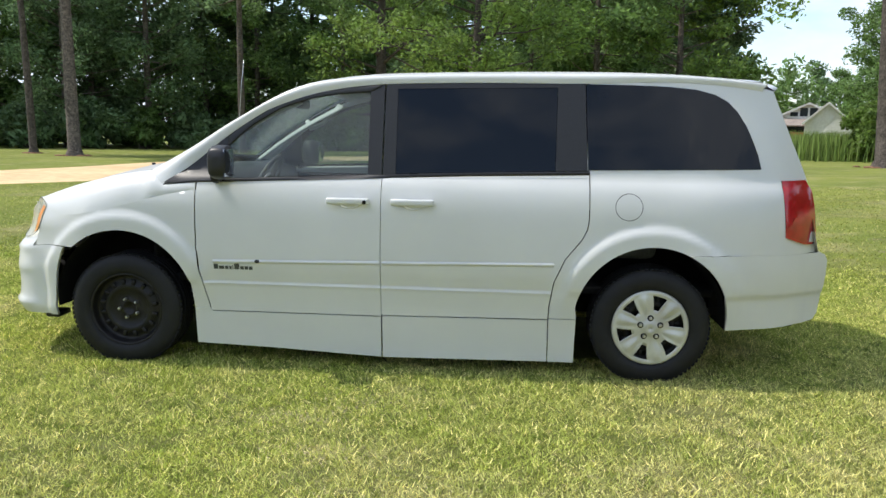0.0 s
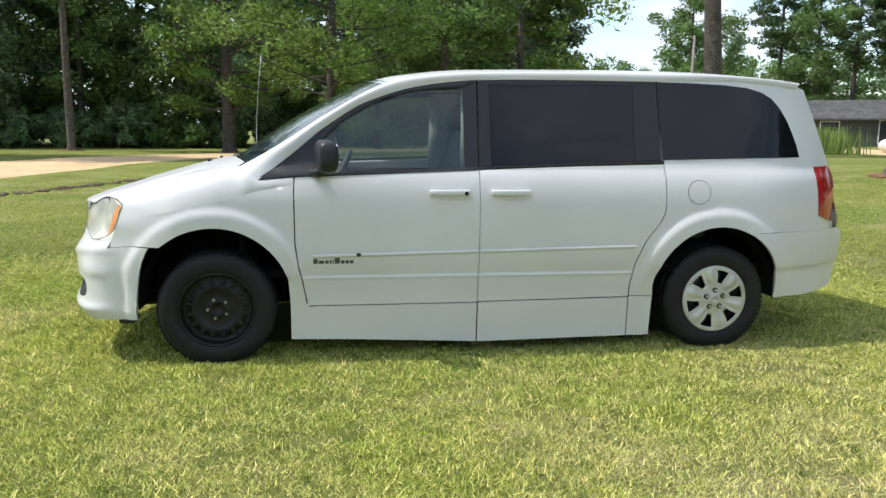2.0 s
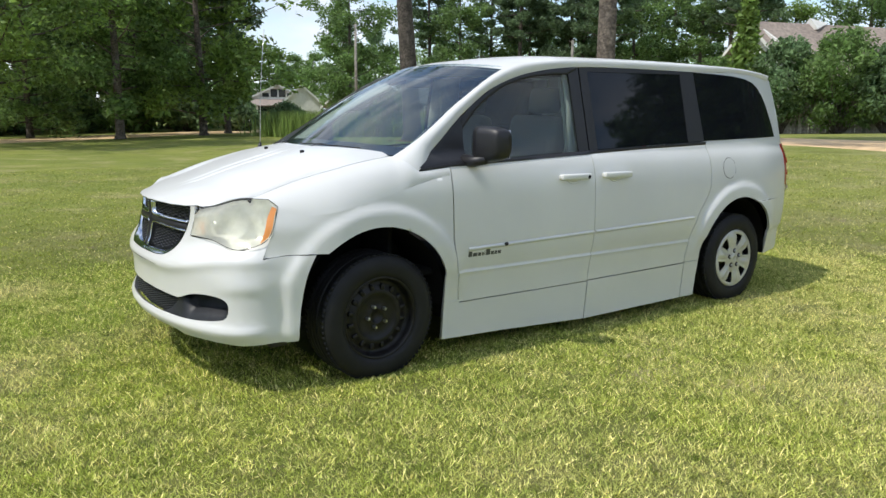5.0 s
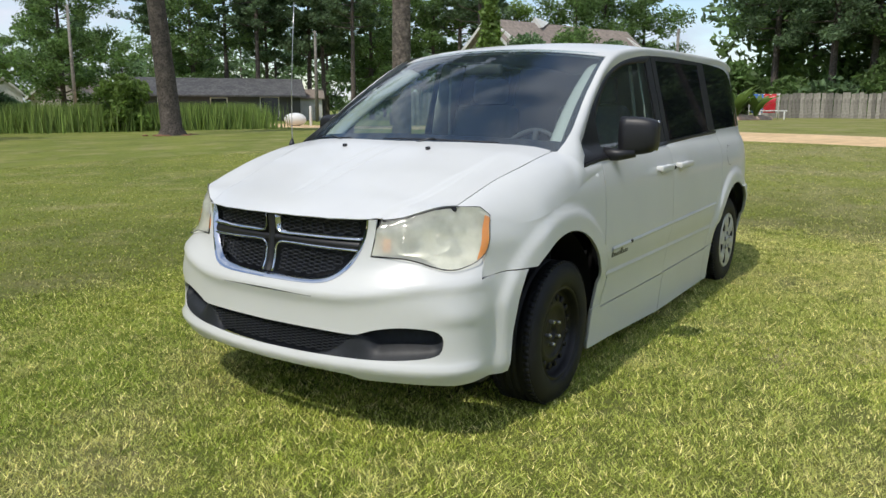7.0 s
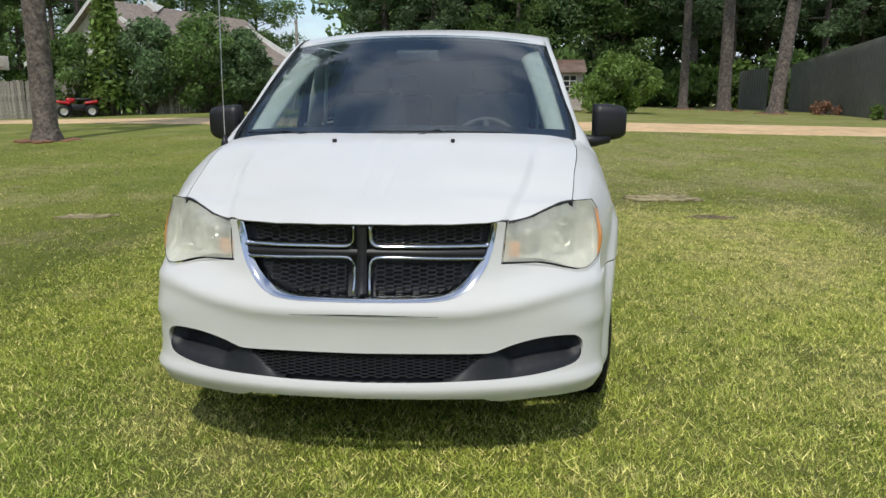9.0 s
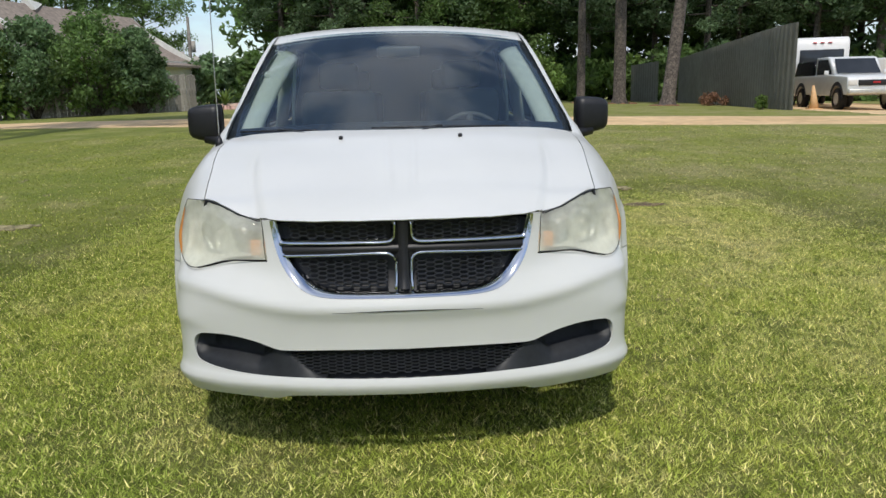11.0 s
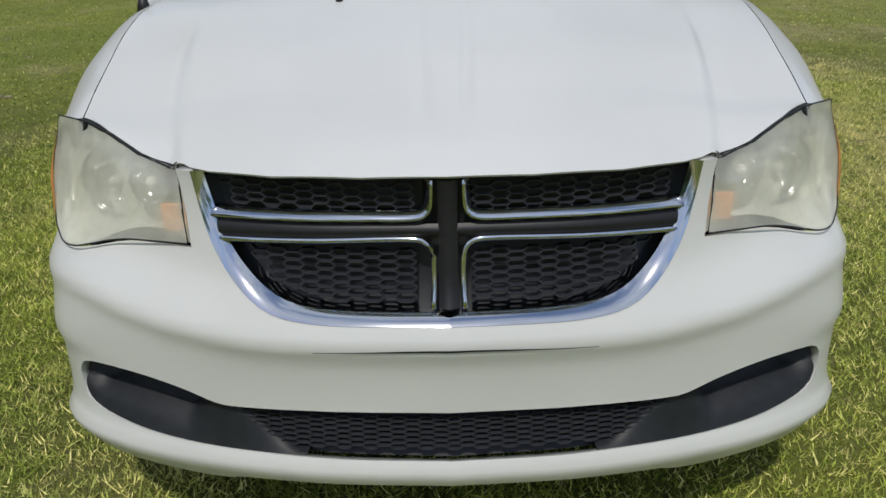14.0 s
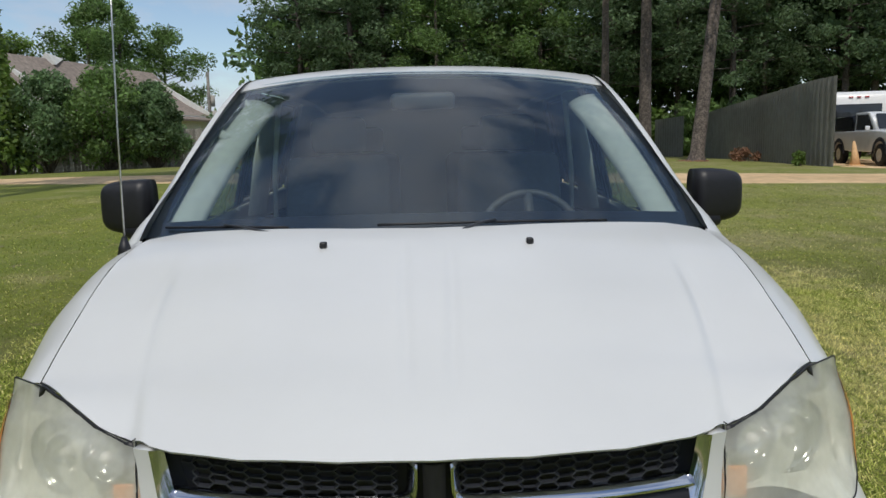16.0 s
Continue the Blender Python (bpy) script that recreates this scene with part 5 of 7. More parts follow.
wiper((0.92, 0.035), (0.46, 0.015), (0.50, -0.02))
wiper((0.16, 0.015), (-0.62, 0.020), (-0.12, -0.02))
bm = bmesh.new()
add_tube(bm, [(-1.466, 0.835, 1.115), (-1.466, 0.835, 1.135), (-1.462, 0.835, 1.165)], [0.020, 0.016, 0.006], 12)
an = part("aerial", bm, BLACK_TRIM, van, "thin whip aerial on a black base")
bm = bmesh.new()
add_tube(bm, [(-1.463, 0.835, 1.16), (-1.452, 0.836, 1.45), (-1.43, 0.838, 1.72), (-1.405, 0.842, 1.93)], [0.0030, 0.0028, 0.0025, 0.002], 6)
part("aerial_mast", bm, NUT, an)

# ---- inside the van ----
bm = bmesh.new()
add_box(bm, (0.3, 0, 0.50), (3.2, 1.62, 0.04))
part("cabin_floor", bm, DARK, van)
bm = bmesh.new()
rows = []
for x, z, dz in ((-1.42, 1.12, 0.02), (-1.25, 1.155, 0.0), (-1.08, 1.150, 0.0), (-0.98, 1.11, 0.0), (-0.95, 0.98, 0), (-1.0, 0.72, 0)):
    rows.append([bm.verts.new((x + 0.06 * (1 - (k / 8) ** 2) * -1, 0.80 * k / 8, z - 0.02 * (k / 8) ** 2 + (0.028 * math.exp(-((k + 3.6) / 2.0) ** 2) if x > -1.2 and z > 1.0 else 0))) for k in range(-8, 9)])
for r, q in zip(rows, rows[1:]):
    for k in range(16):
        bm.faces.new((r[k], r[k + 1], q[k + 1], q[k]))
bmesh.ops.recalc_face_normals(bm, faces=bm.faces[:])
part("dashboard", bm, DASH, van, "dark grey dashboard")
sw = Matrix.Translation((-0.84, -0.385, 1.055)) @ Euler((0, radians(-62), 0)).to_matrix().to_4x4()
bm = bmesh.new()
ring = [sw @ Vector((0.185 * math.cos(2 * math.pi * i / 32), 0.185 * math.sin(2 * math.pi * i / 32), 0)) for i in range(33)]
add_tube(bm, ring, 0.016, 8, False)
for a in (0, 180, 90):
    add_tube(bm, [sw @ Vector((0, 0, -0.02)), sw @ Vector((0.185 * math.cos(radians(a)), 0.185 * math.sin(radians(a)), 0))], 0.02, 6)
bmesh.ops.create_uvsphere(bm, u_segments=14, v_segments=8, radius=0.07, matrix=sw @ Matrix.Diagonal((1, 1, 0.5, 1)))
part("steering_wheel", bm, DASH, van)


def seat(x, y):
    bm = bmesh.new()
    add_box(bm, (x, y, 0.74), (0.52, 0.50, 0.16), 0.05, None, 3)
    s = part("seat", bm, CLOTH, van, "grey cloth seat")
    bm = bmesh.new()
    add_box(bm, (x + 0.31, y, 1.06), (0.15, 0.48, 0.62), 0.055, Euler((0, radians(14), 0)).to_matrix(), 3)
    part("backrest", bm, CLOTH, s)
    bm = bmesh.new()
    add_box(bm, (x + 0.42, y, 1.46), (0.10, 0.26, 0.17), 0.04, Euler((0, radians(10), 0)).to_matrix(), 3)
    part("headrest", bm, CLOTH, s)


for y in (-0.40, 0.40):
    seat(-0.36, y)
    seat(1.35, y)
for s in (-1, 1):
    # inner windscreen pillar and centre pillar
    ins = Vector((0.5, 0, -0.86))
    a = [shield(s * 0.955, v) + ins * 0.022 for v in [0.02 + 0.9 * i / 15 for i in range(16)]]
    b = [shield(s * (0.845 - 0.05 * v), v + 0.02) + ins * (0.075 + 0.02 * v) for v in [0.02 + 0.9 * i / 15 for i in range(16)]]
    part("inner_pillar", ruled_bm(a, b, 5, 0.018, (-0.5, -s * 0.5, 0.6), 0.008), TRIM_GREY, van, "pale grey inner pillar trim")
    part("centre_pillar", ruled_bm([(-0.10, s * 0.80, 1.10), (-0.095, s * 0.765, 1.35), (-0.09, s * 0.70, 1.64)], [(0.14, s * 0.77, 1.10), (0.14, s * 0.735, 1.35), (0.14, s * 0.67, 1.64)], 3, 0.02, (0, -s, 0), 0.01), TRIM_GREY, van, "pale grey inner pillar trim")
    bm = bmesh.new()
    add_tube(bm, [(-0.06, s * 0.655, 1.60), (-0.03, s * 0.69, 1.3), (-0.01, s * 0.70, 1.02)], [0.012, 0.012, 0.012], 6)
    part("seat_belt", bm, TRIM_GREY, van, "pale grey seat belt")
bm = bmesh.new()
add_tube(bm, [(-0.86, 0.715, 1.455), (-0.82, 0.66, 1.40), (-0.72, 0.64, 1.44), (-0.62, 0.645, 1.53), (-0.60, 0.69, 1.58)], 0.019, 8)
part("grab_handle", bm, TRIM_GREY, van, "pale grey grab handle")
bm = bmesh.new()
add_box(bm, (-0.70, 0.0, 1.565), (0.05, 0.24, 0.065), 0.02, None, 3)
part("rear_view_mirror", bm, DASH, van)
# headlining and closed rear of the cabin
bm = bmesh.new()
rows = [[bm.verts.new((x, y, roof_z(x, y) - 0.035)) for y in [-0.70 + 1.4 * k / 8 for k in range(9)]] for x in (-0.50, 0.0, 0.8, 1.6, 2.1)]
for r, q in zip(rows, rows[1:]):
    for k in range(8):
        bm.faces.new((r[k], r[k + 1], q[k + 1], q[k]))
part("headlining", bm, TRIM_GREY, van)

# ---- trees ----
def leaf_mesh(name, centres, spreads, counts, size, material, seed, flat=0.0):
    """Many small leaf blades in loose clumps round the centres."""
    rng = np.random.default_rng(seed)
    c = np.repeat(np.array(centres), counts, axis=0)
    sp = np.repeat(np.array(spreads), counts, axis=0)
    n = len(c)
    d = rng.normal(size=(n, 3))
    d /= np.linalg.norm(d, axis=1)[:, None]
    p = c + d * sp * (rng.random((n, 1)) ** 0.45)
    a = rng.normal(size=(n, 3))
    a[:, 2] *= 1 - flat
    a /= np.linalg.norm(a, axis=1)[:, None]
    b = np.cross(a, rng.normal(size=(n, 3)))
    b /= np.linalg.norm(b, axis=1)[:, None]
    s = size * (0.55 + 0.9 * rng.random((n, 1)))
    v = np.stack([p - a * s, p + b * s * 0.42, p + a * s, p - b * s * 0.42], axis=1).reshape(-1, 3)
    me = bpy.data.meshes.new(name)
    me.vertices.add(4 * n)
    me.vertices.foreach_set("co", v.astype(np.float32).ravel())
    me.loops.add(4 * n)
    me.loops.foreach_set("vertex_index", np.arange(4 * n, dtype=np.int32))
    me.polygons.add(n)
    me.polygons.foreach_set("loop_start", np.arange(0, 4 * n, 4, dtype=np.int32))
    me.update(calc_edges=True)
    me.materials.append(material)
    return me


def make_tree(kind, height, bare, radius, trunk_r, n_limbs, leaf, per, size, seed, label, lean=(0.0, 0.0), spread=0.9, flat=0.3):
    """A tapered trunk with limbs, and a crown of leaf clumps round the limbs' ends."""
    rng = random.Random(seed)
    tree = thing("pine_tree" if kind == "pine" else "tree", label, "tree")
    bm = bmesh.new()
    axis = []
    for i in range(11):
        k = i / 10
        axis.append(Vector((lean[0] * k * height + 0.10 * math.sin(k * 5 + seed) * k, lean[1] * k * height + 0.10 * math.cos(k * 4 + seed) * k, k * height * 0.97)))
    radii = [trunk_r * (1.45 if i == 0 else 1.0) * (1 - 0.85 * (i / 10) ** 1.1) + 0.015 for i in range(11)]
    add_tube(bm, [axis[0] - Vector((0, 0, 0.3)), axis[0]] + [axis[0].lerp(axis[1], 0.15)] + axis[1:], [radii[0] * 1.1, radii[0], trunk_r * 1.05] + radii[1:], 12)
    centres, spreads, counts = [], [], []
    for i in range(n_limbs):
        f = (i + rng.random()) / n_limbs
        z = height * (bare + (0.98 - bare) * f)
        k = z / height
        base = axis[min(9, int(k * 10))].lerp(axis[min(10, int(k * 10) + 1)], k * 10 - int(k * 10)) if k < 1 else axis[10]
        az = i * 2.4 + rng.uniform(-0.5, 0.5)
        if kind == "pine":
            reach = radius * (1.0 - 0.75 * f ** 1.5) * rng.uniform(0.55, 1.1)
            rise = reach * rng.uniform(-0.1, 0.35)
        else:
            reach = radius * math.sin(math.pi * (0.22 + 0.70 * f)) * rng.uniform(0.5, 1.12)
            rise = reach * rng.uniform(0.0, 0.7) - 0.1 * reach
        tip = base + Vector((math.cos(az) * reach, math.sin(az) * reach, rise))
        mid = base.lerp(tip, 0.5) + Vector((0, 0, -0.05 * reach))
        r0 = max(0.02, trunk_r * 0.30 * (1 - 0.7 * f))
        add_tube(bm, [base, mid, tip], [r0, r0 * 0.6, r0 * 0.2], 5, False)
        for q, w in ((1.0, 1.0), (0.72, 0.9), (0.45, 0.6)):
            if rng.random() < 0.88:
                centres.append(base.lerp(tip, q) + Vector((rng.uniform(-0.3, 0.3), rng.uniform(-0.3, 0.3), rng.uniform(-0.2, 0.4))) * spread)
                sc = spread * w * rng.uniform(0.7, 1.25)
                spreads.append((sc, sc, sc * (0.55 if kind == "pine" else 0.75)))
                counts.append(int(per * w * rng.uniform(0.6, 1.3)))
    part("trunk", bm, BARK, tree, "bark-covered trunk and limbs")
    cr = new("crown", leaf_mesh("crown", centres, spreads, counts, size, leaf, seed, flat))
    cr.parent = tree
    return tree


PINE_L, BROAD_L, SHADE_L = "tall pine with a bare brown trunk and open crown", "broad-leaved tree with full green crown", "dense dark-green woodland tree at the lawn's edge"
kinds = {
    "pine_a": make_tree("pine", 21, 0.42, 3.6, 0.26, 38, LEAF_PINE, 170, 0.17, 3, PINE_L, (0.01, 0.0), 0.95),
    "pine_b": make_tree("pine", 18, 0.30, 3.4, 0.22, 40, LEAF_PINE, 170, 0.17, 5, PINE_L, (-0.01, 0.01), 0.95),
    "broad_a": make_tree("broad", 14, 0.12, 4.6, 0.24, 46, LEAF_BROAD, 190, 0.155, 7, BROAD_L, (0, 0), 1.15),
    "broad_b": make_tree("broad", 11, 0.08, 4.2, 0.18, 42, LEAF_LIGHT, 170, 0.145, 11, BROAD_L, (0.01, 0), 1.05),
    "wood_a": make_tree("broad", 19, 0.06, 4.6, 0.26, 60, LEAF_DARK, 165, 0.150, 13, SHADE_L, (0, 0), 1.35),
    "wood_b": make_tree("broad", 16, 0.03, 4.4, 0.22, 54, LEAF_BROAD, 160, 0.145, 17, SHADE_L, (0, 0), 1.25),
    "wood_p": make_tree("pine", 22, 0.22, 4.0, 0.25, 54, LEAF_PINE, 165, 0.150, 19, PINE_L, (0, 0), 1.2),
    "wood_c": make_tree("broad", 20, 0.05, 4.8, 0.26, 46, LEAF_DARK, 46, 0.36, 14, SHADE_L, (0, 0), 1.5),
    "wood_d": make_tree("broad", 18, 0.03, 4.8, 0.24, 34, LEAF_BROAD, 26, 0.50, 18, SHADE_L, (0, 0), 1.6),
}
used = set()


def plant(kind, x, y, scale=1.0, turn=0.0, group="", label="", dz=0.0):
    src = kinds[kind]
    m = pose(x, y, gz(x, y) + dz, 0, 0, turn)
    if kind not in used:
        used.add(kind)
        src.matrix_basis = m @ Matrix.Scale(scale, 4)
        ob = src
    else:
        ob = copy_thing(src, m)
        ob.matrix_basis = m @ Matrix.Scale(scale, 4)
    if group:
        ob["group"] = group
    if label:
        ob["label"] = label
    return ob


# single trees on the lawn
def lawn_pine(x, y, h, r, lean, seed, label):
    t = make_tree("pine", h, 0.46, 4.2, r, 34, LEAF_PINE, 110, 0.19, seed, label, lean, 1.1)
    t.matrix_basis = pose(x, y, gz(x, y))
    t["group"] = "pines on the lawn"
    bm = bmesh.new()
    rng = random.Random(seed)
    for i in range(26):
        a = rng.uniform(0, 6.28)
        d = r * rng.uniform(1.0, 2.6)
        bmesh.ops.create_icosphere(bm, subdivisions=1, radius=rng.uniform(0.06, 0.16), matrix=Matrix.Translation((d * math.cos(a), d * math.sin(a), 0.0)) @ Matrix.Diagonal((1.6, 1.3, 0.45, 1)))
    part("root_mulch", bm, MULCH, t, "reddish-brown bark litter round the trunk")
    return t


MULCH = mat("bark_litter", (0.23, 0.12, 0.07), 0.95, grain=0.4, grain_scale=20, bump=0.01, bump_scale=40)
big_pine = lawn_pine(14.7, 24.0, 22, 0.40, (-0.055, 0.03), 21, "large leaning pine with furrowed bark darkened by shade on the lawn")
lawn_pine(12.1, 10.35, 22, 0.26, (0.0, -0.008), 23, "pine with reddish bark standing near the drive")
lawn_pine(30.8, -12.6, 23, 0.31, (0.03, -0.11), 25, "pine leaning beside the grey metal fence")
lawn_pine(36.3, -11.85, 23, 0.34, (0.0, 0.01), 27, "straight pine beyond the dirt drive")
lawn_pine(39.7, -10.5, 23, 0.24, (-0.01, 0.0), 29, "straight pine in the shade of the woods")
lawn_pine(-18.8, 27.5, 22, 0.27, (-0.01, 0.0), 31, "straight bare-trunked pine beside the road")
lawn_pine(-22.4, 30.0, 20, 0.17, (-0.015, 0.0), 33, "slender pine beside the road")
lawn_pine(-15.6, 40.4, 20, 0.22, (0.0, 0.0), 35, "slender pine across the road")
t3 = make_tree("broad", 17, 0.13, 4.4, 0.36, 50, LEAF_LIGHT, 150, 0.125, 41, "oak with thick trunk and pale low branches at the roadside", (0.0, 0.0), 0.85)
t3.matrix_basis = pose(-6.6, 38.4, gz(-6.6, 38.4))
t5 = make_tree("broad", 15, 0.17, 6.0, 0.24, 64, LEAF_LIGHT, 170, 0.12, 43, "spreading oak with full green crown by the drive", (0.01, 0.0), 1.0)
t5.matrix_basis = pose(-0.95, 31.0, gz(-0.95, 31))
# darker copy of the bark with the trunks' shade put into its colour
SHADED_BARK = mat("shaded_bark", (0.060, 0.050, 0.044), 0.95, grain=0.5, grain_scale=14, bump=0.04, bump_scale=16, blotch=(0.11, 0.092, 0.080), blotch_scale=4.0)
for shaded_tree in (t3, t5, big_pine):
    for piece in shaded_tree.children:
        if piece.name.startswith("trunk"):
            piece.data.materials[0] = SHADED_BARK
rngt = random.Random(77)
for x, y, k, s in ((5.5, 38, "broad_a", 0.95), (10.5, 40, "broad_b", 1.25), (13.0, 43, "pine_b", 0.85), (2.0, 44, "wood_b", 0.8)):
    plant(k, x, y, s, rngt.uniform(0, 360), "trees across the drive")


def belt(a0, a1, d0, d1, n, picks, s0, s1, group):
    """Woods along an arc seen from the van: n trees between two bearings and two distances."""
    for i in range(n):
        a = radians(a0 + (a1 - a0) * (i + rngt.uniform(0.1, 0.9)) / n)
        d = rngt.uniform(d0, d1)
        plant(rngt.choice(picks), d * math.cos(a) - 2, d * math.sin(a) - 1, rngt.uniform(s0, s1), rngt.uniform(0, 360), group)


belt(132, 72, 52, 59, 15, ["wood_b", "wood_p", "wood_b", "wood_a"], 0.85, 1.1, "woods behind the road")
belt(132, 72, 61, 72, 15, ["wood_c"], 0.95, 1.2, "woods behind the road")
belt(72, 55, 128, 150, 10, ["broad_a", "wood_c", "broad_a"], 0.65, 0.95, "trees beyond the houses")
belt(56, 31, 62, 85, 13, ["pine_a", "pine_b", "pine_a", "broad_a"], 0.8, 1.05, "pines beyond the lawn")
belt(56, 31, 88, 105, 9, ["wood_c", "broad_a", "wood_c"], 0.6, 0.9, "trees beyond the houses")
for x, y, k, s in ((61.5, 27.6, "broad_a", 0.97), (78.0, 26.6, "broad_b", 0.74), (60.0, 33.5, "broad_b", 0.95), (66.0, 40.0, "broad_a", 0.62)):
    plant(k, x, y, s, rngt.uniform(0, 360), "trees behind the white house")
belt(11, -36, 54, 60, 15, ["wood_p", "wood_b", "wood_a", "wood_p"], 0.85, 1.1, "woods beyond the dirt drive")
belt(11.5, -38, 61, 74, 15, ["wood_c"], 1.0, 1.25, "woods beyond the dirt drive")
# unseen woods behind the camera, added to darken reflections in the van's windows
belt(-50, -130, 46, 60, 9, ["wood_d"], 0.75, 0.95, "woods on the far sides of the lawn")
belt(-130, -228, 48, 70, 14, ["wood_d"], 0.8, 1.1, "woods on the far sides of the lawn")


# ---- bushes ----
def bush(name, x, y, w, h, leaf, seed, label, n=26, per=130, size=0.16, stem=0.03):
    b = thing(name, label, "shrub", loc=(x, y, gz(x, y)))
    rng = random.Random(seed)
    bm = bmesh.new()
    cs, sp, ct = [], [], []
    for i in range(n):
        a, f = i * 2.4 + rng.uniform(-0.4, 0.4), (i + 0.5) / n
        r = w * math.sin(math.pi * (0.18 + 0.75 * f)) * rng.uniform(0.3, 1.0)
        tip = Vector((r * math.cos(a), r * math.sin(a), h * (0.12 + 0.84 * f)))
        add_tube(bm, [(0.1 * math.cos(a), 0.1 * math.sin(a), -0.1), tip * 0.55, tip], [stem, stem * 0.7, stem * 0.25], 5, False)
        cs.append(tip)
        s = w * rng.uniform(0.22, 0.36)
        sp.append((s, s, s * 0.85))
        ct.append(int(per * rng.uniform(0.6, 1.3)))
    part("woody_base", bm, BARK, b)
    o = new("foliage", leaf_mesh("foliage", cs, sp, ct, size, leaf, seed))
    o.parent = b
    return b


def conifer(x, y, h, w, seed, label):
    t = thing("conifer", label, "tree", loc=(x, y, gz(x, y)))
    bm = bmesh.new()
    add_tube(bm, [(0, 0, -0.2), (0, 0, h * 0.5), (0, 0, h * 0.95)], [0.14, 0.08, 0.02], 8)
    part("trunk", bm, BARK, t)
    rng = random.Random(seed)
    cs, sp, ct = [], [], []
    for i in range(70):
        f = (i + 0.5) / 70
        r = w * (1 - f) ** 0.8 * rng.uniform(0.5, 1.0)
        a = i * 2.4
        cs.append((r * math.cos(a), r * math.sin(a), 0.3 + h * 0.95 * f))
        s = 0.20 + 0.42 * w * (1 - f)
        sp.append((s, s, s * 1.2))
        ct.append(70)
    o = new("crown", leaf_mesh("crown", cs, sp, ct, 0.16, LEAF_LIGHT, seed))
    o.parent = t
    return t


conifer(32.4, 19.6, 7.6, 1.15, 61, "pointed pale-green conifer beside the white house")
for i, (x, y, w, h) in enumerate(((32.6, 21.6, 1.7, 4.0), (33.4, 18.0, 2.2, 4.7), (34.2, 15.4, 2.5, 4.9), (34.9, 13.4, 1.9, 4.2))):
    bush("crape_myrtle", x, y, w, h, LEAF_DARK if i % 2 else LEAF_BROAD, 65 + i, "large dark-green shrub against the house fence", 40, 260, 0.115)["group"] = "shrubs by the house"
bush("shrub", 28.0, -5.1, 1.75, 2.3, LEAF_LIGHT, 71, "bright yellow-green shrub beside the garden shed", 46, 260, 0.10)
bush("crape_myrtle", 17.5, 31.5, 1.6, 2.6, LEAF_LIGHT, 72, "pale flowering shrub behind the tall grass", 26, 200, 0.12)
rngb = random.Random(5)
for i in range(16):
    a = radians(128 - 58 * i / 15)
    bush("undergrowth", 51 * math.cos(a) - 2, 51 * math.sin(a), rngb.uniform(1.6, 2.6), rngb.uniform(1.6, 3.0), rngb.choice([LEAF_DARK, LEAF_BROAD]), 80 + i, "leafy undergrowth at the edge of the woods", 18, 110, 0.24)["group"] = "undergrowth"
for i in range(16):
    a = radians(15 - 50 * i / 15)
    bush("undergrowth", 52 * math.cos(a), 52 * math.sin(a), rngb.uniform(2.0, 3.0), rngb.uniform(2.0, 4.0), rngb.choice([LEAF_DARK, LEAF_BROAD, LEAF_LIGHT]), 100 + i, "leafy undergrowth at the edge of the woods", 18, 110, 0.26)["group"] = "undergrowth"


# far woods: one deep thicket closing the gaps low between the trunks
def thicket(a0, a1, d, h, n, leaf, seed, label):
    rng = random.Random(seed)
    cs, sp, ct = [], [], []
    for i in range(n):
        a = radians(a0 + (a1 - a0) * (i + rng.random()) / n)
        r = d + rng.uniform(-2.5, 2.5)
        x, y = r * math.cos(a) - 2, r * math.sin(a) - 1
        z = h * rng.random() ** 1.3
        cs.append((x, y, gz(x, y) + z + 0.4))
        s = rng.uniform(1.2, 2.0)
        sp.append((s, s, s * 0.9))
        ct.append(int(rng.uniform(45, 75)))
    tagged(new("far_thicket", leaf_mesh("far_thicket", cs, sp, ct, 0.42, leaf, seed)), label, "woods", kind="stuff")


thicket(135, 70, 62, 9, 300, LEAF_BROAD, 201, "dark dense woodland thicket behind the road")
thicket(74, 30, 122, 11, 280, LEAF_BROAD, 202, "distant green woodland beyond the houses")
thicket(32, 14, 92, 4.5, 80, LEAF_BROAD, 203, "distant green woodland behind the white house")
thicket(13.5, -40, 62, 10, 270, LEAF_BROAD, 204, "dark dense woodland thicket beyond the dirt drive")

# ---- buildings, fences and yard things ----
SIDING = mat("white_siding", (0.72, 0.72, 0.69), 0.7, grain=0.08, grain_scale=4, blotch=(0.62, 0.62, 0.58), blotch_scale=0.6)
SHINGLE = mat("grey_brown_shingles", (0.25, 0.205, 0.175), 0.9, grain=0.25, grain_scale=5, blotch=(0.30, 0.25, 0.21), blotch_scale=0.4, bump=0.01, bump_scale=8)
WOOD_GREY = mat("weathered_wood", (0.27, 0.25, 0.22), 0.9, grain=0.35, grain_scale=7, bump=0.004, bump_scale=20, objrand=0.35)
PANE = mat("dark_window_pane", (0.03, 0.034, 0.04), 0.08, grain=0.2, grain_scale=1.5)
METAL_FENCE = mat("grey_corrugated_metal", (0.25, 0.25, 0.225), 0.5, 0.1, grain=0.12, grain_scale=3, blotch=(0.29, 0.29, 0.265), blotch_scale=0.5)
SHED_PINK = mat("pale_shed_boards", (0.55, 0.49, 0.46), 0.8, grain=0.12, grain_scale=6, blotch=(0.45, 0.40, 0.37), blotch_scale=1.2)
RUST_ROOF = mat("rusted_tin_roof", (0.36, 0.27, 0.22), 0.7, 0.2, grain=0.3, grain_scale=3, blotch=(0.28, 0.16, 0.11), blotch_scale=0.9)
WHITE_BODY = mat("white_vehicle_paint", (0.78, 0.78, 0.77), 0.3, grain=0.03, grain_scale=4, coat=0.5)
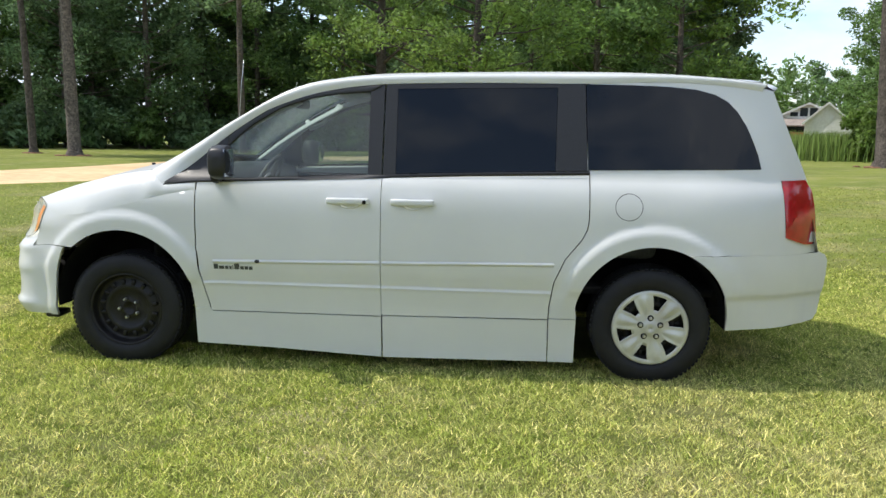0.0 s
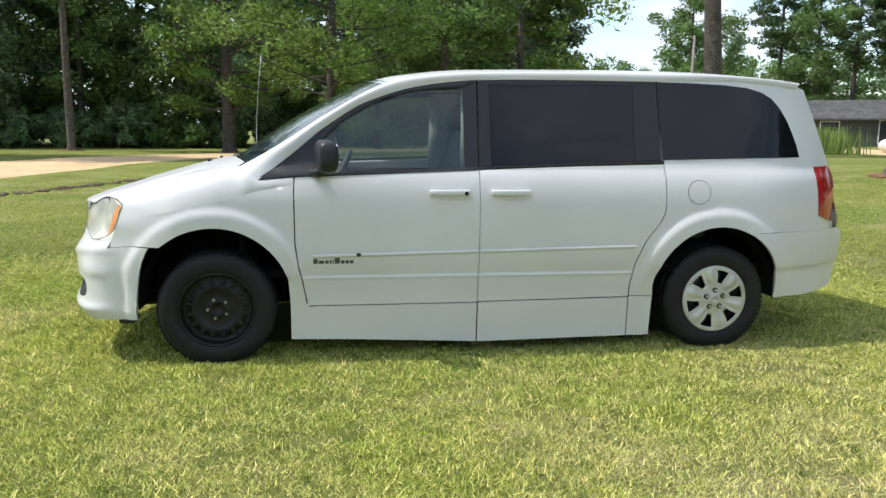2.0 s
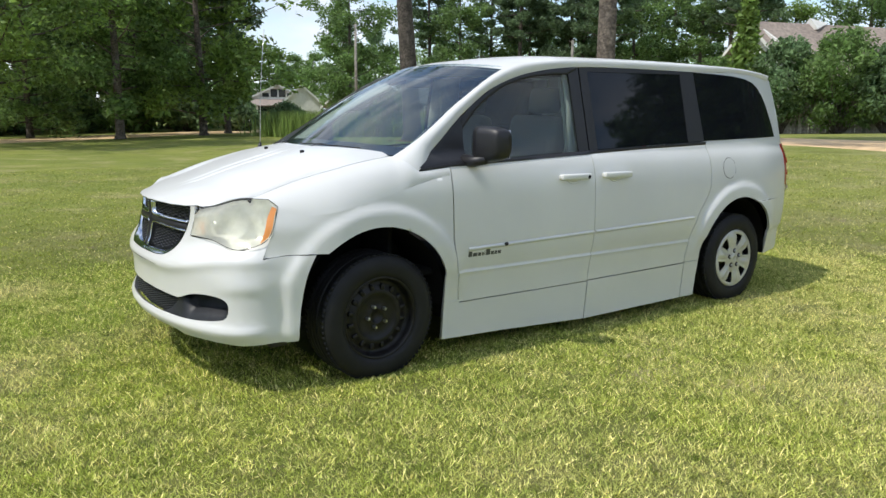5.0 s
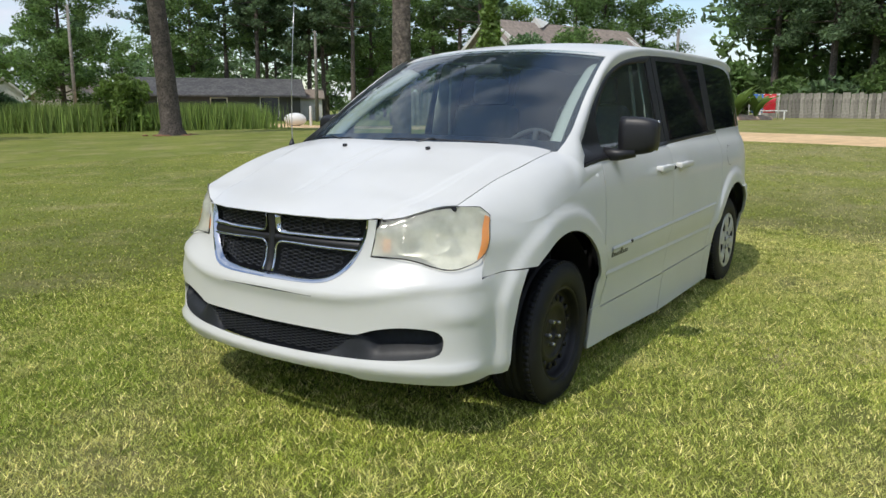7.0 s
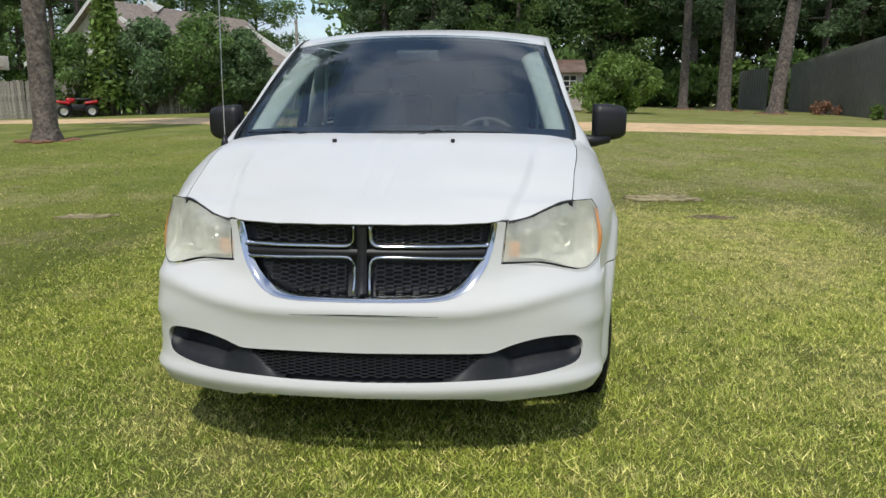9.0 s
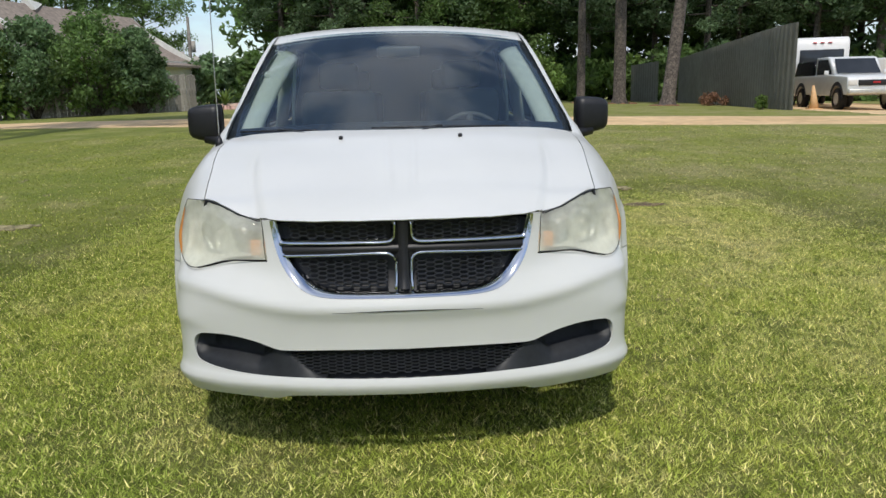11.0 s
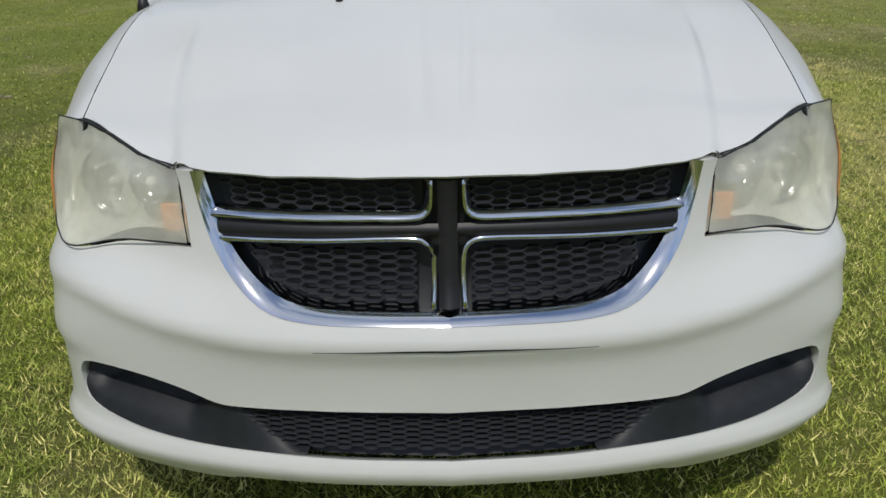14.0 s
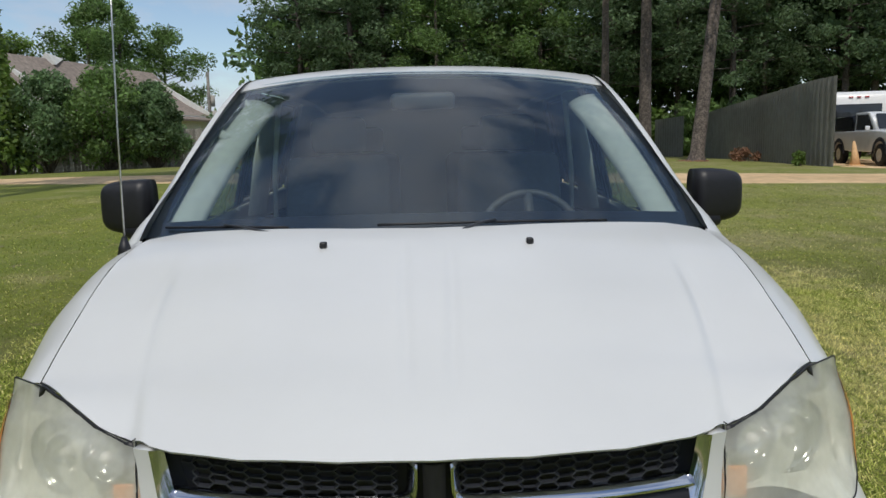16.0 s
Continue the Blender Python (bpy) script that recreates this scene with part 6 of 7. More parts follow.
SILVER_BODY = mat("silver_vehicle_paint", (0.74, 0.75, 0.76), 0.35, 0.05, grain=0.06, grain_scale=4, coat=0.4, blotch=(0.68, 0.69, 0.70), blotch_scale=1.5)
ORANGE = mat("faded_orange_plastic", (0.76, 0.48, 0.25), 0.7, grain=0.15, grain_scale=10)
ATV_RED = mat("red_plastic", (0.50, 0.02, 0.03), 0.35, grain=0.1, grain_scale=8)
CONCRETE = mat("pale_concrete", (0.45, 0.42, 0.38), 0.9, grain=0.15, grain_scale=5)


def house(x, y, rz, w, d, eave, ridge, label, flare=0.0, gable_windows=0, roof=SHINGLE, wall=SIDING, front_windows=(), overhang=0.45, loc_z=None, trim=SIDING, step=0.95):
    """A house with its ridge along its own x axis; its front faces -y."""
    ob = thing("house", label, "house", loc=(x, y, gz(x, y) if loc_z is None else loc_z), rz=rz)
    bm = bmesh.new()
    t = 0.15
    prof = [(-d / 2, 0), (-d / 2, eave), (0, ridge - 0.12), (d / 2, eave), (d / 2, 0)]
    for sx in (-1, 1):
        a = [bm.verts.new((sx * w / 2, p[0], p[1])) for p in prof]
        b = [bm.verts.new((sx * (w / 2 - t), p[0], p[1])) for p in prof]
        bm.faces.new(a)
        bm.faces.new(b)
        for i in range(5):
            bm.faces.new((a[i], a[(i + 1) % 5], b[(i + 1) % 5], b[i]))
    for sy in (-1, 1):
        add_box(bm, (0, sy * (d / 2 - t / 2), eave / 2), (w - 2 * t, t, eave))
    bmesh.ops.recalc_face_normals(bm, faces=bm.faces[:])
    part("wall", bm, wall, ob, shade=False)
    for sy in (-1, 1):
        bm = bmesh.new()
        rows = []
        for k in range(9):
            f = k / 8
            yy = sy * f * (d / 2 + overhang)
            z = ridge + (eave - ridge) * f * (d / 2 + overhang) / (d / 2) - flare * math.sin(math.pi * f) + 0.05
            rows.append([bm.verts.new((sx * (w / 2 + overhang), yy, z + o)) for o in (0, -0.14) for sx in (-1, 1)])
        for r, q in zip(rows, rows[1:]):
            bm.faces.new((r[0], r[1], q[1], q[0]))
            bm.faces.new((r[2], q[2], q[3], r[3]))
            bm.faces.new((r[0], q[0], q[2], r[2]))
            bm.faces.new((r[1], r[3], q[3], q[1]))
        bm.faces.new((rows[-1][0], rows[-1][1], rows[-1][3], rows[-1][2]))
        bmesh.ops.recalc_face_normals(bm, faces=bm.faces[:])
        part("roof", bm, roof, ob, shade=False)
        for sx in (-1, 1):
            bm = bmesh.new()
            for k in range(8):
                a, b = rows_pts(ridge, eave, d, overhang, flare, k / 8, sy), rows_pts(ridge, eave, d, overhang, flare, (k + 1) / 8, sy)
                xx = sx * (w / 2 + overhang + 0.02)
                v = [bm.verts.new(p) for p in ((xx, a[0], a[1] + 0.02), (xx, b[0], b[1] + 0.02), (xx, b[0], b[1] - 0.24), (xx, a[0], a[1] - 0.24))]
                bm.faces.new(v)
            part("bargeboard", bm, trim, ob, shade=False)
    for i in range(gable_windows):
        for sx in (-1, 1):
            bm = bmesh.new()
            yy = (i - (gable_windows - 1) / 2) * step
            hh = max(0.5, (ridge - eave) * (1 - abs(yy) / (d / 2)) - 0.7)
            add_box(bm, (sx * (w / 2 + 0.01), yy, eave + 0.3 + hh / 2), (0.04, 0.8 * step, hh))
            part("window", bm, PANE, ob, "dark window", shade=False)
    for wx, wz, ww, wh in front_windows:
        bm = bmesh.new()
        add_box(bm, (wx, -d / 2 - 0.015, wz), (ww + 0.16, 0.05, wh + 0.16))
        win = part("window", bm, SIDING, ob, "white-framed window", shade=False)
        bm = bmesh.new()
        add_box(bm, (wx, -d / 2 - 0.045, wz), (ww, 0.03, wh))
        part("pane", bm, PANE, win, shade=False)
    return ob


def rows_pts(ridge, eave, d, overhang, flare, f, sy):
    return sy * f * (d / 2 + overhang), ridge + (eave - ridge) * f * (d / 2 + overhang) / (d / 2) - flare * math.sin(math.pi * f) + 0.05


wh = house(45.3, 21.45, -18.6, 13.0, 11.0, 3.35, 6.6, "white house with a grey-brown shingle roof and flared eaves", flare=0.5, overhang=0.55, front_windows=((-2.5, 1.5, 0.9, 1.3), (2.2, 1.5, 0.9, 1.3)))
bm = bmesh.new()
v = [bm.verts.new(p) for p in ((-2.6, -0.75, 6.25), (-2.6, 0.75, 6.25), (-2.6, 0.0, 7.0), (-1.2, 0.0, 6.75))]
for f in ((0, 2, 1), (0, 3, 2), (1, 2, 3), (0, 1, 3)):
    bm.faces.new([v[k] for k in f])
part("roof_vent", bm, SIDING, wh, shade=False)
for dx, r in ((0.0, 0.38), (-0.9, 0.30)):
    dish = thing("satellite_dish", "grey satellite dish at the house corner", "dish", "satellite dishes", loc=(49.7 - 0.3 * dx, 14.4 - 1.1 * dx, gz(49, 14) + 2.95 - 0.45 * dx), rz=70)
    bm = bmesh.new()
    add_lathe(bm, [(r * math.sin(a), -0.9 * r * (1 - math.cos(a))) for a in [0.9 * i / 6 for i in range(7)]], 20, Matrix.Translation((0, 0, 0.35)))
    part("reflector", bm, CONCRETE, dish)
    bm = bmesh.new()
    add_tube(bm, [(0, 0.02, -0.2), (0, 0.02, 0.32)], 0.03, 6)
    part("mast", bm, NUT, dish)

# wooden privacy fence of the house
def board_fence(p, q, h, label, step=0.16, group=""):
    f = thing("wooden_fence", label, "fence", group)
    a, b = Vector((p[0], p[1], 0)), Vector((q[0], q[1], 0))
    n = int((b - a).length / step)
    d = (b - a).normalized()
    ang = math.degrees(math.atan2(d.y, d.x))
    rng = random.Random(n)
    me = None
    for i in range(n):
        c = a + d * step * (i + 0.5)
        if me is None:
            bm = bmesh.new()
            add_box(bm, (0, 0, h / 2), (step * 0.94, 0.022, h))
            o = part("board", bm, WOOD_GREY, f, shade=False)
            me = o.data
        else:
            o = new("board", me)
            o.parent = f
        o.matrix_basis = pose(c.x + rng.uniform(-0.008, 0.008), c.y + rng.uniform(-0.01, 0.01), gz(c.x, c.y) - rng.uniform(0.0, 0.10), 0, rng.uniform(-1.2, 1.2), ang)
    bm = bmesh.new()
    for k in range(12):
        c, e = a + (b - a) * k / 12, a + (b - a) * (k + 1) / 12
        off = Vector((-d.y, d.x, 0)) * 0.04
        for z in (0.35, h - 0.35):
            add_tube(bm, [c + off + Vector((0, 0, gz(c.x, c.y) + z)), e + off + Vector((0, 0, gz(e.x, e.y) + z))], 0.035, 4)
    part("rail", bm, WOOD_GREY, f, shade=False)
    return f


board_fence((30.6, 24.5), (32.8, 19.3), 1.9, "weathered grey wooden privacy fence beside the white house")
board_fence((32.8, 19.2), (36.3, 10.9), 1.95, "weathered grey wooden privacy fence beside the white house")
board_fence((45.0, 8.2), (45.6, -1.2), 1.5, "dark weathered board fence at the edge of the woods", 0.22)

# garden shed
shed = thing("garden_shed", "pale pink-grey garden shed with a rusted tin roof", "shed", loc=(31.9, -2.6, gz(31.9, -2.6)), rz=-90)
bm = bmesh.new()
add_box(bm, (0, 0, 0.9), (2.7, 2.2, 1.8))
part("wall", bm, SHED_PINK, shed, shade=False)
for i in range(7):
    bm = bmesh.new()
    add_box(bm, (0, -1.115, 0.13 + 0.26 * i), (2.72, 0.03, 0.235))
    part("board", bm, SHED_PINK, shed, shade=False)
for sy in (-1, 1):
    bm = bmesh.new()
    v = [bm.verts.new(p) for p in ((-1.5, 0, 2.35), (1.5, 0, 2.35), (1.5, sy * 1.4, 1.72), (-1.5, sy * 1.4, 1.72))]
    bm.faces.new(v)
    bmesh.ops.solidify(bm, geom=bm.faces[:], thickness=0.05)
    part("roof", bm, RUST_ROOF, shed, shade=False)
for sx in (-1, 1):
    bm = bmesh.new()
    v = [bm.verts.new(p) for p in ((sx * 1.35, -1.1, 1.78), (sx * 1.35, 1.1, 1.78), (sx * 1.35, 0, 2.30))]
    bm.faces.new(v)
    part("gable", bm, SHED_PINK, shed, shade=False)
for wx in (-0.05, 0.75):
    bm = bmesh.new()
    add_box(bm, (wx, -1.14, 1.22), (0.66, 0.04, 0.80))
    w = part("window", bm, SIDING, shed, "white-framed window", shade=False)
    for ix in range(2):
        for iz in range(3):
            bm = bmesh.new()
            add_box(bm, (wx - 0.15 + 0.30 * ix, -1.165, 0.98 + 0.245 * iz), (0.25, 0.02, 0.20))
            part("pane", bm, PANE, w, shade=False)
bm = bmesh.new()
add_box(bm, (-1.30, -1.45, 0.92), (0.05, 0.72, 1.75), 0.0, Euler((0, 0, radians(12))).to_matrix())
dr = part("door", bm, SIDING, shed, "open white shed door", shade=False)
bm = bmesh.new()
add_box(bm, (-1.335, -1.46, 1.35), (0.03, 0.36, 0.45), 0.0, Euler((0, 0, radians(12))).to_matrix())
part("pane", bm, PANE, dr, shade=False)

# grey corrugated metal fence
def metal_fence(p, q, h0, h1, label, bend=0.0):
    f = thing("metal_fence", label, "fence", "metal fences")
    a, b = Vector(p), Vector(q)
    d = (b - a)
    n = int(d.length / 0.9)
    nrm = Vector((-d.y, d.x)).normalized()
    for i in range(n):
        bm = bmesh.new()
        rows = []
        for k in range(13):
            c = a + d * (i + k / 12) / n
            f0 = (i + k / 12) / n
            o = nrm * (0.05 if k % 4 in (1, 2) else 0.0) + nrm * bend * max(0.0, 1 - f0 / 0.10) ** 2
            g = gz(c.x, c.y)
            rows.append([bm.verts.new((c.x + o.x, c.y + o.y, g - 0.1)), bm.verts.new((c.x + o.x, c.y + o.y, g + h0 + (h1 - h0) * f0))])
        for r, s in zip(rows, rows[1:]):
            bm.faces.new((r[0], s[0], s[1], r[1]))
        bmesh.ops.solidify(bm, geom=bm.faces[:], thickness=0.012)
        part("panel", bm, METAL_FENCE, f, shade=False)
    return f


metal_fence((22.6, -14.2), (40.1, -16.5), 3.15, 2.55, "tall dark grey corrugated metal fence along the drive", -0.25)
metal_fence((42.3, -16.0), (46.7, -15.6), 2.5, 2.4, "dark grey metal fence panel beyond the pines")


# vehicles
def car_wheel(parent, x, y, r, w, rim=True):
    wh_ = new("wheel")
    wh_.parent = parent
    wh_.matrix_basis = pose(x, y, r)
    bm = bmesh.new()
    add_lathe(bm, [(r * 0.58, -w / 2), (r * 0.9, -w / 2), (r, -w * 0.38), (r, w * 0.38), (r * 0.9, w / 2), (r * 0.58, w / 2)], 24)
    bmesh.ops.recalc_face_normals(bm, faces=bm.faces[:])
    part("tyre", bm, RUBBER, wh_)
    bm = bmesh.new()
    for s in (-1, 1):
        add_lathe(bm, [(r * 0.60, s * w * 0.44), (r * 0.5, s * w * 0.36), (r * 0.2, s * w * 0.40), (0.001, s * w * 0.42)], 20)
    part("rim", bm, SILVER, wh_)


def extrude_side(bm, prof, y0, y1, bevel=0.03):
    """A body from its side outline (x, z), between two widths."""
    a = [bm.verts.new((x, y0, z)) for x, z in prof]
    b = [bm.verts.new((x, y1, z)) for x, z in prof]
    fs = [bm.faces.new(a), bm.faces.new(b[::-1])]
    n = len(prof)
    for i in range(n):
        bm.faces.new((a[i], b[i], b[(i + 1) % n], a[(i + 1) % n]))
    bmesh.ops.recalc_face_normals(bm, faces=bm.faces[:])
    if bevel:
        es = [e for e in bm.edges if any(f in fs for f in e.link_faces)]
        bmesh.ops.bevel(bm, geom=es, offset=bevel, segments=3, profile=0.6, affect="EDGES")
    return bm


# pickup truck, nose to -x in its own space
truck = thing("pickup_truck", "older silver pickup truck with a dark bed cap by the fence", "truck", loc=(24.1, -17.2, gz(24.1, -17.2)), rz=-8)
bm = extrude_side(bmesh.new(), [(-2.65, 0.55), (-2.72, 0.75), (-2.70, 1.12), (-2.60, 1.20), (-1.25, 1.28), (2.75, 1.28), (2.78, 0.60), (2.2, 0.55), (1.95, 0.95), (1.35, 0.95), (1.1, 0.55), (-1.3, 0.50), (-1.5, 0.95), (-2.15, 0.95), (-2.4, 0.55)], -0.98, 0.98, 0.05)
part("body", bm, SILVER_BODY, truck)
bm = extrude_side(bmesh.new(), [(-1.30, 1.25), (-0.72, 1.90), (-0.52, 1.96), (0.45, 1.96), (0.55, 1.25)], -0.88, 0.88, 0.07)
cab = part("cab", bm, SILVER_BODY, truck)
bm = bmesh.new()
v = [bm.verts.new(p) for p in ((-1.25, -0.78, 1.31), (-1.25, 0.78, 1.31), (-0.79, 0.72, 1.86), (-0.79, -0.72, 1.86))]
bm.faces.new(v)
bmesh.ops.translate(bm, verts=bm.verts[:], vec=(-0.035, 0, 0.02))
part("windscreen", bm, PANE, cab)
for s in (-1, 1):
    bm = bmesh.new()
    v = [bm.verts.new(p) for p in ((-1.08, s * 0.888, 1.31), (-0.60, s * 0.888, 1.86), (0.30, s * 0.888, 1.86), (0.36, s * 0.888, 1.31))]
    bm.faces.new(v)
    part("side_window", bm, PANE, cab)
    bm = bmesh.new()
    add_box(bm, (-1.0, s * 1.06, 1.36), (0.06, 0.16, 0.16), 0.02)
    part("door_mirror", bm, SILVER_BODY, truck)
    bm = bmesh.new()
    add_box(bm, (-2.71, s * 0.80, 0.98), (0.06, 0.30, 0.20), 0.02)
    part("headlamp", bm, CLEAR_LENS, truck)
    for x in (-1.83, 1.65):
        car_wheel(truck, x, s * 0.86, 0.40, 0.26)
        bm = bmesh.new()
        rows = []
        for i in range(13):
            a = math.pi * i / 12
            rows.append([bm.verts.new((x + rr * math.cos(a), s * 0.985, 0.45 + rr * math.sin(a))) for rr in (0.44, 0.58)])
        for r, q in zip(rows, rows[1:]):
            bm.faces.new((r[0], r[1], q[1], q[0]))
        bmesh.ops.solidify(bm, geom=bm.faces[:], thickness=0.03)
        part("wheel_arch_trim", bm, BLACK_TRIM, truck)
bm = bmesh.new()
add_box(bm, (-2.72, 0, 0.97), (0.06, 1.22, 0.20), 0.02)
gr = part("grille", bm, BLACK_TRIM, truck)
bm = bmesh.new()
add_box(bm, (-2.755, 0, 0.98), (0.02, 0.26, 0.06), 0.008)
part("emblem", bm, ATV_RED, gr, "plain red emblem bar")
bm = bmesh.new()
add_box(bm, (-2.80, 0, 0.66), (0.16, 1.98, 0.20), 0.05)
part("bumper", bm, SILVER, truck)
bm = extrude_side(bmesh.new(), [(0.60, 1.28), (0.68, 1.86), (2.45, 1.84), (2.74, 1.28)], -0.90, 0.90, 0.08)
part("bed_cap", bm, DARK_GLASS, truck, "dark cap over the truck bed")

# white bus behind the truck
bus = thing("shuttle_bus", "white shuttle bus parked behind the metal fence", "bus", loc=(30.5, -19.3, gz(30.5, -19.3)), rz=-20)
bm = extrude_side(bmesh.new(), [(-2.8, 0.45), (-2.8, 2.75), (-2.6, 2.95), (3.2, 2.95), (3.3, 2.8), (3.3, 0.45)], -1.1, 1.1, 0.12)
part("body", bm, WHITE_BODY, bus)
bm = bmesh.new()
add_box(bm, (-2.82, 0, 1.95), (0.05, 1.75, 0.95), 0.02)
part("rear_window", bm, PANE, bus)
for y in (-0.3, 0.0, 0.3):
    bm = bmesh.new()
    add_box(bm, (-2.82, y, 2.72), (0.05, 0.16, 0.05), 0.01)
    part("marker_lamp", bm, ATV_RED, bus)
for s in (-1, 1):
    for x in (-1.8, 2.2):
        car_wheel(bus, x, s * 0.95, 0.38, 0.25)
trailer = thing("cargo_trailer", "white cargo trailer beyond the truck", "trailer", loc=(29.4, -23.0, gz(29, -23)), rz=30)
bm = extrude_side(bmesh.new(), [(-1.6, 0.5), (-1.6, 2.0), (-1.45, 2.15), (1.6, 2.15), (1.6, 0.5)], -0.95, 0.95, 0.08)
part("body", bm, WHITE_BODY, trailer)
for s in (-1, 1):
    car_wheel(trailer, 0, s * 0.9, 0.33, 0.2)
dark_car = thing("parked_car", "dark parked car at the end of the drive", "car", loc=(25.4, -22.6, gz(25.4, -22.6)), rz=20)
bm = extrude_side(bmesh.new(), [(-2.2, 0.35), (-2.25, 0.75), (-1.3, 0.92), (-0.7, 1.40), (0.9, 1.42), (1.7, 0.98), (2.2, 0.9), (2.2, 0.35)], -0.88, 0.88, 0.08)
part("body", bm, BLACK_GLOSS, dark_car)
for s in (-1, 1):
    for x in (-1.4, 1.4):
        car_wheel(dark_car, x, s * 0.8, 0.32, 0.2)

# cone
cone = thing("traffic_cone", "faded orange traffic cone leaning by the fence end", "cone", loc=(23.2, -15.6, gz(23.2, -15.6)))
bm = bmesh.new()
add_tube(bm, [(0, 0, 0), (0.0, 0.03, 0.4), (0.0, 0.09, 0.90)], [0.19, 0.12, 0.04], 14)
part("cone_body", bm, ORANGE, cone)
bm = bmesh.new()
add_box(bm, (0, 0, 0.03), (0.44, 0.44, 0.05), 0.01)
part("cone_base", bm, ORANGE, cone)

# quad bike
atv = thing("quad_bike", "red quad bike with black tyres by the house shrubs", "quad bike", loc=(31.0, 20.6, gz(31.0, 20.6)), rz=-60)
for x in (-0.62, 0.62):
    for s in (-1, 1):
        car_wheel(atv, x, s * 0.42, 0.30, 0.24)
bm = bmesh.new()
add_box(bm, (-0.62, 0, 0.72), (0.62, 0.98, 0.14), 0.05, Euler((0, radians(8), 0)).to_matrix())
add_box(bm, (0.62, 0, 0.72), (0.62, 1.0, 0.14), 0.05, Euler((0, radians(-8), 0)).to_matrix())
add_box(bm, (-0.30, 0, 0.82), (0.40, 0.34, 0.24), 0.06)
part("fender", bm, ATV_RED, atv, "red plastic bodywork")
bm = bmesh.new()
add_box(bm, (0.25, 0, 0.86), (0.72, 0.32, 0.14), 0.05)
add_box(bm, (0, 0, 0.45), (1.2, 0.35, 0.35), 0.05)
part("seat", bm, BLACK_TRIM, atv)
bm = bmesh.new()
add_tube(bm, [(-0.25, -0.38, 1.10), (-0.40, -0.15, 1.04), (-0.40, 0.15, 1.04), (-0.25, 0.38, 1.10)], 0.018, 6)
for x in (-0.75, 0.75):
    for y in (-0.3, 0, 0.3):
        add_tube(bm, [(x - 0.28, y, 0.88), (x + 0.28, y, 0.88)], 0.012, 5)
part("handlebar_and_racks", bm, STEEL_BLACK, atv)

# basketball hoop, tank, posts, poles
hoop = thing("basketball_hoop", "grey basketball hoop on a pole by the lawn", "basketball hoop", loc=(35.8, 27.9, gz(35.8, 27.9)), rz=-50)
bm = bmesh.new()
add_tube(bm, [(0, 0, 0), (0, 0, 2.4), (0, -0.35, 2.9)], 0.05, 8)
part("pole", bm, NUT, hoop)
bm = bmesh.new()
add_box(bm, (0, -0.40, 3.0), (1.10, 0.05, 0.75), 0.02)
part("backboard", bm, CONCRETE, hoop)
bm = bmesh.new()
add_tube(bm, [(0.22 * math.cos(2 * math.pi * i / 16), -0.66 + 0.22 * math.sin(2 * math.pi * i / 16), 2.75) for i in range(17)], 0.012, 5, False)
part("rim", bm, ATV_RED, hoop)
tank = thing("covered_boat", "white covered tank beside a white post", "tank", loc=(28.2, 30.6, gz(28.2, 30.6)), rz=35)
bm = bmesh.new()
bmesh.ops.create_uvsphere(bm, u_segments=20, v_segments=12, radius=0.5, matrix=Matrix.Translation((0, 0, 0.40)) @ Matrix.Diagonal((0.8, 1.35, 0.80, 1)))
part("shell", bm, WHITE_BODY, tank)
post = thing("post", "white post by the drive", "post", loc=(28.7, 29.8, gz(28.7, 29.8)))
bm = bmesh.new()
add_box(bm, (0, 0, 0.6), (0.12, 0.12, 1.2), 0.01)
part("upright", bm, WHITE_BODY, post)


def utility_pole(x, y, h, label, box=False):
    p = thing("utility_pole", label, "pole", "utility poles", loc=(x, y, gz(x, y)))
    bm = bmesh.new()
    add_tube(bm, [(0, 0, -0.3), (0.02, 0.02, h * 0.5), (0, 0, h)], [0.15, 0.13, 0.10], 10)
    part("pole", bm, WOOD_GREY, p)
    bm = bmesh.new()
    add_tube(bm, [(0, 0, h - 0.3), (-0.4, -0.1, h - 0.1)], 0.03, 6)
    part("bracket", bm, NUT, p)
    if box:
        bm = bmesh.new()
        add_tube(bm, [(0.2, -0.2, h * 0.62), (0.2, -0.2, h * 0.62 + 0.8)], 0.16, 10)
        part("transformer", bm, CONCRETE, p)


utility_pole(29.5, 56.4, 9.0, "weathered wooden utility pole beyond the tall grass")
utility_pole(53.0, 15.55, 6.6, "weathered wooden pole with a box behind the house", True)
utility_pole(40.0, 40.0, 7.0, "weathered wooden pole among the pines")

# far houses
DARK_SHINGLE = mat("dark_shingles", (0.07, 0.07, 0.075), 0.9, grain=0.3, grain_scale=6, blotch=(0.11, 0.11, 0.11), blotch_scale=1.5)
far_house = house(43.5, 107.5, 68, 11.0, 9.0, 3.3, 5.4, "far pale house with dark gable windows and a shaded porch", gable_windows=4, step=1.2)
bm = bmesh.new()
rows = [[bm.verts.new((x, y, z)) for y in (-5.6, 5.0)] for x, z in ((-5.55, 3.3), (-9.3, 2.35), (-9.3, 2.20), (-5.55, 3.1))]
for r, q in zip(rows, rows[1:] + rows[:1]):
    bm.faces.new((r[0], r[1], q[1], q[0]))
part("porch_roof", bm, SHINGLE, far_house, "grey porch roof", shade=False)
for y in (-5.2, -2.6, 0.2, 3.0, 4.7):
    bm = bmesh.new()
    add_box(bm, (-9.0, y, 1.12), (0.22, 0.22, 2.24))
    part("porch_post", bm, SIDING, far_house, shade=False)
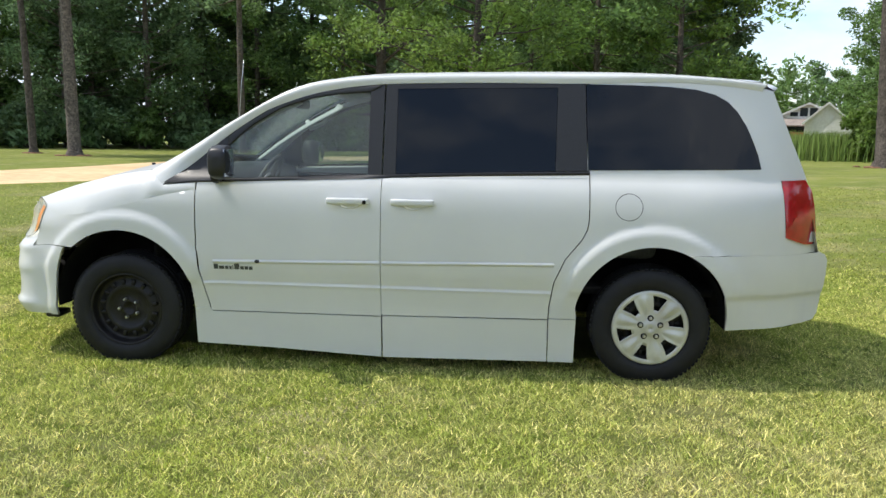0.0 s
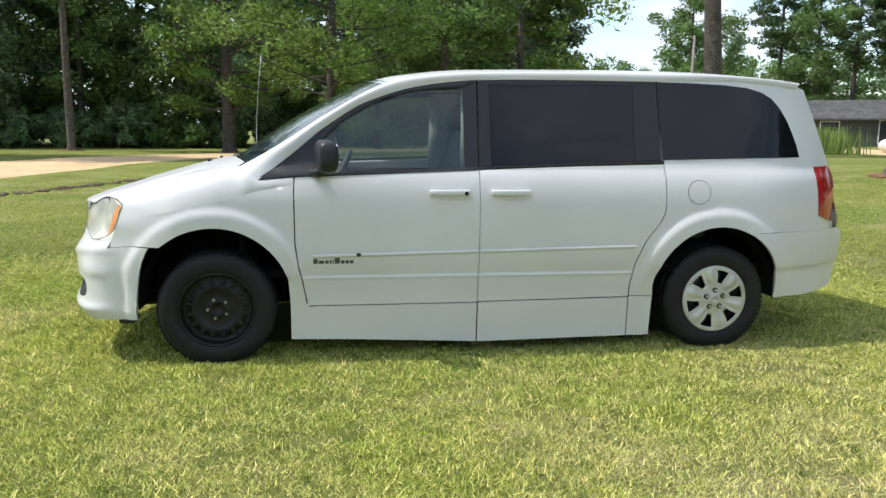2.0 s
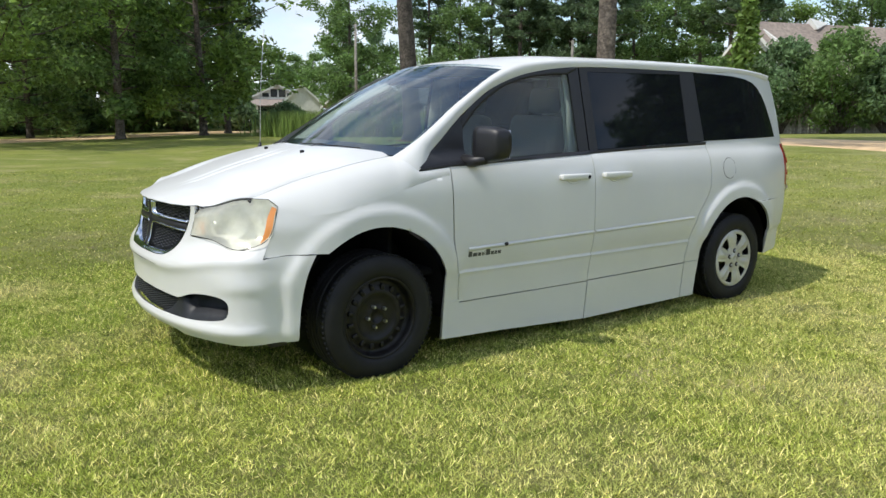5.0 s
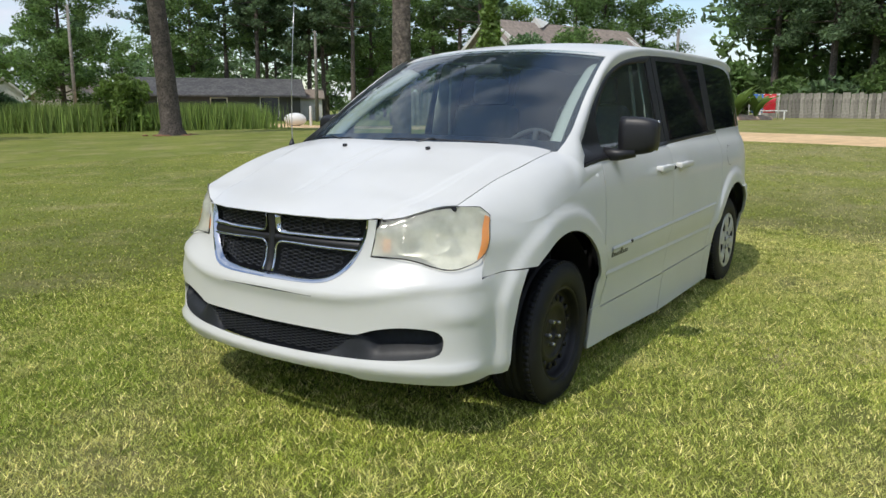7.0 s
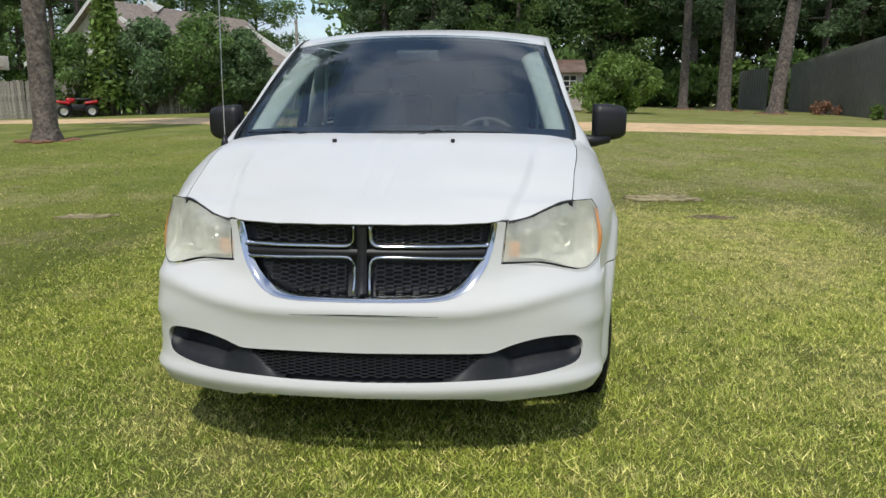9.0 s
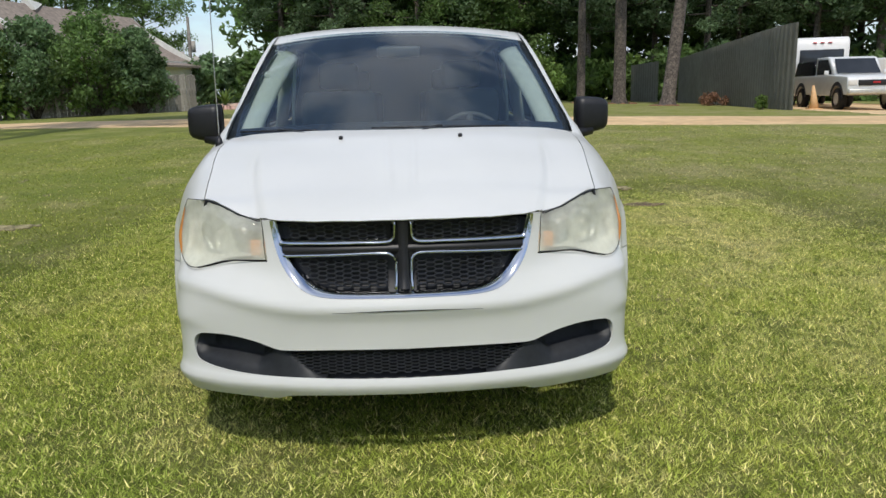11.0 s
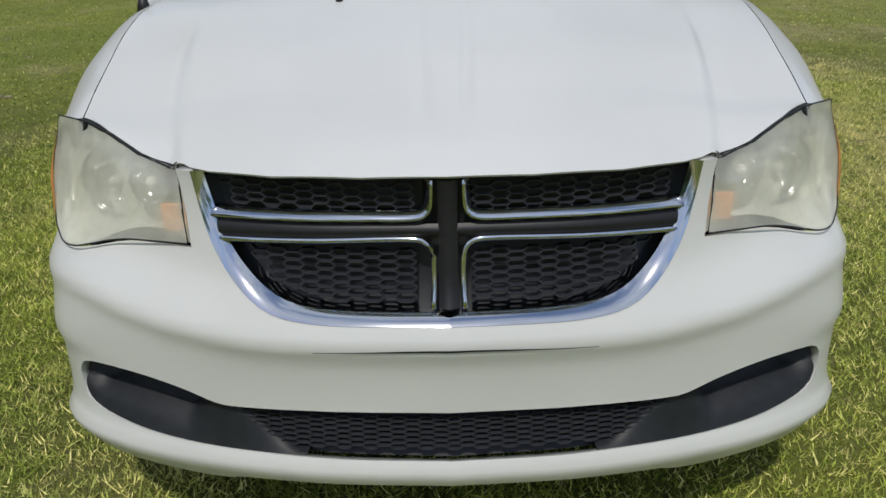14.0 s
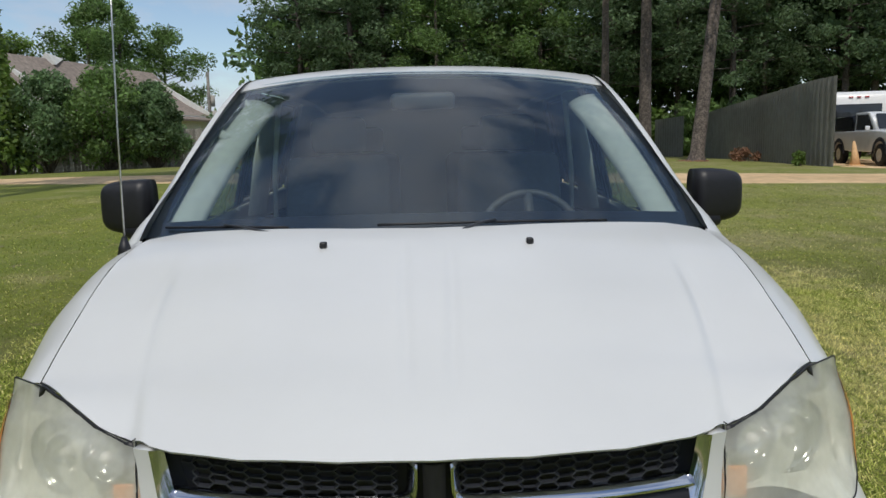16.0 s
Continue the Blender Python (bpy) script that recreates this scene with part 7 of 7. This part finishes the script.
for y in (-3.9, 1.6):
    bm = bmesh.new()
    add_box(bm, (-5.53, y, 1.2), (0.06, 2.6, 2.2))
    part("doorway", bm, PANE, far_house, "dark doorway", shade=False)
house(36.2, 82.7, 66, 6.0, 4.4, 2.6, 4.6, "far white gabled house half hidden by trees", overhang=0.3)
house(40.0, 73.5, 35, 8.0, 6.0, 2.2, 4.4, "far low house with a brown roof", front_windows=((-2, 1.4, 1.2, 1.2), (2, 1.4, 1.2, 1.2)), wall=SHED_PINK)
# the dark wall material carries the porch's shade in its colour
house(38.6, 50.0, -40, 13.0, 7.0, 2.2, 3.5, "dark low house with a shaded porch under the pines", wall=DASH, roof=DARK_SHINGLE, trim=DARK_SHINGLE, front_windows=((-4, 1.2, 1.2, 1.2), (0, 1.2, 1.2, 1.2), (4, 1.1, 1.4, 1.6)))
house(45.0, 47.4, -44, 4.6, 4.0, 2.0, 2.7, "small pale outbuilding under the pines", overhang=0.2)
plant("broad_a", 34.0, 66.0, 1.05, 40, "trees by the far houses")
plant("broad_a", 69.0, 28.0, 1.12, 120, "trees behind the white house")
plant("broad_a", 72.0, 25.0, 0.95, 10, "trees behind the white house")
red_car = thing("parked_car", "small dark red car parked at the far house", "car", loc=(38.0, 96.5, gz(38.0, 96.5)), rz=-20)
bm = extrude_side(bmesh.new(), [(-2.1, 0.35), (-2.15, 0.75), (-1.3, 0.90), (-0.7, 1.38), (0.9, 1.40), (1.6, 0.98), (2.1, 0.9), (2.1, 0.35)], -0.85, 0.85, 0.08)
part("body", bm, ATV_RED, red_car)
for s in (-1, 1):
    for x in (-1.35, 1.35):
        car_wheel(red_car, x, s * 0.78, 0.31, 0.2)

# ---- garden bed by the white house ----
PINK_MULCH = mat("pink_gravel", (0.62, 0.36, 0.30), 0.95, grain=0.25, grain_scale=9, blotch=(0.52, 0.42, 0.34), blotch_scale=1.5, bump=0.02, bump_scale=14)
bed = thing("garden_bed", "raised garden bed of pink gravel beside the white house", "garden bed", loc=(37.2, 8.0, gz(37.2, 8.0)), rz=-62)
bm = bmesh.new()
rows = []
for i in range(25):
    a = 2 * math.pi * i / 24
    rows.append([bm.verts.new((r * 2.6 * math.cos(a) * (1 + 0.08 * math.sin(3 * a)), r * 1.0 * math.sin(a), z)) for r, z in ((1.0, -0.05), (0.96, 0.18), (0.8, 0.27), (0.02, 0.33))])
for r, q in zip(rows, rows[1:]):
    for j in range(3):
        bm.faces.new((r[j], q[j], q[j + 1], r[j + 1]))
part("mound", bm, PINK_MULCH, bed)


def blade_plant(name, x, y, h, n, width, droop, seed, label):
    """A clump of long arching leaves from one base."""
    p = thing(name, label, "plant", loc=(x, y, gz(x, y) + 0.2))
    rng = random.Random(seed)
    for i in range(n):
        a, ln = i * 2.4 + rng.uniform(-0.3, 0.3), h * rng.uniform(0.7, 1.1)
        lean = droop * rng.uniform(0.3, 1.1)
        d, sd = Vector((math.cos(a), math.sin(a), 0)), Vector((-math.sin(a), math.cos(a), 0))
        bm = bmesh.new()
        rows = []
        for k in range(8):
            f = k / 7
            c = d * (lean * ln * f ** 1.6 + 0.05) + Vector((0, 0, ln * (f - 0.45 * lean * f ** 2.6)))
            w = width * math.sin(math.pi * min(0.97, 0.12 + 0.85 * f)) * 0.5
            rows.append([bm.verts.new(c - sd * w), bm.verts.new(c - Vector((0, 0, 0.03 * width))), bm.verts.new(c + sd * w)])
        for r, q in zip(rows, rows[1:]):
            for j in range(2):
                bm.faces.new((r[j], r[j + 1], q[j + 1], q[j]))
        part("leaf", bm, LEAF_LIGHT, p)
    return p


blade_plant("banana_plant", 36.6, 7.2, 1.9, 16, 0.36, 0.9, 3, "clump of broad bright-green arching leaves in the garden bed")
blade_plant("banana_plant", 37.3, 6.4, 1.7, 14, 0.34, 0.9, 4, "clump of broad bright-green arching leaves in the garden bed")
blade_plant("yucca", 36.0, 9.4, 1.15, 22, 0.11, 1.1, 5, "spiky yellow-green yucca at the end of the garden bed")
rack = thing("towel_rack", "low rack with red and blue towels hung over it", "rack", loc=(40.6, 6.7, gz(40.6, 6.7)), rz=100)
bm = bmesh.new()
add_tube(bm, [(-0.75, 0, 0), (-0.75, 0, 1.35), (0.75, 0, 1.35), (0.75, 0, 0)], 0.03, 6)
part("rail", bm, WHITE_BODY, rack)
TOWEL_BLUE = mat("blue_cloth", (0.05, 0.16, 0.50), 0.9, grain=0.15, grain_scale=12)
for x, m, w in ((-0.30, ATV_RED, 0.62), (0.32, TOWEL_BLUE, 0.55)):
    bm = bmesh.new()
    rows = [[bm.verts.new((x + w * (k / 6 - 0.5), sy * (0.035 + 0.02 * math.sin(k * 1.7)), z)) for sy, z in ((-1, 0.35), (-1, 0.9), (-1, 1.36), (1, 1.37), (1, 0.9), (1, 0.5))] for k in range(7)]
    for r, q in zip(rows, rows[1:]):
        for j in range(5):
            bm.faces.new((r[j], r[j + 1], q[j + 1], q[j]))
    part("towel", bm, m, rack, "hung cloth towel")
bench = thing("garden_bench", "white low garden bench by the bed", "bench", loc=(39.4, 6.0, gz(39.4, 6.0)), rz=100)
bm = bmesh.new()
add_box(bm, (0, 0, 0.46), (1.5, 0.4, 0.06), 0.01)
part("seat", bm, WHITE_BODY, bench)
for x in (-0.6, 0.6):
    bm = bmesh.new()
    add_box(bm, (x, 0, 0.22), (0.08, 0.36, 0.44), 0.01)
    part("leg", bm, WHITE_BODY, bench)
bin_ = thing("dustbin", "dark lidded dustbin at the end of the drive", "bin", loc=(31.6, 25.8, gz(31.6, 25.8)))
bm = bmesh.new()
add_tube(bm, [(0, 0, 0), (0, 0, 0.70)], [0.20, 0.25], 14)
part("body", bm, BLACK_TRIM, bin_)
bm = bmesh.new()
add_tube(bm, [(0, 0, 0.702), (0, 0, 0.75), (0, 0, 0.78)], [0.27, 0.26, 0.10], 14)
part("lid", bm, BLACK_TRIM, bin_)
bush("weed_clump", 23.6, -13.75, 0.32, 0.5, LEAF_LIGHT, 131, "green weeds at the foot of the metal fence", 14, 90, 0.06, 0.01)
bush("weed_clump", 30.2, -14.55, 0.75, 0.5, MULCH, 132, "dry reddish-brown weeds at the foot of the metal fence", 14, 70, 0.06, 0.01)
bush("shrub", 15.0, 38.6, 1.7, 1.7, LEAF_DARK, 133, "dark rounded shrub at the end of the tall grass", 30, 170, 0.10)

# ---- tall grass beyond the big pine ----
rng = np.random.default_rng(8)
n = 16000
t = rng.random(n)
gx = 13.0 + 10.6 * t + rng.normal(0, 0.5, n)
gy = 35.6 - 6.0 * t + rng.normal(0, 1.1, n)
hh = 0.75 + 0.75 * rng.random(n)
base = np.stack([gx, gy, np.array([gz(a, b) for a, b in zip(gx, gy)])], axis=1)
az = rng.random(n) * 6.283
wd = np.stack([np.cos(az), np.sin(az), 0 * az], axis=1) * 0.022
ln = np.stack([rng.normal(0, 0.16, n), rng.normal(0, 0.16, n), hh], axis=1)
v = np.stack([base - wd, base + wd, base + ln * 0.6 + wd * 0.8, base + ln, base + ln * 0.6 - wd * 0.8], axis=1).reshape(-1, 3)
me = bpy.data.meshes.new("tall_grass")
me.from_pydata(v.tolist(), [], (np.arange(5 * n).reshape(-1, 5)).tolist())
TALL = mat("tall_grass_blades", (0.19, 0.275, 0.06), 0.7, grain=0.2, grain_scale=0.7, island=0.4)
me.materials.append(TALL)
tagged(new("tall_grass", me), "strip of tall unmown green grass beyond the lawn", "grass", kind="stuff")

# ---- lawn grass near the walk ----
def blades(name, n, seed, pick, h0, h1, w, material, bend=0.6):
    """Leaning, tapering blades of grass, each its own island, scattered by pick."""
    rng = np.random.default_rng(seed)
    x, y = pick(rng, n)
    z = np.array([gz(a, b) for a, b in zip(x, y)]) if x.max() > 4 else np.zeros(len(x))
    n = len(x)
    tuft = 0.5 + 0.5 * np.sin(x * 9.1 + 2.0 * np.sin(y * 5.3)) * np.sin(y * 8.3 + 2.0 * np.sin(x * 6.1))
    h = (h0 + (h1 - h0) * rng.random(n)) * (0.75 + 0.5 * tuft)
    az = rng.random(n) * 6.283
    ln = rng.normal(0, bend, (n, 2)) * h[:, None]
    b = np.stack([x, y, z - 0.004], axis=1)
    side = np.stack([np.cos(az), np.sin(az), 0 * az], axis=1) * (w * (0.6 + 0.8 * rng.random(n)))[:, None]
    tip = b + np.stack([ln[:, 0], ln[:, 1], h], axis=1)
    v = np.stack([b - side, b + side, tip], axis=1).reshape(-1, 3).astype(np.float32)
    me = bpy.data.meshes.new(name)
    me.vertices.add(3 * n)
    me.vertices.foreach_set("co", v.ravel())
    me.loops.add(3 * n)
    me.loops.foreach_set("vertex_index", np.arange(3 * n, dtype=np.int32))
    me.polygons.add(n)
    me.polygons.foreach_set("loop_start", np.arange(0, 3 * n, 3, dtype=np.int32))
    me.update(calc_edges=True)
    me.materials.append(material)
    return tagged(new(name, me), "short mown grass blades with dry straw among them", "grass", kind="stuff")


ROAD_LINES = [((-70, -8), (-32, 2), (-18, 8), (-12.2, 14), (-10.8, 20), (-8.5, 28), (-4, 35.5), (3, 41)), ((13, -40), (15.2, -18), (16.8, -6), (17.6, 0), (20, 8), (24, 18), (27.5, 28))]


def off_road(x, y):
    keep = np.ones(len(x), bool)
    for line, w in zip(ROAD_LINES, (2.9, 2.1)):
        for (x0, y0), (x1, y1) in zip(line, line[1:]):
            dx, dy = x1 - x0, y1 - y0
            t = np.clip(((x - x0) * dx + (y - y0) * dy) / (dx * dx + dy * dy), 0, 1)
            keep &= np.hypot(x - x0 - t * dx, y - y0 - t * dy) > w
    return keep


def ring(r0, r1, power, a0, a1):
    def pick(rng, n):
        r = r0 + (r1 - r0) * rng.random(n) ** power
        a = rng.uniform(a0, a1, n)
        x, y = r * np.cos(a) - 0.9, r * np.sin(a) - 1.0
        k = off_road(x, y)
        return x[k], y[k]
    return pick


def near_walk(rng, n):
    x, y = rng.uniform(-5.4, 4.6, n), rng.uniform(-4.4, 3.2, n)
    e = np.minimum(np.minimum(x + 5.4, 4.6 - x), np.minimum(y + 4.4, 3.2 - y))
    k = rng.random(n) < e / 1.2
    k &= ~((np.abs(x) < 1.7) & (np.abs(y) < 0.55))
    for i in range(30):
        cx, cy, r = rng.uniform(-1.5, 4.4), rng.uniform(-4.2, -1.1), rng.uniform(0.03, 0.12)
        k &= ~((np.hypot((x - cx) * 0.6, y - cy) < r * (0.7 + 0.5 * rng.random(n))) & (rng.random(n) < 0.55))
    return x[k], y[k]


blades("grass_near", 1150000, 1, near_walk, 0.012, 0.032, 0.0032, BLADE, 0.8)
blades("grass_mid", 420000, 2, ring(3.2, 17, 1.15, -1.5, 3.4), 0.012, 0.026, 0.0065, BLADE_FAR, 0.8)
STRAW = mat("dry_straw", (0.52, 0.45, 0.25), 0.8, grain=0.2, grain_scale=3, island=0.35)


def dry_spots(rng, n):
    spots = np.array([(-0.02, -1.46, 0.16), (0.33, -2.51, 0.20), (0.37, -2.82, 0.16), (-0.05, -2.09, 0.10), (0.78, -2.76, 0.24), (-0.31, -1.72, 0.12), (2.14, -1.75, 0.26), (1.5, -2.3, 0.22), (2.6, -2.5, 0.3), (1.2, -3.2, 0.25)])
    p = spots[rng.integers(0, len(spots), n)]
    return p[:, 0] + rng.normal(0, 1.0, n) * p[:, 2] * 1.3, p[:, 1] + rng.normal(0, 0.6, n) * p[:, 2]


blades("dry_grass", 16000, 3, dry_spots, 0.006, 0.016, 0.003, STRAW, 2.2)["label"] = "flattened dry straw in worn spots of the lawn"
